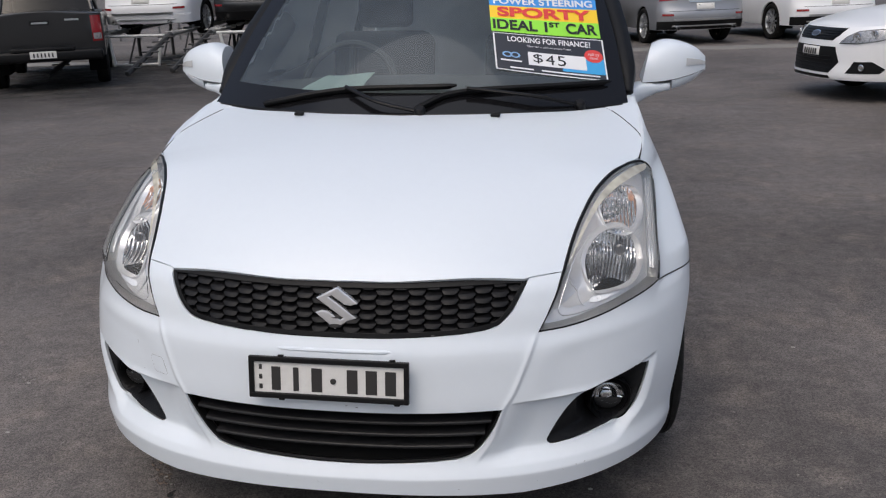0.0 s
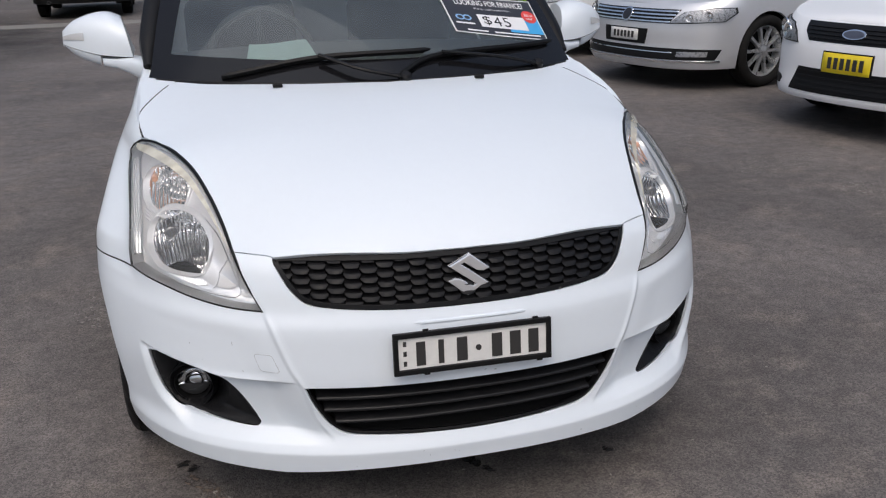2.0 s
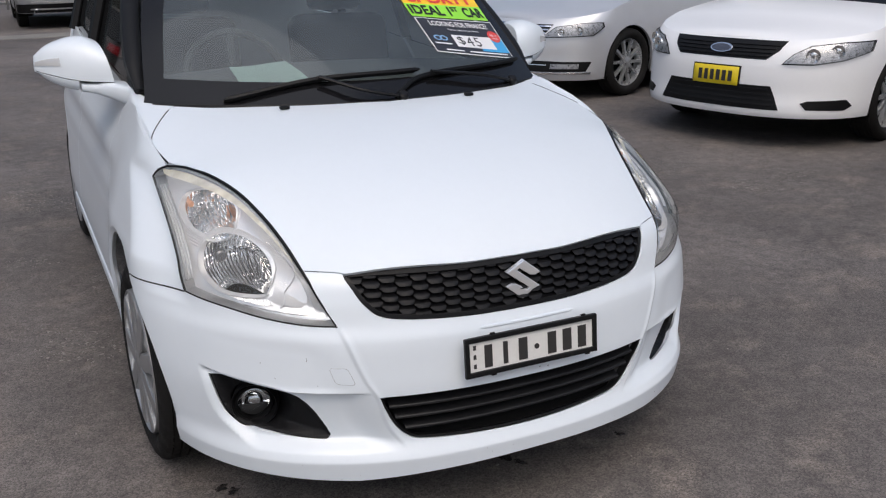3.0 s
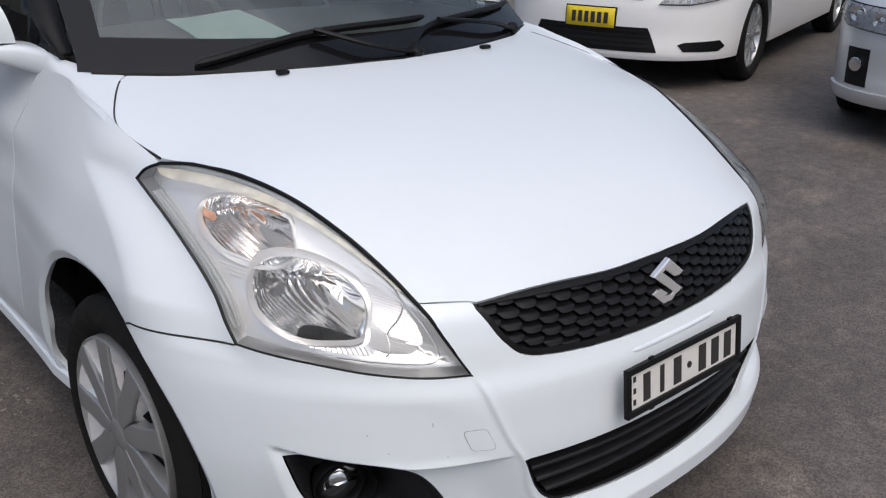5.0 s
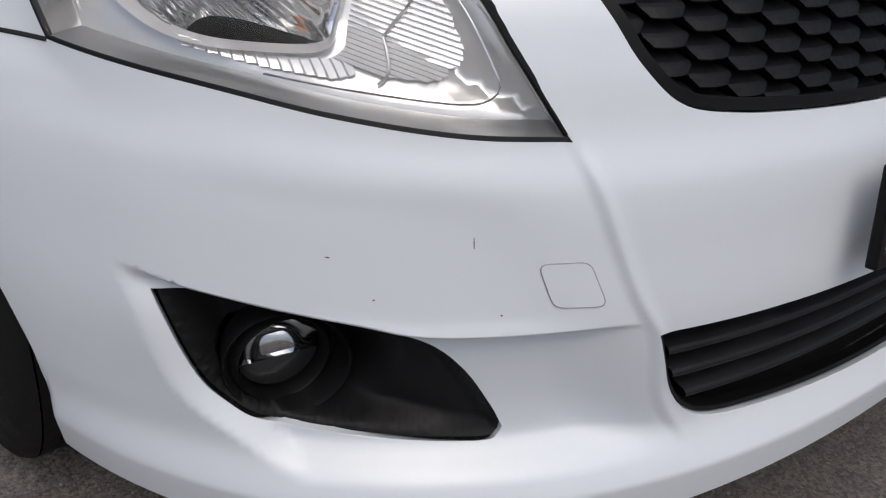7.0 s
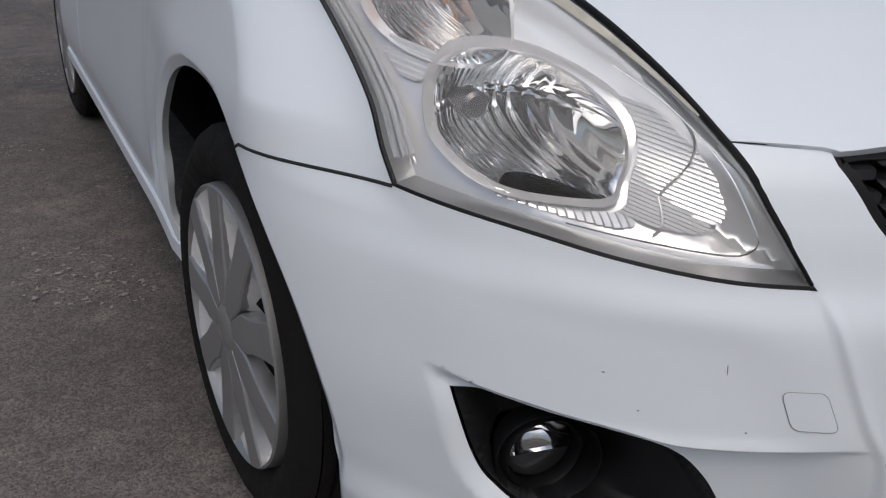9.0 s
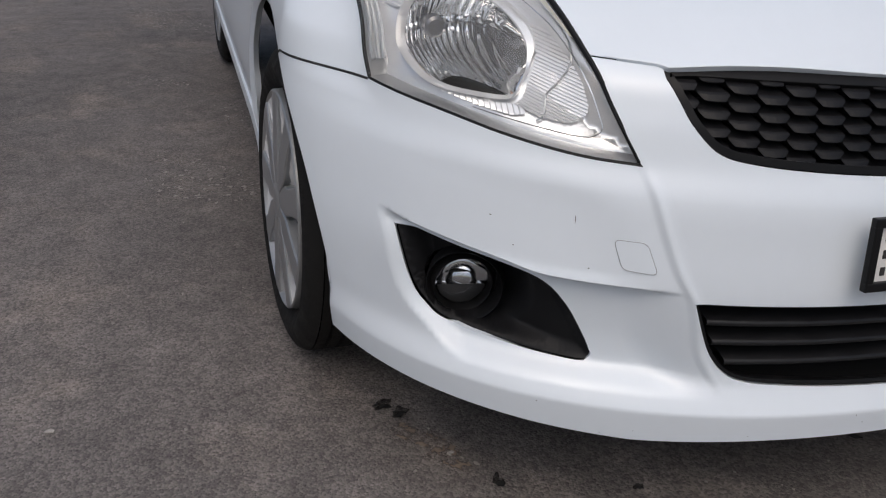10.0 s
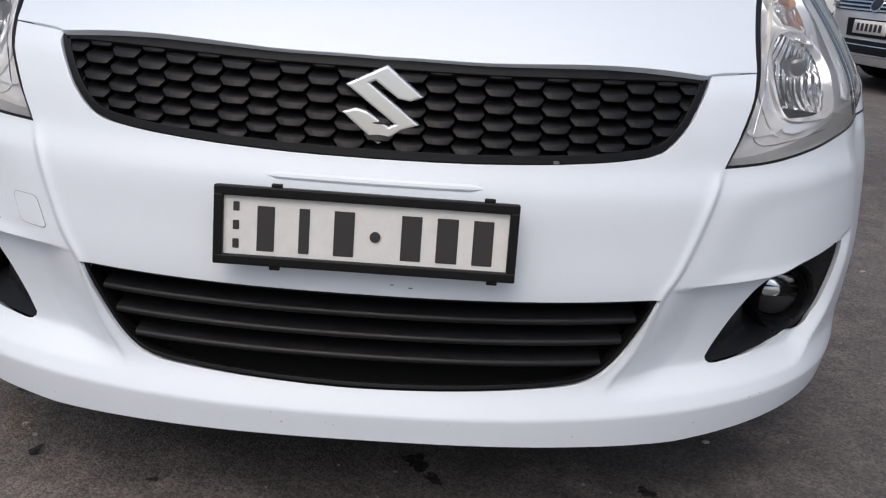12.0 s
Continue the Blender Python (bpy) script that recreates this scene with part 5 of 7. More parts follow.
# ---- door mirrors ----
INDIC = material("indicator_plastic", (0.60, 0.60, 0.60), 0.12, 0.15)
for s in (1, -1):
    mir = empty("door_mirror", None, "white door mirror with an indicator strip")
    mir.parent = car
    # stations from the inner edge to the tip: seam point, crest, base's lowest height
    SEAM = [(0.776, 1.425, 1.008), (0.850, 1.446, 1.011), (0.910, 1.474, 1.019), (0.972, 1.522, 1.032), (1.008, 1.566, 1.040)]
    CREST = [(0.812, 1.555, 1.134), (0.853, 1.546, 1.149), (0.905, 1.549, 1.144), (0.965, 1.561, 1.121), (1.006, 1.580, 1.086)]
    BASE = [(0.780, 1.475, 0.972), (0.852, 1.486, 0.974), (0.912, 1.505, 0.985), (0.968, 1.540, 1.008), (1.000, 1.572, 1.036)]
    seam, crest, base = [list(curve(c, 0.008)) + [np.array(c[-1])] for c in (SEAM, CREST, BASE)]
    n = 24
    along = lambda c, t: np.array([np.interp(t, np.linspace(0, 1, len(c)), [p[k] for p in c]) for k in range(3)])

    def loft(t0, t1, prof, m=18):
        bm = bmesh.new()
        G = []
        for i in range(n + 1):
            t = t0 + (t1 - t0) * i / n
            G.append([bm.verts.new((s * p[0], p[1], p[2])) for p in prof(t)])
        for A, B in zip(G, G[1:]):
            for k in range(len(A) - 1):
                bm.faces.new((A[k], A[k + 1], B[k + 1], B[k]) if s < 0 else (B[k], B[k + 1], A[k + 1], A[k]))
        for end in (G[0], G[-1]):
            bm.faces.new(end)
        bmesh.ops.recalc_face_normals(bm, faces=bm.faces)
        return bm

    def bend(a, c, b, k):
        return [(1 - t) ** 2 * a + 2 * t * (1 - t) * c + t * t * b for t in np.linspace(0, 1, k)]

    def upper(t):
        a, b = along(seam, t), along(crest, t)
        c = np.array(((a[0] + b[0]) / 2, a[1] - 0.004 + 0.012 * t, a[2] + 0.96 * (b[2] - a[2])))
        back = np.array((b[0], 1.612, b[2] - 0.008))
        return [a + (0, 0.004, 0.0008)] + bend(a + (0, 0, 0.002), c, b, 14) + [(b + back) / 2 + (0, 0, 0.003), back, np.array((a[0], 1.612, a[2] + 0.002))]

    def lower(t):
        a, b = along(seam, t), along(base, t)
        c = np.array((a[0], a[1] + 0.006, b[2] + 0.004))
        return [a + (0, 0.004, -0.0008)] + bend(a + (0, 0.0012, -0.002), c, b, 8) + [np.array((b[0], 1.600, b[2] + 0.008)), np.array((a[0], 1.605, a[2] - 0.002))]
    part("shell", loft(0.0, 1.0, upper), WHITE, mir, smooth=True, sharp=45)
    part("base", loft(0.405, 1.0, lower), WHITE, mir, smooth=True, sharp=45)
    part("seam", loft(0.0, 0.985, lambda t: [along(seam, t) + d for d in ((0, 0.004, 0.0014), (0, 0.004, -0.0014), (0, 0.06, -0.0014), (0, 0.06, 0.0014))]), SHUT, mir)
    # foot: from the base to the door's corner
    FOOT = [(0.876, 1.462, 1.575, 0.975, 1.0085), (0.83, 1.440, 1.560, 0.967, 1.007), (0.795, 1.408, 1.545, 0.955, 1.008), (0.765, 1.360, 1.525, 0.945, 1.008), (0.738, 1.315, 1.50, 0.935, 1.006)]
    bm = bmesh.new()
    G = []
    for t in np.linspace(0, 1, 13):
        x, yf, yb, zl, zh = [np.interp(t, np.linspace(0, 1, 5), [q[k] for q in FOOT]) for k in range(5)]
        ring = []
        for k in range(20):
            c, d = math.cos(k * math.tau / 20), math.sin(k * math.tau / 20)
            ring.append(bm.verts.new((s * x, (yf + yb) / 2 - (yb - yf) / 2 * math.copysign(abs(c) ** 0.5, c), (zl + zh) / 2 + (zh - zl) / 2 * math.copysign(abs(d) ** 0.6, d))))
        G.append(ring)
    for A, B in zip(G, G[1:]):
        for k in range(20):
            bm.faces.new((A[k], A[(k + 1) % 20], B[(k + 1) % 20], B[k]))
    bm.faces.new(G[0])
    bmesh.ops.recalc_face_normals(bm, faces=bm.faces)
    part("foot", bm, WHITE, mir, smooth=True, sharp=50)
    # clear indicator strip round the outer corner
    bm = bmesh.new()
    rows = []
    for t in np.linspace(0.60, 0.985, 16):
        P = [np.array(p) for p in upper(t)[1:15]]
        lo, mid, hi = P[2] * 0.5 + P[3] * 0.5, P[4], P[4] * 0.4 + P[5] * 0.6
        rows.append([bm.verts.new((s * q[0] + s * 0.0012, q[1] - 0.0025, q[2])) for q in (lo + (0, 0.004, 0), lo, mid + (0, -0.0012, 0), hi, hi + (0, 0.004, 0))])
    for A, B in zip(rows, rows[1:]):
        for k in range(4):
            bm.faces.new((A[k], A[k + 1], B[k + 1], B[k]))
    bmesh.ops.recalc_face_normals(bm, faces=bm.faces)
    part("indicator", bm, INDIC, mir, "clear indicator strip", smooth=True, sharp=50)
    bm = bmesh.new()
    box(bm, (0.165, 0.004, 0.090), pose(s * 0.888, 1.613, 1.062, 0, s * 6, 0), 0.0015)
    part("mirror_glass", bm, material("mirror_glass", (0.85, 0.86, 0.87), 0.02, 1.0), mir, "mirror glass")

# ---- price and finance stickers on the glass ----
TXT_WHITE, TXT_BLACK = material("print_white", (0.80, 0.80, 0.80), 0.4), material("print_black", (0.015, 0.015, 0.015), 0.4)
TXT_RED = material("print_red", (0.72, 0.06, 0.05), 0.4)
BL, BR, TL, TR = np.array((0.283, 1.092)), np.array((0.653, 1.037)), np.array((0.257, 1.200)), np.array((0.631, 1.160))


def sticker_at(u, w, off=0.004):
    """A place on the stickers: u across from 0 to 1, w up, 1 at the card's upper edge."""
    lo, hi = BL + (BR - BL) * u, TL + (TR - TL) * u
    p = lo + (hi - lo) * w
    return screen_at(p[0], p[1], off)


def film_sheet(name, u0, u1, w0, w1, mat, parent, off, label=""):
    bm = bmesh.new()
    n = 12
    A = [bm.verts.new(sticker_at(u0 + (u1 - u0) * k / n, w0, off)) for k in range(n + 1)]
    B = [bm.verts.new(sticker_at(u0 + (u1 - u0) * k / n, w1, off)) for k in range(n + 1)]
    for k in range(n):
        bm.faces.new((A[k], A[k + 1], B[k + 1], B[k]))
    return part(name, bm, mat, parent, label, smooth=True)


def words(text, u0, u1, w0, w1, mat, parent, slant=0.0, name="lettering", bold=0.0):
    """Lettering stretched to a field of the stickers."""
    cu = bpy.data.curves.new("text", "FONT")
    cu.body, cu.fill_mode, cu.offset = text, "FRONT", bold
    ob = bpy.data.objects.new("text", cu)
    scene.collection.objects.link(ob)
    dg = bpy.context.evaluated_depsgraph_get()
    me = bpy.data.meshes.new_from_object(ob.evaluated_get(dg))
    bpy.data.objects.remove(ob)
    P = np.array([tuple(v.co) for v in me.vertices])
    lo, hi = P.min(0), P.max(0)
    for v in me.vertices:
        a, b = (v.co.x - lo[0]) / (hi[0] - lo[0]), (v.co.y - lo[1]) / (hi[1] - lo[1])
        v.co = sticker_at(u0 + (u1 - u0) * a, w0 + (w1 - w0) * b + slant * a, 0.0062)
    me.materials.clear()
    me.materials.append(mat)
    return put(name, me, parent)


banner = empty("sales_sticker", None, "bright blue, yellow and green sales sticker on the windscreen", "sticker")
YELLOW, GREEN, BLUE = material("sticker_yellow", (0.95, 0.62, 0.03), 0.35), material("sticker_green", (0.32, 0.80, 0.06), 0.35), material("sticker_blue", (0.05, 0.30, 0.75), 0.35)
film_sheet("green_band", -0.01, 0.985, 1.02, 1.40, GREEN, banner, 0.004)
film_sheet("yellow_band", -0.01, 0.985, 1.40, 1.75, YELLOW, banner, 0.004)
film_sheet("blue_band", -0.01, 0.985, 1.75, 2.35, BLUE, banner, 0.004)
words("IDEAL 1", 0.01, 0.505, 1.08, 1.35, TXT_BLACK, banner, bold=0.03)
words("ST", 0.525, 0.62, 1.22, 1.35, TXT_BLACK, banner, bold=0.03)
words("CAR", 0.675, 0.96, 1.08, 1.35, TXT_BLACK, banner, bold=0.03)
words("SPORTY", 0.06, 0.92, 1.44, 1.71, TXT_RED, banner, bold=0.04)
words("POWER STEERING", 0.03, 0.95, 1.79, 1.97, TXT_WHITE, banner, bold=0.03)
words("ND.", 0.58, 0.78, 2.05, 2.23, TXT_WHITE, banner, bold=0.03)
card = empty("finance_sticker", None, "dark finance card with a white border on the windscreen", "sticker")
film_sheet("border", 0.0, 1.0, 0.0, 0.99, TXT_WHITE, card, 0.0035)
film_sheet("field", 0.014, 0.986, 0.025, 0.965, material("sticker_charcoal", (0.03, 0.032, 0.04), 0.35), card, 0.0046)
film_sheet("blue_corner", 0.60, 0.985, 0.13, 0.50, material("sticker_sky_blue", (0.06, 0.38, 0.72), 0.35), card, 0.005)
film_sheet("price_field", 0.30, 0.82, 0.20, 0.53, TXT_WHITE, card, 0.0054)
words("LOOKING FOR FINANCE?", 0.13, 0.88, 0.76, 0.90, TXT_WHITE, card, bold=0.02)
words("This car could be yours from:", 0.30, 0.70, 0.635, 0.70, TXT_WHITE, card)
for glyph, u0, u1 in (("$", 0.345, 0.43), ("4", 0.455, 0.535), ("5", 0.56, 0.635)):
    words(glyph, u0, u1, 0.25, 0.49, TXT_BLACK, card)
bm = bmesh.new()
bm.faces.new([bm.verts.new(sticker_at(0.895 + 0.085 * math.cos(k * math.tau / 28), 0.56 + 0.155 * math.sin(k * math.tau / 28), 0.0056)) for k in range(28)])
part("red_disc", bm, TXT_RED, card)
words("Ask us", 0.845, 0.945, 0.565, 0.635, TXT_WHITE, card)
words("how!", 0.86, 0.93, 0.48, 0.545, TXT_WHITE, card)
for u0, u1 in ((0.13, 0.34), (0.41, 0.93)):
    film_sheet("text_bar", u0, u1, 0.062, 0.098, TXT_WHITE, card, 0.006)
film_sheet("text_bar", 0.05, 0.24, 0.235, 0.275, TXT_WHITE, card, 0.006)
bm = bmesh.new()
for cx in (0.115, 0.185):
    A = [bm.verts.new(sticker_at(cx + 0.045 * math.cos(k * math.tau / 20), 0.41 + 0.075 * math.sin(k * math.tau / 20), 0.006)) for k in range(20)]
    B = [bm.verts.new(sticker_at(cx + 0.028 * math.cos(k * math.tau / 20), 0.41 + 0.045 * math.sin(k * math.tau / 20), 0.006)) for k in range(20)]
    for k in range(20):
        bm.faces.new((A[k], A[(k + 1) % 20], B[(k + 1) % 20], B[k]))
part("loop_mark", bm, material("sticker_pale_blue", (0.25, 0.45, 0.70), 0.4), card)

# ---- the yard: a sheet of worn asphalt that falls a little to the back ----
YARD = Matrix.Translation((0, 0.83, -0.012)) @ pose(0, 0, 0, -1.4, -1.1, 0) @ Matrix.Translation((0, -0.83, 0))


def asphalt():
    m = material("asphalt", (0.10, 0.095, 0.092), 0.80, spec=0.42)
    nd, lk = m.node_tree.nodes, m.node_tree.links
    b = nd["Principled BSDF"]
    co = nd.new("ShaderNodeTexCoord")

    def noise_tex(scale, detail=4.0, rough=0.6):
        n = nd.new("ShaderNodeTexNoise")
        n.inputs["Scale"].default_value, n.inputs["Detail"].default_value, n.inputs["Roughness"].default_value = scale, detail, rough
        lk.new(co.outputs["Object"], n.inputs["Vector"])
        return n.outputs["Fac"]

    def ramp(sock, a, b2, lo, hi):
        r = nd.new("ShaderNodeMapRange")
        for key, val in (("From Min", a), ("From Max", b2), ("To Min", lo), ("To Max", hi)):
            r.inputs[key].default_value = val
        lk.new(sock, r.inputs["Value"])
        return r.outputs[0]

    def mix(fac, a, b2, how="MIX"):
        x = nd.new("ShaderNodeMix")
        x.data_type, x.blend_type = "RGBA", how
        for sock, val in ((x.inputs[0], fac), (x.inputs[6], a), (x.inputs[7], b2)):
            if isinstance(val, (float, int)):
                sock.default_value = val
            elif isinstance(val, tuple):
                sock.default_value = val
            else:
                lk.new(val, sock)
        return x.outputs[2]
    stones = nd.new("ShaderNodeTexVoronoi")
    stones.inputs["Scale"].default_value = 210
    lk.new(co.outputs["Object"], stones.inputs["Vector"])
    sand = noise_tex(330, 3)
    patchy = noise_tex(0.55, 5, 0.62)
    blot = noise_tex(3.2, 5, 0.65)
    col = mix(ramp(patchy, 0.35, 0.68, 0.0, 1.0), (0.086, 0.076, 0.070, 1), (0.162, 0.144, 0.132, 1))
    col = mix(ramp(blot, 0.52, 0.75, 0.0, 0.55), col, (0.250, 0.211, 0.180, 1))
    mottle = ramp(noise_tex(13, 7, 0.72), 0.33, 0.68, 0.72, 1.26)
    tone = nd.new("ShaderNodeCombineColor")
    for k in range(3):
        lk.new(mottle, tone.inputs[k])
    col = mix(1.0, col, tone.outputs[0], "MULTIPLY")
    stone = nd.new("ShaderNodeMapRange")
    stone.inputs["To Min"].default_value, stone.inputs["To Max"].default_value = 0.35, 1.75
    sep = nd.new("ShaderNodeSeparateColor")
    lk.new(stones.outputs["Color"], sep.inputs[0])
    lk.new(sep.outputs[0], stone.inputs["Value"])
    grey = nd.new("ShaderNodeCombineColor")
    for k in range(3):
        lk.new(stone.outputs[0], grey.inputs[k])
    col = mix(0.62, col, mix(1.0, col, grey.outputs[0], "MULTIPLY"))
    col = mix(ramp(sand, 0.60, 0.72, 0.0, 0.35), col, (0.46, 0.41, 0.365, 1))
    lk.new(col, b.inputs["Base Color"])
    lk.new(ramp(blot, 0.3, 0.7, 0.62, 0.85), b.inputs["Roughness"])
    h = nd.new("ShaderNodeMath")
    h.operation = "MULTIPLY_ADD"
    h.inputs[1].default_value = 0.5
    lk.new(sand, h.inputs[0])
    lk.new(ramp(stones.outputs["Distance"], 0.0, 0.7, 1.0, 0.0), h.inputs[2])
    bp = nd.new("ShaderNodeBump")
    bp.inputs["Strength"].default_value, bp.inputs["Distance"].default_value = 0.45, 0.003
    lk.new(h.outputs[0], bp.inputs["Height"])
    lk.new(bp.outputs[0], b.inputs["Normal"])
    return m


ASPHALT = asphalt()
bm = bmesh.new()
bmesh.ops.create_grid(bm, x_segments=60, y_segments=60, size=400)
ground = tagged(part("ground", bm, ASPHALT), "worn dark grey-brown asphalt yard with stains", "ground", kind="structure")
ground.matrix_world = YARD


def splat(name, x, y, r, mat, label, seed, squash=1.0, turn=0.0, lift=0.004, ragged=0.45, n=40):
    """A flat stain with a ragged rim, a few millimetres over the asphalt."""
    rnd = random.Random(seed)
    ph = [rnd.uniform(0, 6.28) for _ in range(6)]
    bm = bmesh.new()
    vs = []
    for k in range(n):
        a = k * math.tau / n
        q = r * (1 + ragged * sum(math.sin((j + 2) * a + ph[j]) / (j + 2) for j in range(6)) + rnd.uniform(-0.06, 0.06))
        p = Matrix.Rotation(radians(turn), 3, "Z") @ Vector((q * math.cos(a), q * squash * math.sin(a), 0))
        vs.append(bm.verts.new((p.x, p.y, 0)))
    mid = bm.verts.new((0, 0, 0.0006))
    for k in range(n):
        bm.faces.new((vs[k], vs[(k + 1) % n], mid))
    ob = part(name, bm, mat)
    ob.matrix_world = YARD @ pose(x, y, lift)
    return tagged(ob, label, "stain", kind="structure")


def stain_mat(name, color, rough, hold):
    """A thin film on the asphalt that lets it show through in its grain."""
    m = bpy.data.materials.new(name)
    m.use_nodes = True
    nd, lk = m.node_tree.nodes, m.node_tree.links
    b, out = nd["Principled BSDF"], nd["Material Output"]
    b.inputs["Base Color"].default_value, b.inputs["Roughness"].default_value = (*color, 1), rough
    cl, mx, no, mr, co = nd.new("ShaderNodeBsdfTransparent"), nd.new("ShaderNodeMixShader"), nd.new("ShaderNodeTexNoise"), nd.new("ShaderNodeMapRange"), nd.new("ShaderNodeTexCoord")
    no.inputs["Scale"].default_value, no.inputs["Detail"].default_value = 45, 10
    lk.new(co.outputs["Object"], no.inputs["Vector"])
    lk.new(no.outputs["Fac"], mr.inputs["Value"])
    mr.inputs["From Min"].default_value, mr.inputs["From Max"].default_value = 0.5 - hold * 0.25, 0.62
    lk.new(mr.outputs[0], mx.inputs[0])
    lk.new(cl.outputs[0], mx.inputs[1])
    lk.new(b.outputs[0], mx.inputs[2])
    lk.new(mx.outputs[0], out.inputs["Surface"])
    return m


OIL = stain_mat("oil_stain", (0.012, 0.011, 0.011), 0.5, 1.3)
PALE = stain_mat("pale_scuff", (0.27, 0.25, 0.225), 0.9, -0.2)
RUST = stain_mat("brown_dirt", (0.20, 0.155, 0.12), 0.9, 0.2)
# darker asphalt at the far side of the yard, shade by the ramps painted in
DARK_GROUND = bpy.data.materials.new("dark_asphalt_with_shade")
DARK_GROUND.use_nodes = True
nd, lk = DARK_GROUND.node_tree.nodes, DARK_GROUND.node_tree.links
tb, to = nd["Principled BSDF"], nd["Material Output"]
tb.inputs["Base Color"].default_value, tb.inputs["Roughness"].default_value, tb.inputs["Specular IOR Level"].default_value = (0.040, 0.038, 0.037, 1), 0.85, 0.3
tt, tm, tn, tr, tc = nd.new("ShaderNodeBsdfTransparent"), nd.new("ShaderNodeMixShader"), nd.new("ShaderNodeTexNoise"), nd.new("ShaderNodeMapRange"), nd.new("ShaderNodeTexCoord")
tn.inputs["Scale"].default_value, tn.inputs["Detail"].default_value, tn.inputs["Roughness"].default_value = 1.1, 9, 0.7
tr.inputs["From Min"].default_value, tr.inputs["From Max"].default_value = 0.40, 0.62
tr.inputs["To Min"].default_value, tr.inputs["To Max"].default_value = 0.92, 0.45
lk.new(tc.outputs["Object"], tn.inputs["Vector"])
lk.new(tn.outputs["Fac"], tr.inputs["Value"])
tl, tf, tx = nd.new("ShaderNodeVectorMath"), nd.new("ShaderNodeMapRange"), nd.new("ShaderNodeMath")
tl.operation, tx.operation = "LENGTH", "MULTIPLY"
tf.inputs["From Min"].default_value, tf.inputs["From Max"].default_value, tf.inputs["To Min"].default_value, tf.inputs["To Max"].default_value = 2.5, 6.2, 1.0, 0.0
lk.new(tc.outputs["Object"], tl.inputs[0])
lk.new(tl.outputs["Value"], tf.inputs["Value"])
lk.new(tf.outputs[0], tx.inputs[0])
lk.new(tr.outputs[0], tx.inputs[1])
lk.new(tx.outputs[0], tm.inputs[0])
lk.new(tt.outputs[0], tm.inputs[1])
lk.new(tb.outputs[0], tm.inputs[2])
lk.new(tm.outputs[0], to.inputs["Surface"])
splat("dark_shaded_patch", -7.5, 13.5, 7.5, DARK_GROUND, "patch of darker asphalt with the shade round the ramps painted in", 91, 1.05, 12, 0.003, 0.25, 90)
# oil drips under the nose, and dirt beside them
for k, (x, y, r, sq) in enumerate(((-0.715, 0.495, 0.020, 0.7), (-0.688, 0.465, 0.016, 0.9), (-0.575, 0.240, 0.016, 0.6), (-0.40, 0.085, 0.012, 1.2), (-0.385, 0.065, 0.008, 0.8), (-0.14, 0.03, 0.013, 0.8),
                                   (-0.10, 0.0, 0.012, 0.6), (-0.35, 0.17, 0.009, 0.8), (0.08, 0.26, 0.026, 0.8), (0.11, 0.21, 0.02, 0.5), (0.47, 0.20, 0.016, 0.7), (0.02, -0.03, 0.010, 0.7), (-0.27, 0.02, 0.007, 0.8))):
    splat("oil_drip", x, y, r, OIL, "black oil drip on the asphalt", 20 + k, sq, 35 * k)
splat("dirt_patch", -0.655, 0.35, 0.075, RUST, "pale brown dirt on the asphalt", 41, 0.45, 125)
splat("dirt_patch", -0.60, 0.30, 0.03, PALE, "pale brown dirt on the asphalt", 42, 0.5, 130)
for k, (x, y, r, sq) in enumerate(((-0.985, 1.74, 0.11, 2.4), (-0.99, 4.1, 0.16, 2.4), (-0.80, 2.43, 0.10, 1.4), (-1.49, 0.95, 0.05, 1.2), (-1.1, 2.9, 0.10, 1.3), (3.2, 2.2, 0.35, 0.5), (2.9, 2.9, 0.30, 0.6), (1.4, 1.43, 0.02, 0.8),
                                   (-4.2, 5.6, 0.30, 2.6), (-4.7, 7.6, 0.30, 2.6), (-3.9, 4.4, 0.22, 2.6))):
    splat("pale_scuff", x, y, r, PALE, "pale scuff worn into the asphalt", 60 + k, sq, 18)
# loose grit near the car
rnd = random.Random(3)
bm = bmesh.new()
for k in range(700):
    x, y = rnd.uniform(-2.2, 1.6), rnd.uniform(-1.0, 3.0)
    r = rnd.choice((0.0015, 0.002, 0.0025, 0.0035))
    g = bmesh.ops.create_icosphere(bm, subdivisions=1, radius=r, matrix=Matrix.Translation((x, y, r * 0.4)) @ Matrix.Diagonal((rnd.uniform(0.7, 1.4), rnd.uniform(0.7, 1.3), 0.6, 1)))
grit = part("grit", bm, worn(material("grit_stone", (0.24, 0.225, 0.20), 0.9), 300.0, 0.5))
grit.matrix_world = YARD
tagged(grit, "loose pale grit scattered on the asphalt", "gravel", kind="stuff")
for k, (x, y) in enumerate(((-0.63, 0.33), (-1.46, 0.92), (-1.30, 0.55), (0.62, 0.38), (1.39, 1.45))):
    bm = bmesh.new()
    bmesh.ops.create_icosphere(bm, subdivisions=1, radius=0.007, matrix=Matrix.Diagonal((1.3, 0.9, 0.5, 1)))
    for v in bm.verts:
        v.co *= rnd.uniform(0.75, 1.2)
    ob = part("pebble", bm, worn(material("pebble_stone", (0.36, 0.34, 0.31), 0.9), 200.0, 0.3))
    ob.matrix_world = YARD @ pose(x, y, 0.0025)
    tagged(ob, "small pale pebble lying on the asphalt", "pebble", "pebbles on the asphalt")

# ---- the other cars of the yard ----
def metallic(name, color, rough=0.35, metal=0.45):
    return worn(material(name, color, rough, metal, 0.6), 6.0, 0.03)


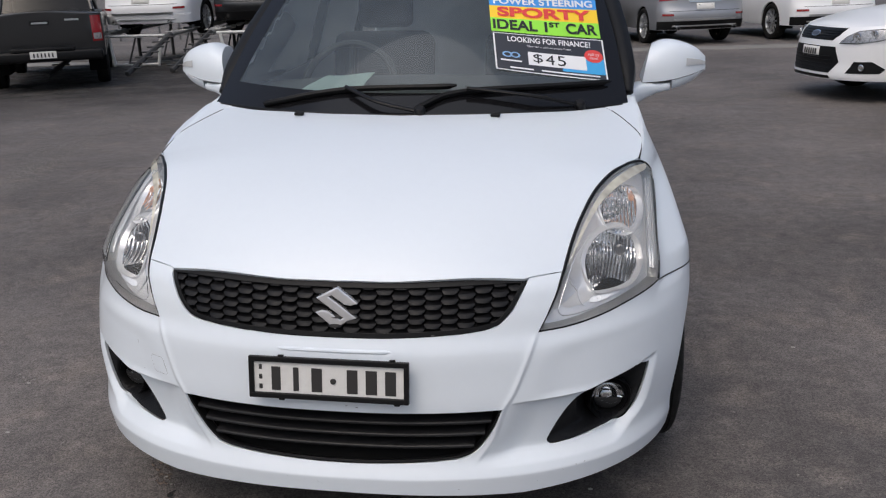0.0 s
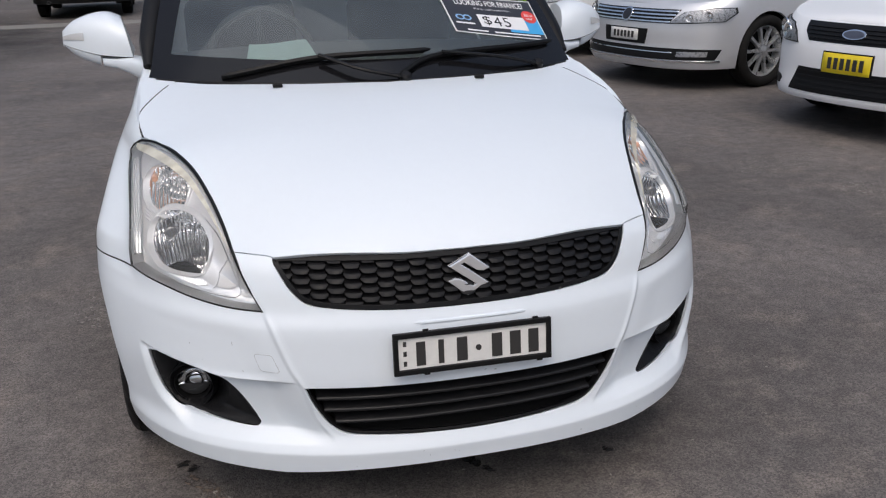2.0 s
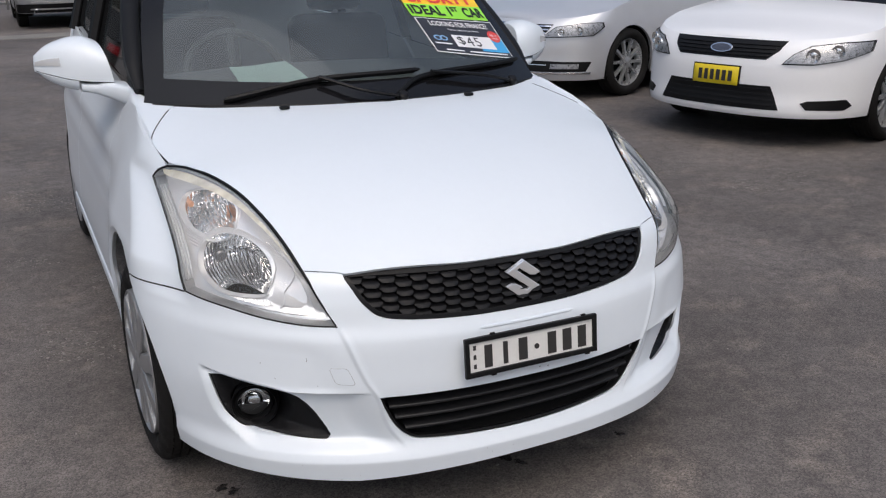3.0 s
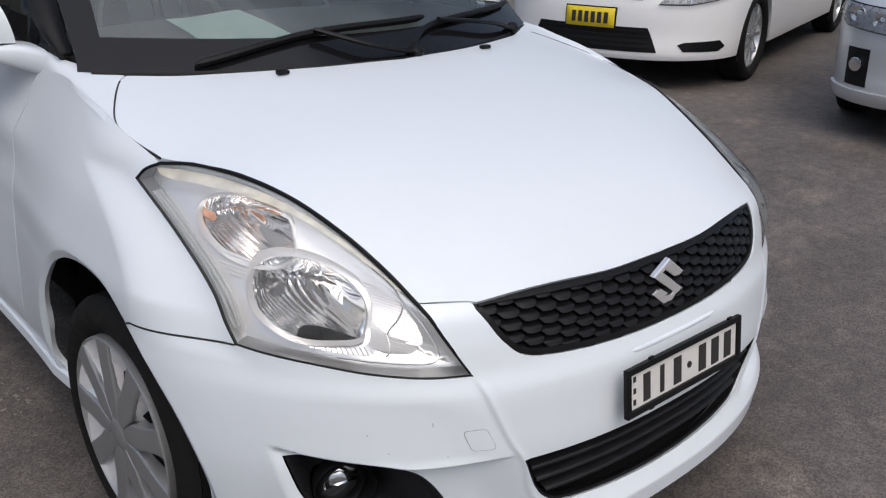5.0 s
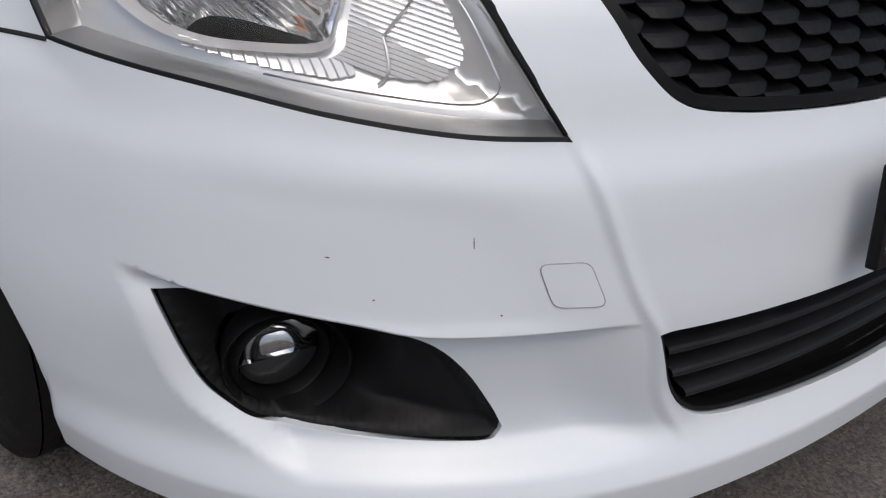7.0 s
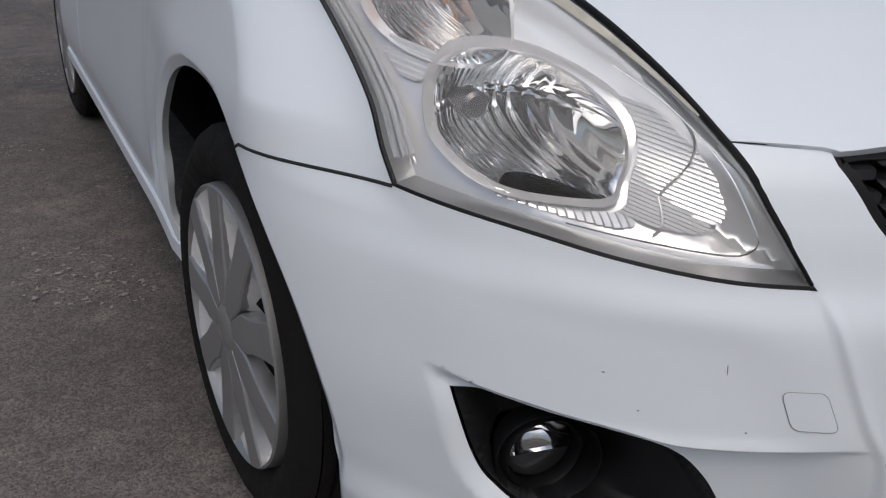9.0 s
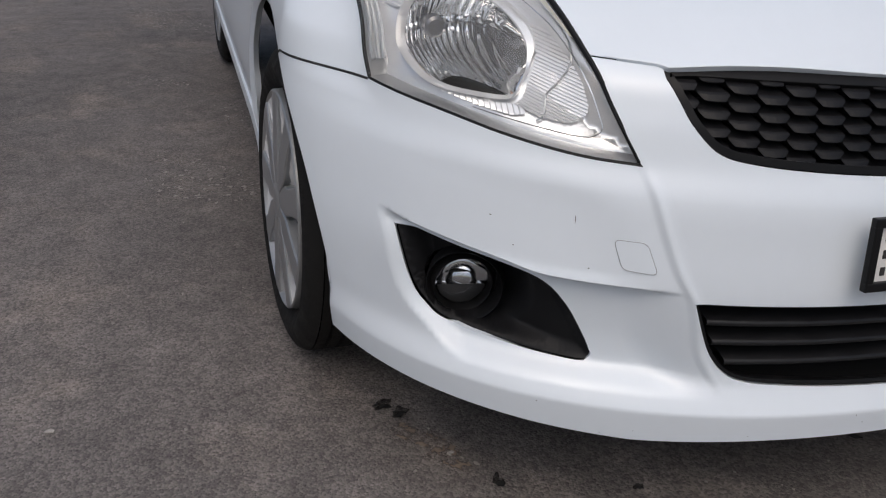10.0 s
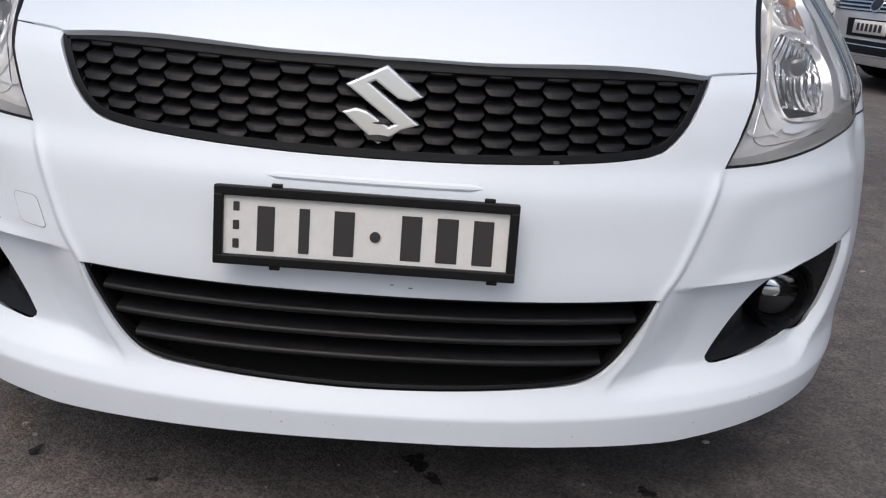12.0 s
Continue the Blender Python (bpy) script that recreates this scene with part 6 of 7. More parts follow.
SILVER = metallic("silver_paint", (0.66, 0.67, 0.69))
GREY_SILVER = metallic("grey_silver_paint", (0.34, 0.35, 0.37))
CHARCOAL = metallic("charcoal_paint", (0.014, 0.0145, 0.016), 0.35, 0.2)
WHITE_B = worn(material("white_car_paint", (0.86, 0.865, 0.87), 0.35, coat=0.5), 3.0, 0.015)
RED_LAMP = material("red_lamp_plastic", (0.26, 0.008, 0.012), 0.12, coat=1.0)
LAMP_GREY = worn(material("lamp_interior", (0.34, 0.345, 0.36), 0.3, 0.6), 40.0, 0.3)
YELLOW_PLATE = worn(material("yellow_plate", (0.78, 0.60, 0.02), 0.4), 30.0, 0.08)
PRIVACY = thin_pane("privacy_glass", (0.06, 0.065, 0.07))


class Hull:
    """The skin of a car: its plan from nose to tail as one chart of arc length and height."""

    def __init__(self, L, W, bf, br, nf, nr, nose, tail, tuck):
        self.L, self.W, self.nose, self.tail, self.tuck = L, W, nose, tail, tuck
        th = np.linspace(0, math.pi / 2, 80)
        fx, fy = W * np.sin(th) ** (2 / nf), bf * (1 - np.maximum(np.cos(th), 0) ** (2 / nf))
        sx, sy = np.full(40, W), np.linspace(bf, L - br, 42)[1:-1]
        rx, ry = W * np.maximum(np.cos(th), 0) ** (2 / nr), L - br + br * np.sin(th) ** (2 / nr)
        self.px, self.py = np.concatenate([fx, sx, rx]), np.concatenate([fy, sy, ry])
        self.q = np.concatenate([[0], np.cumsum(np.hypot(np.diff(self.px), np.diff(self.py)))])
        self.Q, self.bf, self.br = float(self.q[-1]), bf, br

    def at(self, q, z, off=0.0):
        s, p = (1, abs(q)) if q >= 0 else (-1, abs(q))
        if p > self.Q:
            s, p = -s, 2 * self.Q - p
        x, y = float(np.interp(p, self.q, self.px)), float(np.interp(p, self.q, self.py))
        e = 0.004
        dx = float(np.interp(p + e, self.q, self.px) - np.interp(p - e, self.q, self.px))
        dy = float(np.interp(p + e, self.q, self.py) - np.interp(p - e, self.q, self.py))
        h = math.hypot(dx, dy) or 1.0
        nx, ny = dy / h, -dx / h
        if p < e:
            nx, ny = 0, -1
        if p > self.Q - e:
            nx, ny = 0, 1
        x *= spl(z, *self.tuck)
        y += spl(z, *self.nose) * max(0.0, 1 - y / self.bf) - spl(z, *self.tail) * max(0.0, 1 - (self.L - y) / self.br)
        return Vector((s * (x + nx * off), y + ny * off, z))

    def qx(self, x):
        k = len(self.px) // 2
        return math.copysign(float(np.interp(abs(x), self.px[:k], self.q[:k])), x)

    def qr(self, x):
        k = len(self.px) // 2
        return 2 * self.Q - self.qr0(x) if x < 0 else self.qr0(x)

    def qr0(self, x):
        k = len(self.px) // 2
        return float(np.interp(-abs(x), -self.px[k:], self.q[k:]))

    def qy(self, y):
        return float(np.interp(y, self.py, self.q))


def panel(name, hull, pts, mat, parent, off=0.004, fold=0.008, rear=False, label="", gap=0.03, smooth=False):
    """A piece laid on the hull; its outline in (x, z) across the nose or the tail."""
    qf = hull.qr if rear else hull.qx
    lp = np.array([(qf(x), z) for x, z in pts])
    if smooth:
        lp = np.array([tuple(p) for p in rounded(lp, 0.03, 3)])
    dense = np.concatenate([np.linspace(lp[i], lp[(i + 1) % len(lp)], max(2, int(np.linalg.norm(lp[(i + 1) % len(lp)] - lp[i]) / 0.03)), endpoint=False) for i in range(len(lp))])
    return put(name, trim(name, dense, [], lambda u, v: hull.at(u, v, off), mat, gap, fold), parent, label)


def alloy(parent, m, R, r, spokes, half=0.105, mat=None):
    """An alloy wheel, axis along local z, the outside up."""
    mat = mat or ALLOY
    w = empty("wheel", None, "silver alloy wheel on a black tyre")
    w.parent, w.matrix_local = parent, m
    part("tyre", tyre_mesh(R, r, half), RUBBER, w, smooth=True, sharp=45)
    bm = bmesh.new()
    lathe(bm, [(r - 0.03, 0.0), (r - 0.012, 0.05), (r - 0.006, 0.072), (r + 0.004, 0.074), (r + 0.006, 0.06)], None, 48)
    lathe(bm, [(0.0, 0.078), (0.03, 0.076), (0.06, 0.062), (0.07, 0.03)], None, 24)
    part("rim", bm, mat, w, smooth=True)
    bm = bmesh.new()
    lathe(bm, [(0.0, 0.0), (r - 0.02, 0.0)], None, 32)
    part("drum", bm, DARK, w)
    for k in range(spokes):
        bm = bmesh.new()
        rot = Matrix.Rotation(k * math.tau / spokes, 4, "Z")
        rows = []
        for q, a, h in ((0.045, 0.020, 0.070), (0.12, 0.013, 0.066), (r - 0.008, 0.017, 0.068)):
            rows.append([bm.verts.new(rot @ Vector((q, y, z))) for y, z in ((-a, 0.035), (-a * 0.8, h), (a * 0.8, h), (a, 0.035))])
        for A, C in zip(rows, rows[1:]):
            for j in range(3):
                bm.faces.new((A[j], C[j], C[j + 1], A[j + 1]))
        bmesh.ops.recalc_face_normals(bm, faces=bm.faces)
        part("spoke", bm, mat, w)
    return w


def vehicle(name, label, m, hull, mat, zb, top, cabin, wheels, spokes, group="", R=0.325, glass=None):
    """Hull, lid, cabin and wheels. top: shoulder heights over y. cabin: y of cowl, roof front, roof rear, tail glass, roof height, widths below and above."""
    v = empty(name, None, label, "car", group)
    L = hull.L
    arches = []
    for y in wheels:
        arches.append([(y + (R + 0.035) * math.cos(radians(a)), R + (R + 0.035) * math.sin(radians(a))) for a in range(180, -1, -12)])
    for s in (1, -1):
        lo = [(0.0, zb)]
        for arc in arches:
            lo += [(hull.qy(arc[0][0]), zb)] + [(hull.qy(y), max(z, zb)) for y, z in arc] + [(hull.qy(arc[-1][0]), zb)]
        lo += [(hull.Q, zb)]
        hi = [(q, spl(float(np.interp(q, hull.q, hull.py)), *top)) for q in np.linspace(hull.Q, 0, 90)]
        pts = np.array(lo + hi)
        dense = np.concatenate([np.linspace(pts[i], pts[(i + 1) % len(pts)], max(1, int(np.linalg.norm(pts[(i + 1) % len(pts)] - pts[i]) / 0.07)), endpoint=False) for i in range(len(pts))])
        keep = np.concatenate([[True], np.linalg.norm(np.diff(dense, axis=0), axis=1) > 1e-5])
        lp = dense[keep]
        if s < 0:
            lp = lp[::-1] * (-1, 1)
        put("body_side", trim("body_side", lp, [], hull.at, mat, 0.049, 0.03), v)
        for y in wheels:
            bm = bmesh.new()
            ring = []
            for a in range(-20, 201, 11):
                ring.append([bm.verts.new((s * x, y + (R + 0.05) * math.cos(radians(a)), R + (R + 0.05) * math.sin(radians(a)))) for x in (hull.W - 0.03, hull.W - 0.30)])
            for A, C in zip(ring, ring[1:]):
                bm.faces.new((A[0], A[1], C[1], C[0]))
            bm.faces.new([c[1] for c in ring])
            part("arch_liner", bm, DARK, v)
            alloy(v, pose(s * (hull.W - 0.105), y, R, 0, 90 * s, 0) @ pose(0, 0, 0, 0, 0, 17 * y), R, R * 0.70, spokes)
    # lid: bonnet, shoulders and boot in one crowned sheet
    verts, faces, cols = [], [], 14
    qs = np.linspace(0.02, hull.Q - 0.02, 70)
    for q in qs:
        a = hull.at(q, spl(float(np.interp(q, hull.q, hull.py)), *top))
        for k in range(cols + 1):
            t = 2 * k / cols - 1
            verts.append((a.x * t, a.y, a.z + 0.05 * (1 - t * t) * min(1, a.x / 0.5) - 0.001))
    for i in range(len(qs) - 1):
        for k in range(cols):
            at = i * (cols + 1) + k
            faces.append((at, at + 1, at + cols + 2, at + cols + 1))
    put("bonnet", mesh_of("bonnet", verts, faces, mat), v)
    # cabin
    y0, y1, y2, y3, zr, wl, wu = cabin
    zl = [spl(y, *top) for y in (y0, y3)]
    base = [(-wl * 0.92, y0, zl[0] + 0.02), (wl * 0.92, y0, zl[0] + 0.02), (wl * 0.9, y3, zl[1] + 0.02), (-wl * 0.9, y3, zl[1] + 0.02)]
    head = [(-wu * 0.94, y1, zr - 0.05), (wu * 0.94, y1, zr - 0.05), (wu * 0.92, y2, zr - 0.06), (-wu * 0.92, y2, zr - 0.06)]
    names = ("windscreen", "side_window", "rear_window", "side_window")
    for k in range(4):
        j = (k + 1) % 4
        bm = bmesh.new()
        g = 10
        A = [Vector(base[k]).lerp(Vector(base[j]), t / g) for t in range(g + 1)]
        B = [Vector(head[k]).lerp(Vector(head[j]), t / g) for t in range(g + 1)]
        bow = Vector((0, -0.10, 0)) if k == 0 else Vector((0, 0.06, 0)) if k == 2 else Vector()
        rows = []
        for r in range(5):
            rows.append([bm.verts.new(A[t].lerp(B[t], r / 4) + bow * (4 * t / g * (1 - t / g))) for t in range(g + 1)])
        for P, Q in zip(rows, rows[1:]):
            for t in range(g):
                bm.faces.new((P[t], P[t + 1], Q[t + 1], Q[t]))
        part(names[k], bm, glass or PRIVACY, v, smooth=True)
        bm = bmesh.new()
        tube(bm, [Vector(base[k]), Vector(base[k]).lerp(Vector(head[k]), 0.5) + Vector((0, 0, 0.01)), Vector(head[k])], 0.04, 8)
        part("pillar", bm, mat, v, smooth=True)
    verts, faces = [], []
    for i in range(13):
        y = y1 - 0.02 + (y2 - y1 + 0.04) * i / 12
        for k in range(13):
            t = 2 * k / 12 - 1
            verts.append((wu * 0.97 * t, y, zr - 0.06 * t * t - 0.03 * ((2 * i / 12 - 1) ** 2)))
    for i in range(12):
        for k in range(12):
            at = i * 13 + k
            faces.append((at, at + 1, at + 14, at + 13))
    put("roof", mesh_of("roof", verts, faces, mat), v)
    bm = bmesh.new()
    box(bm, (hull.W * 1.5, L * 0.86, 0.2), pose(0, L / 2, zb + 0.10), 0.03)
    box(bm, (hull.W * 1.3, y3 - y0, 0.4), pose(0, (y0 + y3) / 2, zb + 0.35), 0.03)
    part("underbody", bm, DARK, v)
    v.matrix_world = m
    return v


def plate_on(v, hull, x, z, w, h, rear=False, mat=None, bars=6, off=0.012):
    """A number plate with plain bars."""
    pl = panel("number_plate", hull, [(x - w / 2, z - h / 2), (x + w / 2, z - h / 2), (x + w / 2, z + h / 2), (x - w / 2, z + h / 2)][::(1 if not rear else -1)], mat or PLATE_WHITE, v, off, 0.006, rear, gap=0.2)
    for k in range(bars):
        cx = x - w * 0.40 + w * 0.8 * (k + 0.5) / bars
        b = w * 0.8 / bars * 0.32
        panel("character_bar", hull, [(cx - b, z - h * 0.30), (cx + b, z - h * 0.30), (cx + b, z + h * 0.28), (cx - b, z + h * 0.28)][::(1 if not rear else -1)], PLATE_INK, pl, off + 0.003, 0.0, rear, gap=0.2)
    return pl


def both(pts):
    return pts, [(-x, z) for x, z in pts][::-1]


def car_lamp(v, hull, pts, off=0.004, eyes=()):
    """A pair of headlamps: dark rim, grey inside, round reflectors, clear lens."""
    for s, p in zip((1, -1), both(pts)):
        la = panel("headlamp", hull, p, BLACK_TRIM, v, off, 0.01, label="clear headlamp with round reflectors")
        c = np.mean(np.array(p), 0)
        q = [(c[0] + (x - c[0]) * 0.955, c[1] + (z - c[1]) * 0.90) for x, z in p]
        panel("inside", hull, q, LAMP_GREY, la, off + 0.003, 0)
        for x, z, r in eyes:
            base = hull.at(hull.qx(s * x), z, off + 0.004)
            bm = bmesh.new()
            lathe(bm, [(r, 0.0), (r * 0.97, 0.012), (r * 0.86, 0.010), (r * 0.5, 0.002), (0.0, 0.012)], Matrix.Translation(base) @ pose(0, 0, 0, 90, 0, s * 22), 24)
            part("reflector", bm, CHROME, la, smooth=True)
        panel("lens", hull, q, LENS, la, off + 0.020, 0)


TUCK = ((0.15, 0.25, 0.45, 0.70, 0.90, 1.1), (0.95, 0.985, 1.0, 1.0, 0.965, 0.90))

# row along the side: silver wagon, two white sedans, silver sedan
NOSE = ((0.18, 0.26, 0.40, 0.55, 0.66, 0.76, 0.85), (0.05, 0.0, 0.02, 0.03, 0.06, 0.14, 0.30))
TAIL = ((0.2, 0.5, 0.9, 1.1), (0.08, 0.0, 0.04, 0.1))
ROW = -75.6


def white_sedan(m, sporty):
    h = Hull(4.95, 0.925, 0.80, 0.55, 2.5, 3.0, NOSE, TAIL, TUCK)
    v = vehicle("sedan", "white sedan with a black sports grille and dark plate" if sporty else "white sedan with a yellow number plate and black grille", m, h, WHITE_B, 0.235,
                ((0.0, 0.5, 1.2, 2.2, 3.8, 4.95), (0.765, 0.83, 0.93, 0.97, 1.0, 1.0)), (1.35, 2.15, 3.35, 4.15, 1.45, 0.80, 0.62), (0.97, 3.81), 10, "cars in a row", 0.33)
    car_lamp(v, h, [(0.47, 0.612), (0.66, 0.612), (0.80, 0.640), (0.900, 0.700), (0.905, 0.772), (0.78, 0.765), (0.62, 0.742), (0.53, 0.685)], eyes=((0.645, 0.676, 0.050), (0.765, 0.705, 0.046)))
    g = panel("grille", h, [(-0.36, 0.64), (0.36, 0.64), (0.43, 0.70), (0.46, 0.765), (-0.46, 0.765), (-0.43, 0.70)], BLACK_TRIM, v, 0.004, 0.01, label="black grille with thin bars")
    for z in (0.665, 0.69, 0.715, 0.74):
        w = 0.345 + 0.8 * (z - 0.64)
        panel("bar", h, [(-w, z - 0.004), (w, z - 0.004), (w, z + 0.005), (-w, z + 0.005)], GRAIN_BLACK, g, 0.014, 0.012)
    panel("grille_rim", h, [(-0.46, 0.768), (0.46, 0.768), (0.46, 0.776), (-0.46, 0.776)], WHITE_B, g, 0.010, 0.012)
    panel("badge", h, [(0.09 * math.cos(k * math.tau / 24), 0.705 + 0.032 * math.sin(k * math.tau / 24)) for k in range(24)], CHROME, g, 0.022, 0.014, label="oval chrome badge")
    panel("badge_field", h, [(0.078 * math.cos(k * math.tau / 24), 0.705 + 0.024 * math.sin(k * math.tau / 24)) for k in range(24)], material("badge_grey", (0.10, 0.11, 0.14), 0.3, 0.5), g, 0.025, 0)
    if sporty:
        lo = panel("lower_intake", h, [(-0.40, 0.305), (0.40, 0.305), (0.50, 0.42), (0.43, 0.575), (-0.43, 0.575), (-0.50, 0.42)], BLACK_TRIM, v, 0.004, 0.012, label="large black lower intake")
        for z in (0.35, 0.39, 0.43, 0.47):
            panel("bar", h, [(-0.42, z - 0.006), (0.42, z - 0.006), (0.42, z + 0.006), (-0.42, z + 0.006)], GRAIN_BLACK, lo, 0.014, 0.012)
        plate_on(v, h, 0, 0.515, 0.372, 0.105)
        for p in both([(0.60, 0.31), (0.84, 0.315), (0.86, 0.36), (0.79, 0.435), (0.66, 0.43)]):
            f = panel("fog_pocket", h, p, BLACK_TRIM, v, 0.004, 0.012, label="black fog lamp pocket")
        panel("splitter", h, [(-0.42, 0.245), (0.42, 0.245), (0.40, 0.275), (-0.40, 0.275)], BLACK_TRIM, v, 0.006, 0.012)
        for s in (1, -1):
            bm = bmesh.new()
            lathe(bm, [(0.035, 0.0), (0.035, 0.015), (0.028, 0.018), (0.0, 0.012)], Matrix.Translation(h.at(h.qx(s * 0.73), 0.375, 0.006)) @ pose(0, 0, 0, 90, 0, s * 25), 20)
            part("fog_lamp", bm, CHROME, v, smooth=True)
    else:
        lo = panel("lower_intake", h, [(-0.50, 0.29), (0.50, 0.29), (0.42, 0.455), (-0.42, 0.455)], BLACK_TRIM, v, 0.004, 0.012, label="black lower intake with bars")
        for z in (0.325, 0.36, 0.395, 0.43):
            w = 0.475 - 0.48 * (z - 0.29)
            panel("bar", h, [(-w, z - 0.006), (w, z - 0.006), (w, z + 0.006), (-w, z + 0.006)], GRAIN_BLACK, lo, 0.010, 0.012)
        panel("plate_frame", h, [(-0.195, 0.435), (0.195, 0.435), (0.195, 0.585), (-0.195, 0.585)], BLACK_TRIM, v, 0.012, 0.012)
        plate_on(v, h, 0, 0.510, 0.372, 0.132, mat=YELLOW_PLATE, off=0.017)
        for p in both([(0.62, 0.345), (0.66, 0.30), (0.84, 0.295), (0.865, 0.325), (0.84, 0.37), (0.66, 0.362)]):
            panel("fog_pocket", h, p, BLACK_TRIM, v, 0.004, 0.012, label="black fog lamp pocket")
    return v


def silver_wagon(m):
    h = Hull(4.77, 0.91, 0.75, 0.50, 2.6, 3.2, NOSE, TAIL, TUCK)
    v = vehicle("station_wagon", "silver station wagon with a chrome-barred grille", m, h, SILVER, 0.20, ((0.0, 0.5, 1.2, 2.2, 3.8, 4.77), (0.755, 0.83, 0.94, 0.98, 1.0, 1.0)),
                (1.30, 2.05, 3.9, 4.5, 1.50, 0.80, 0.62), (0.93, 3.64), 10, "cars in a row", 0.325)
    car_lamp(v, h, [(0.50, 0.60), (0.86, 0.615), (0.893, 0.69), (0.888, 0.735), (0.80, 0.735), (0.60, 0.70)], eyes=((0.66, 0.652, 0.035), (0.78, 0.665, 0.042)))
    g = panel("grille", h, [(-0.50, 0.60), (0.50, 0.60), (0.57, 0.72), (-0.57, 0.72)], BLACK_TRIM, v, 0.003, 0.01, label="grille with four chrome bars")
    for z in (0.615, 0.645, 0.675, 0.705):
        w = 0.50 + (z - 0.6) * 0.55
        panel("bar", h, [(-w, z - 0.006), (w, z - 0.006), (w, z + 0.006), (-w, z + 0.006)], CHROME, g, 0.012, 0.01)
    panel("badge", h, [(0.062 * math.cos(k * math.tau / 24), 0.665 + 0.062 * math.sin(k * math.tau / 24)) for k in range(24)], CHROME, g, 0.020, 0.012, label="round chrome badge")
    panel("badge_field", h, [(0.050 * math.cos(k * math.tau / 24), 0.665 + 0.050 * math.sin(k * math.tau / 24)) for k in range(24)], material("badge_black", (0.02, 0.02, 0.025), 0.3), g, 0.023, 0)
    panel("plate_holder", h, [(-0.27, 0.41), (0.27, 0.41), (0.29, 0.545), (-0.29, 0.545)], BLACK_TRIM, v, 0.008, 0.012)
    plate_on(v, h, 0, 0.485, 0.37, 0.10, off=0.016)
    lo = panel("lower_intake", h, [(-0.84, 0.285), (0.84, 0.285), (0.86, 0.375), (0.56, 0.385), (-0.56, 0.385), (-0.86, 0.375)], BLACK_TRIM, v, 0.004, 0.012, label="wide black lower intake")
    for p in both([(0.60, 0.315), (0.80, 0.315), (0.80, 0.358), (0.60, 0.358)]):
        panel("fog_lamp", h, p, LAMP_GREY, lo, 0.010, 0.006)
    panel("chrome_strip", h, [(-0.86, 0.262), (0.86, 0.262), (0.86, 0.278), (-0.86, 0.278)], CHROME, v, 0.010, 0.01)
    panel("chrome_strip", h, [(-0.56, 0.345), (0.56, 0.345), (0.56, 0.352), (-0.56, 0.352)], CHROME, lo, 0.008, 0.006)
    return v


def silver_sedan(m):
    h = Hull(4.90, 0.945, 0.70, 0.55, 3.0, 3.0, NOSE, TAIL, TUCK)
    v = vehicle("sedan", "silver sedan with squared lamps and slotted bumper", m, h, SILVER, 0.20, ((0.0, 0.5, 1.2, 2.2, 3.8, 4.9), (0.79, 0.86, 0.96, 1.0, 1.03, 1.03)),
                (1.35, 2.1, 3.3, 4.1, 1.47, 0.82, 0.64), (0.92, 3.83), 10, "cars in a row", 0.33)
    car_lamp(v, h, [(0.50, 0.60), (0.86, 0.63), (0.925, 0.68), (0.91, 0.765), (0.60, 0.745)], eyes=((0.66, 0.68, 0.045), (0.80, 0.70, 0.045)))
    panel("grille", h, [(-0.42, 0.60), (0.42, 0.60), (0.46, 0.73), (-0.46, 0.73)], BLACK_TRIM, v, 0.004, 0.01)
    panel("lower_intake", h, [(-0.52, 0.30), (0.52, 0.30), (0.48, 0.46), (-0.48, 0.46)], BLACK_TRIM, v, 0.004, 0.012)
    for p in both([(0.69, 0.31), (0.82, 0.31), (0.82, 0.52), (0.69, 0.52)]):
        panel("fog_pocket", h, p, BLACK_TRIM, v, 0.004, 0.012, label="upright black fog lamp slot")
    for s in (1, -1):
        bm = bmesh.new()
        lathe(bm, [(0.04, 0.0), (0.04, 0.015), (0.03, 0.018), (0.0, 0.012)], Matrix.Translation(h.at(h.qx(s * 0.755), 0.43, 0.006)) @ pose(0, 0, 0, 90, 0, s * 25), 20)
        part("fog_lamp", bm, CHROME, v, smooth=True)
    panel("lip", h, [(-0.93, 0.21), (0.93, 0.21), (0.93, 0.285), (-0.93, 0.285)], SILVER, v, 0.018, 0.02)
    return v


white_sedan(YARD @ pose(3.68, 3.34, 0, 0, 0, ROW), False)
silver_wagon(YARD @ pose(3.36, 6.02, 0, 0, 0, ROW))
white_sedan(YARD @ pose(3.05, 8.75, 0, 0, 0, ROW - 2), True)
silver_sedan(YARD @ pose(3.83, 0.66, 0, 0, 0, ROW))

# cars with their tails to the yard
SUV_TAIL = ((0.3, 0.5, 0.62, 0.75, 1.0, 1.15), (0.06, 0.0, 0.0, 0.05, 0.08, 0.12))


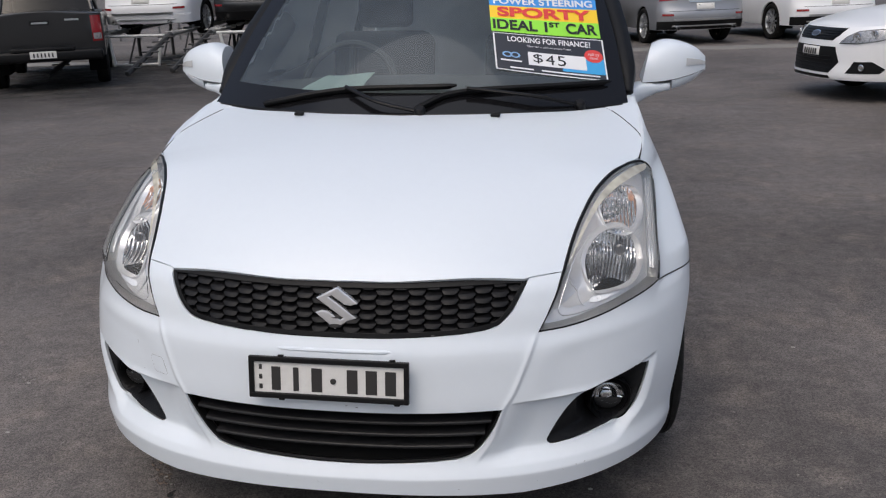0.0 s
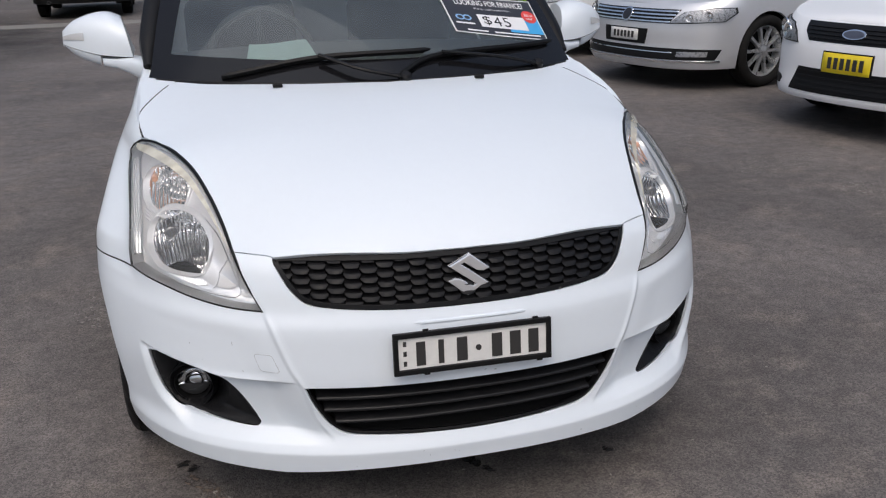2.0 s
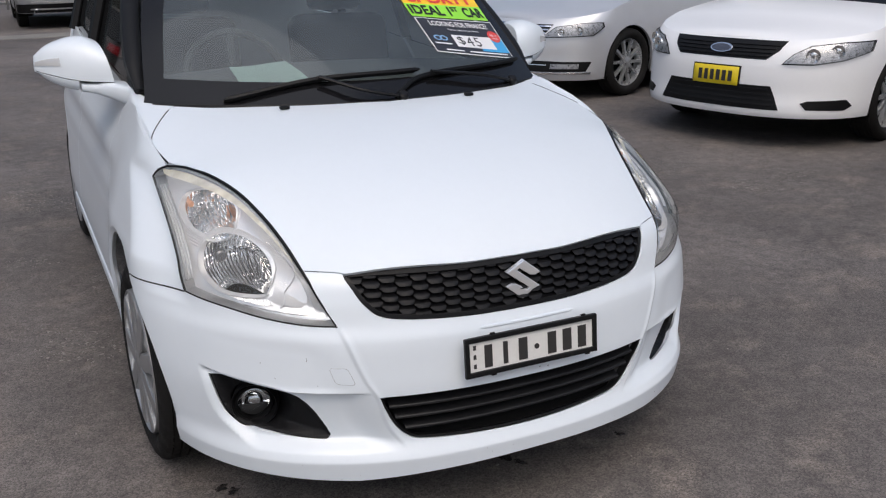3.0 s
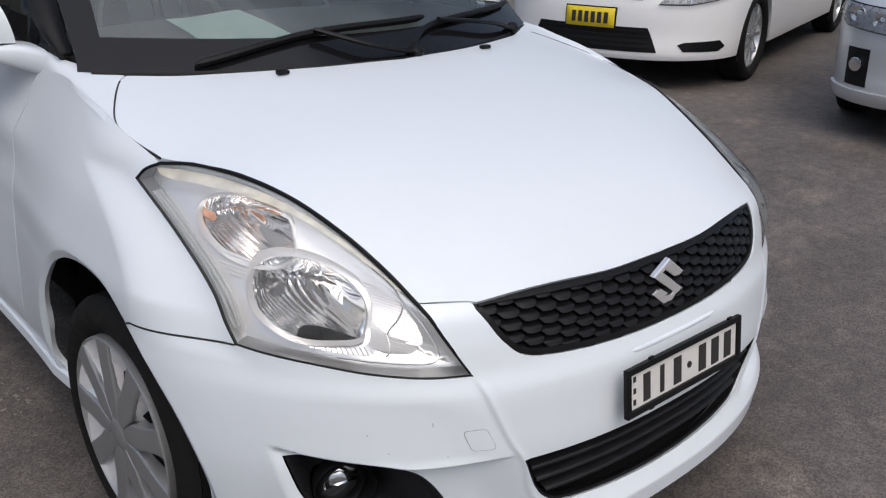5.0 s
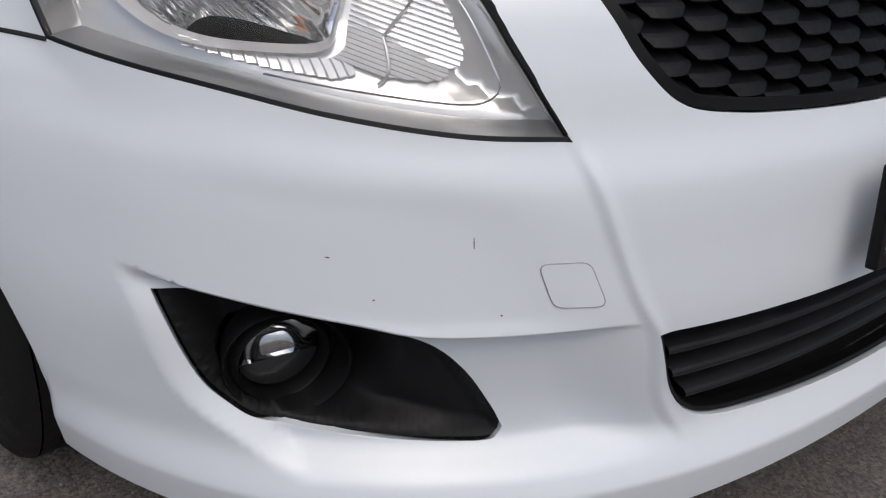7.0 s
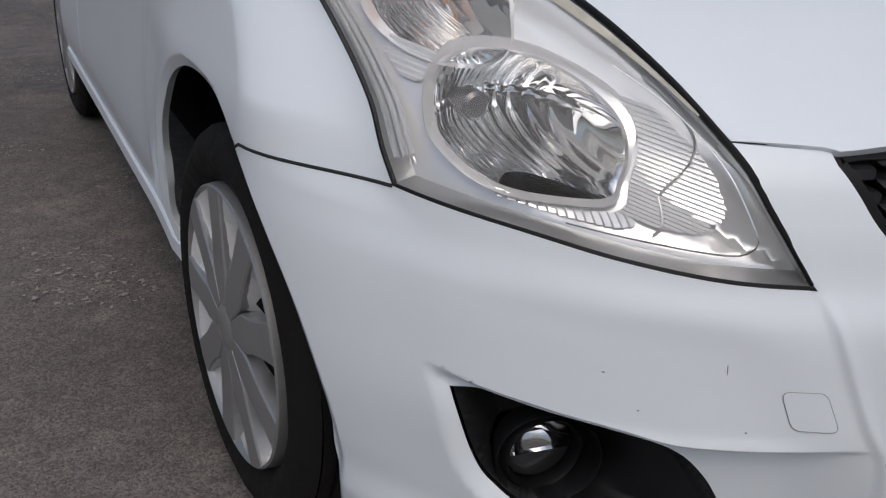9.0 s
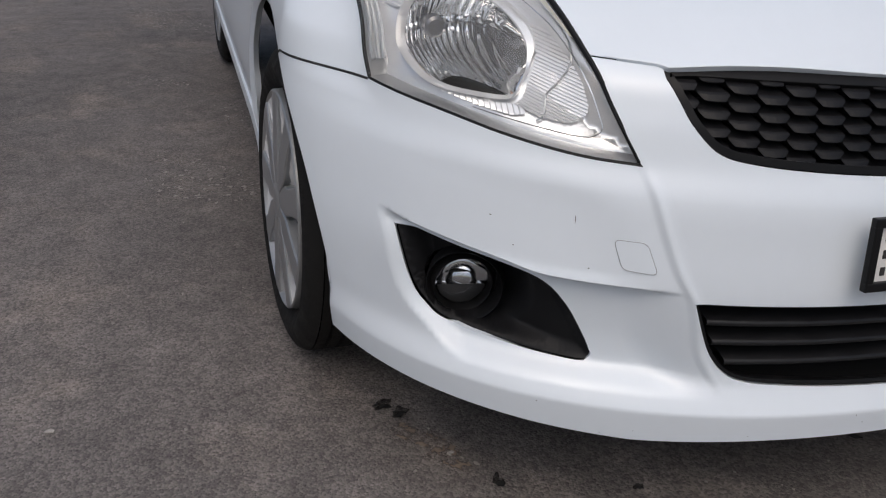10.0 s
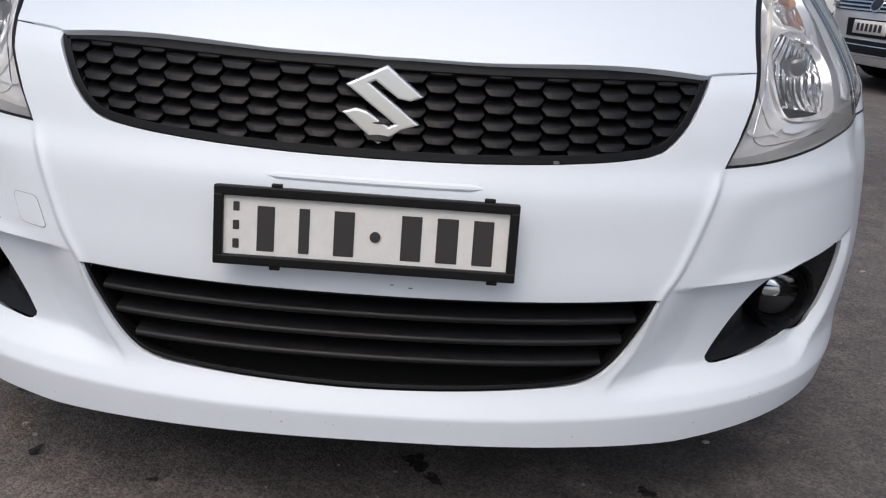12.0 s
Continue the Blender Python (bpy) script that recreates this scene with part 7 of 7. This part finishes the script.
def suv(m, mat, lower, label, R=0.36, lift=0.0, strip=True):
    h = Hull(4.6, 0.90, 0.6, 0.45, 2.6, 3.0, ((0.3, 0.6, 0.9, 1.05), (0.0, 0.02, 0.10, 0.2)), SUV_TAIL, TUCK)
    v = vehicle("suv", label, m, h, mat, 0.30, ((0.0, 0.5, 1.2, 2.2, 3.8, 4.6), (0.90, 0.98, 1.06, 1.08, 1.10, 1.10)), (1.15, 1.8, 3.9, 4.42, 1.70, 0.80, 0.66), (0.85, 3.50), 10, "cars along the back", R)
    bp_ = panel("bumper", h, [(0.89, 0.31), (-0.89, 0.31), (-0.89, 0.47), (0.89, 0.47)], lower, v, 0.012, 0.02, True, "dark rear bumper")
    if strip:
        panel("strip", h, [(0.62, 0.475), (-0.62, 0.475), (-0.64, 0.515), (0.64, 0.515)], SATIN, bp_, 0.022, 0.012, True)
        panel("strip", h, [(0.66, 0.365), (-0.66, 0.365), (-0.66, 0.388), (0.66, 0.388)], SATIN, bp_, 0.022, 0.012, True)
    panel("gate_line", h, [(0.72, 0.66), (-0.72, 0.66), (-0.72, 0.668), (0.72, 0.668)], SHUT, v, 0.002, 0, True)
    panel("garnish", h, [(0.34, 0.83), (-0.34, 0.83), (-0.34, 0.87), (0.34, 0.87)], CHROME, v, 0.010, 0.01, True)
    plate_on(v, h, 0, 0.75, 0.37, 0.11, True)
    for p in both([(0.88, 0.86), (0.58, 0.88), (0.60, 1.02), (0.87, 1.04)]):
        panel("tail_lamp", h, p, RED_LAMP, v, 0.012, 0.014, True, "red tail lamp")
    for p in both([(0.83, 0.575), (0.64, 0.575), (0.64, 0.615), (0.83, 0.615)]):
        panel("rear_reflector", h, p, RED_LAMP, v, 0.010, 0.01, True, "red bumper reflector")
    for s in (1, -1):
        bm = bmesh.new()
        lathe(bm, [(0.033, 0.0), (0.035, 0.10), (0.030, 0.10), (0.029, 0.02)], Matrix.Translation((s * 0.58, 4.55, 0.335)) @ pose(0, 0, 0, -90, 0, 0), 18)
        part("exhaust_tip", bm, CHROME, v, smooth=True)
    return v


# turned so that the tail faces the yard: the origin is the nose
def tail_in(x, y, L, turn=180.0):
    return YARD @ pose(x, y, 0, 0, 0, turn) @ Matrix.Translation((0, -L, 0))


suv(tail_in(2.95, 16.9, 4.6, 197), GREY_SILVER, BLACK_TRIM, "grey-silver four-wheel drive parked tail outwards")
suv(tail_in(5.55, 17.2, 4.6, 197), WHITE_B, BLACK_TRIM, "white four-wheel drive with a black lower bumper")
suv(tail_in(-2.55, 17.2, 4.6, 182), CHARCOAL, BLACK_TRIM, "charcoal four-wheel drive parked tail outwards", 0.37, strip=False)
suv(tail_in(0.35, 17.4, 4.6, 180), GREY_SILVER, BLACK_TRIM, "grey four-wheel drive parked tail outwards")


def ute(m):
    h = Hull(5.2, 0.89, 0.6, 0.12, 2.6, 6.0, ((0.35, 0.6, 0.9, 1.05), (0.0, 0.02, 0.10, 0.2)), ((0.4, 0.8, 1.1), (0.02, 0.0, 0.0)), ((0.3, 0.6, 1.2), (0.97, 1.0, 0.99)))
    v = vehicle("utility_truck", "charcoal dual-cab utility truck seen from its tailgate", m, h, CHARCOAL, 0.50, ((0.0, 0.6, 1.4, 2.4, 3.6, 5.2), (0.98, 1.04, 1.12, 1.14, 1.13, 1.13)), (1.35, 1.95, 3.1, 3.45, 1.80, 0.80, 0.66),
                (0.95, 4.05), 6, "", 0.37)
    panel("tailgate", h, [(0.66, 0.70), (-0.66, 0.70), (-0.66, 1.12), (0.66, 1.12)], CHARCOAL, v, 0.012, 0.014, True, "charcoal tailgate")
    panel("gate_handle", h, [(0.14, 0.99), (-0.14, 0.99), (-0.14, 1.05), (0.14, 1.05)], BLACK_TRIM, v, 0.018, 0.01, True)
    panel("handle_bar", h, [(0.11, 1.005), (-0.11, 1.005), (-0.11, 1.03), (0.11, 1.03)], SATIN, v, 0.024, 0.008, True)
    panel("badge_bar", h, [(-0.36, 1.04), (-0.56, 1.04), (-0.56, 1.065), (-0.36, 1.065)], SATIN, v, 0.016, 0.006, True)
    for p in both([(0.865, 0.72), (0.725, 0.72), (0.725, 1.10), (0.865, 1.10)]):
        la = panel("tail_lamp", h, p, RED_LAMP, v, 0.010, 0.012, True, "red and clear tail lamp")
    for p in both([(0.85, 0.75), (0.74, 0.75), (0.74, 0.84), (0.85, 0.84)]):
        panel("clear_section", h, p, LAMP_GREY, v, 0.018, 0.006, True)
    bm = bmesh.new()
    box(bm, (1.70, 0.20, 0.16), pose(0, 5.24, 0.53), 0.04, 3)
    box(bm, (0.9, 0.16, 0.06), pose(0, 5.26, 0.63), 0.02, 2)
    part("step_bumper", bm, BLACK_TRIM, v, "black step bumper", smooth=True)
    bm = bmesh.new()
    box(bm, (0.372, 0.012, 0.105), pose(0, 5.345, 0.555), 0.003)
    pl = part("number_plate", bm, PLATE_WHITE, v)
    for k in range(6):
        bm = bmesh.new()
        box(bm, (0.020, 0.006, 0.06), pose(-0.13 + 0.052 * k, 5.352, 0.553))
        part("character_bar", bm, PLATE_INK, pl)
    return v


ute(tail_in(-7.45, 10.75, 5.3, 208))

# ---- car carrier ramps behind, with a white car on them ----
RAMP = worn(material("ramp_galvanised", (0.42, 0.42, 0.41), 0.55, 0.5), 8.0, 0.25)
RAMP_DARK = worn(material("ramp_dark_steel", (0.05, 0.05, 0.05), 0.7, 0.3), 8.0, 0.4)
RAMP_WHITE = worn(material("ramp_white_paint", (0.62, 0.62, 0.60), 0.6), 10.0, 0.2)


def ramp(x, y):
    v = empty("loading_ramp", None, "steel car loading ramp on white painted legs", "ramp", "loading ramps")
    for s in (-0.75, 0.75):
        bm = bmesh.new()
        tube(bm, [Vector((s, 0, 0.62)), Vector((s, 4.4, 0.80))], 0.05, 6)
        for k in range(16):
            box(bm, (0.34, 0.06, 0.02), pose(s, 0.14 + 0.28 * k, 0.66 + 0.012 * k, 2.4, 0, 0), 0.004, 1)
        part("track", bm, RAMP, v)
        bm = bmesh.new()
        tube(bm, [Vector((s, 0.0, 0.62)), Vector((s, -1.9, 0.05))], 0.045, 6)
        for k in range(7):
            box(bm, (0.34, 0.05, 0.02), pose(s, -0.2 - 0.25 * k, 0.58 - 0.075 * k, 16, 0, 0), 0.004, 1)
        part("approach", bm, RAMP_DARK, v)
    bm = bmesh.new()
    for sx in (-0.55, 0.55):
        tube(bm, [Vector((sx, -0.02, 0.60)), Vector((sx * 0.82, -0.04, 0.03))], 0.032, 6)
    tube(bm, [Vector((-0.62, -0.02, 0.60)), Vector((0.62, -0.02, 0.60))], 0.032, 6)
    tube(bm, [Vector((-0.47, -0.04, 0.06)), Vector((0.47, -0.04, 0.06))], 0.028, 6)
    part("leg_frame", bm, RAMP_WHITE, v, "white painted leg frame")
    for y2 in (1.6, 3.2, 4.3):
        for sx in (-0.75, 0.75):
            bm = bmesh.new()
            tube(bm, [Vector((sx, y2, 0.0)), Vector((sx, y2, 0.70))], 0.035, 6)
            tube(bm, [Vector((sx, y2 - 0.5, 0.02)), Vector((sx, y2, 0.66))], 0.02, 5)
            part("post", bm, RAMP_DARK, v)
    v.matrix_world = YARD @ pose(x, y, 0)
    return v


ramp(-8.05, 14.8)
ramp(-5.95, 15.3)
up = YARD @ pose(-8.0, 19.3, 0.68, 2.4, 0, 0) @ pose(0, 0, 0, 0, 0, 180) @ Matrix.Translation((0, -0.4, 0))
suv(up, WHITE_B, WHITE_B, "white four-wheel drive standing on a loading ramp", 0.34)
up2 = YARD @ pose(-5.95, 19.9, 0.68, 2.4, 0, 0) @ pose(0, 0, 0, 0, 0, 180) @ Matrix.Translation((0, -0.4, 0))
suv(up2, CHARCOAL, BLACK_TRIM, "charcoal four-wheel drive standing on a loading ramp", 0.34, strip=False)

# fence behind the ramps
FENCE = worn(material("fence_steel", (0.16, 0.16, 0.155), 0.6, 0.4), 6.0, 0.3)
fence = empty("fence", YARD @ pose(-9, 24.5, 0), "grey steel rail fence behind the ramps", "fence", "", "structure")
for k in range(41):
    bm = bmesh.new()
    tube(bm, [Vector((-13 + 0.65 * k, 0, -0.02)), Vector((-13 + 0.65 * k, 0, 1.9))], 0.03, 6)
    part("post", bm, FENCE, fence)
for z in (0.15, 0.75, 1.3, 1.85):
    bm = bmesh.new()
    box(bm, (26.4, 0.03, 0.06), pose(0, 0, z))
    part("rail", bm, FENCE, fence)

# strip of paler concrete in front of the back row
CONCRETE = worn(material("concrete_strip", (0.20, 0.19, 0.175), 0.9), 2.0, 0.25, 0.3, 0.003)
bm = bmesh.new()
box(bm, (46, 0.75, 0.03), pose(4, 0, -0.004), 0.006, 1)
ob = part("gutter", bm, CONCRETE)
ob.matrix_world = YARD @ pose(0, 16.0, 0)
tagged(ob, "strip of pale concrete gutter across the yard", "gutter", kind="structure")
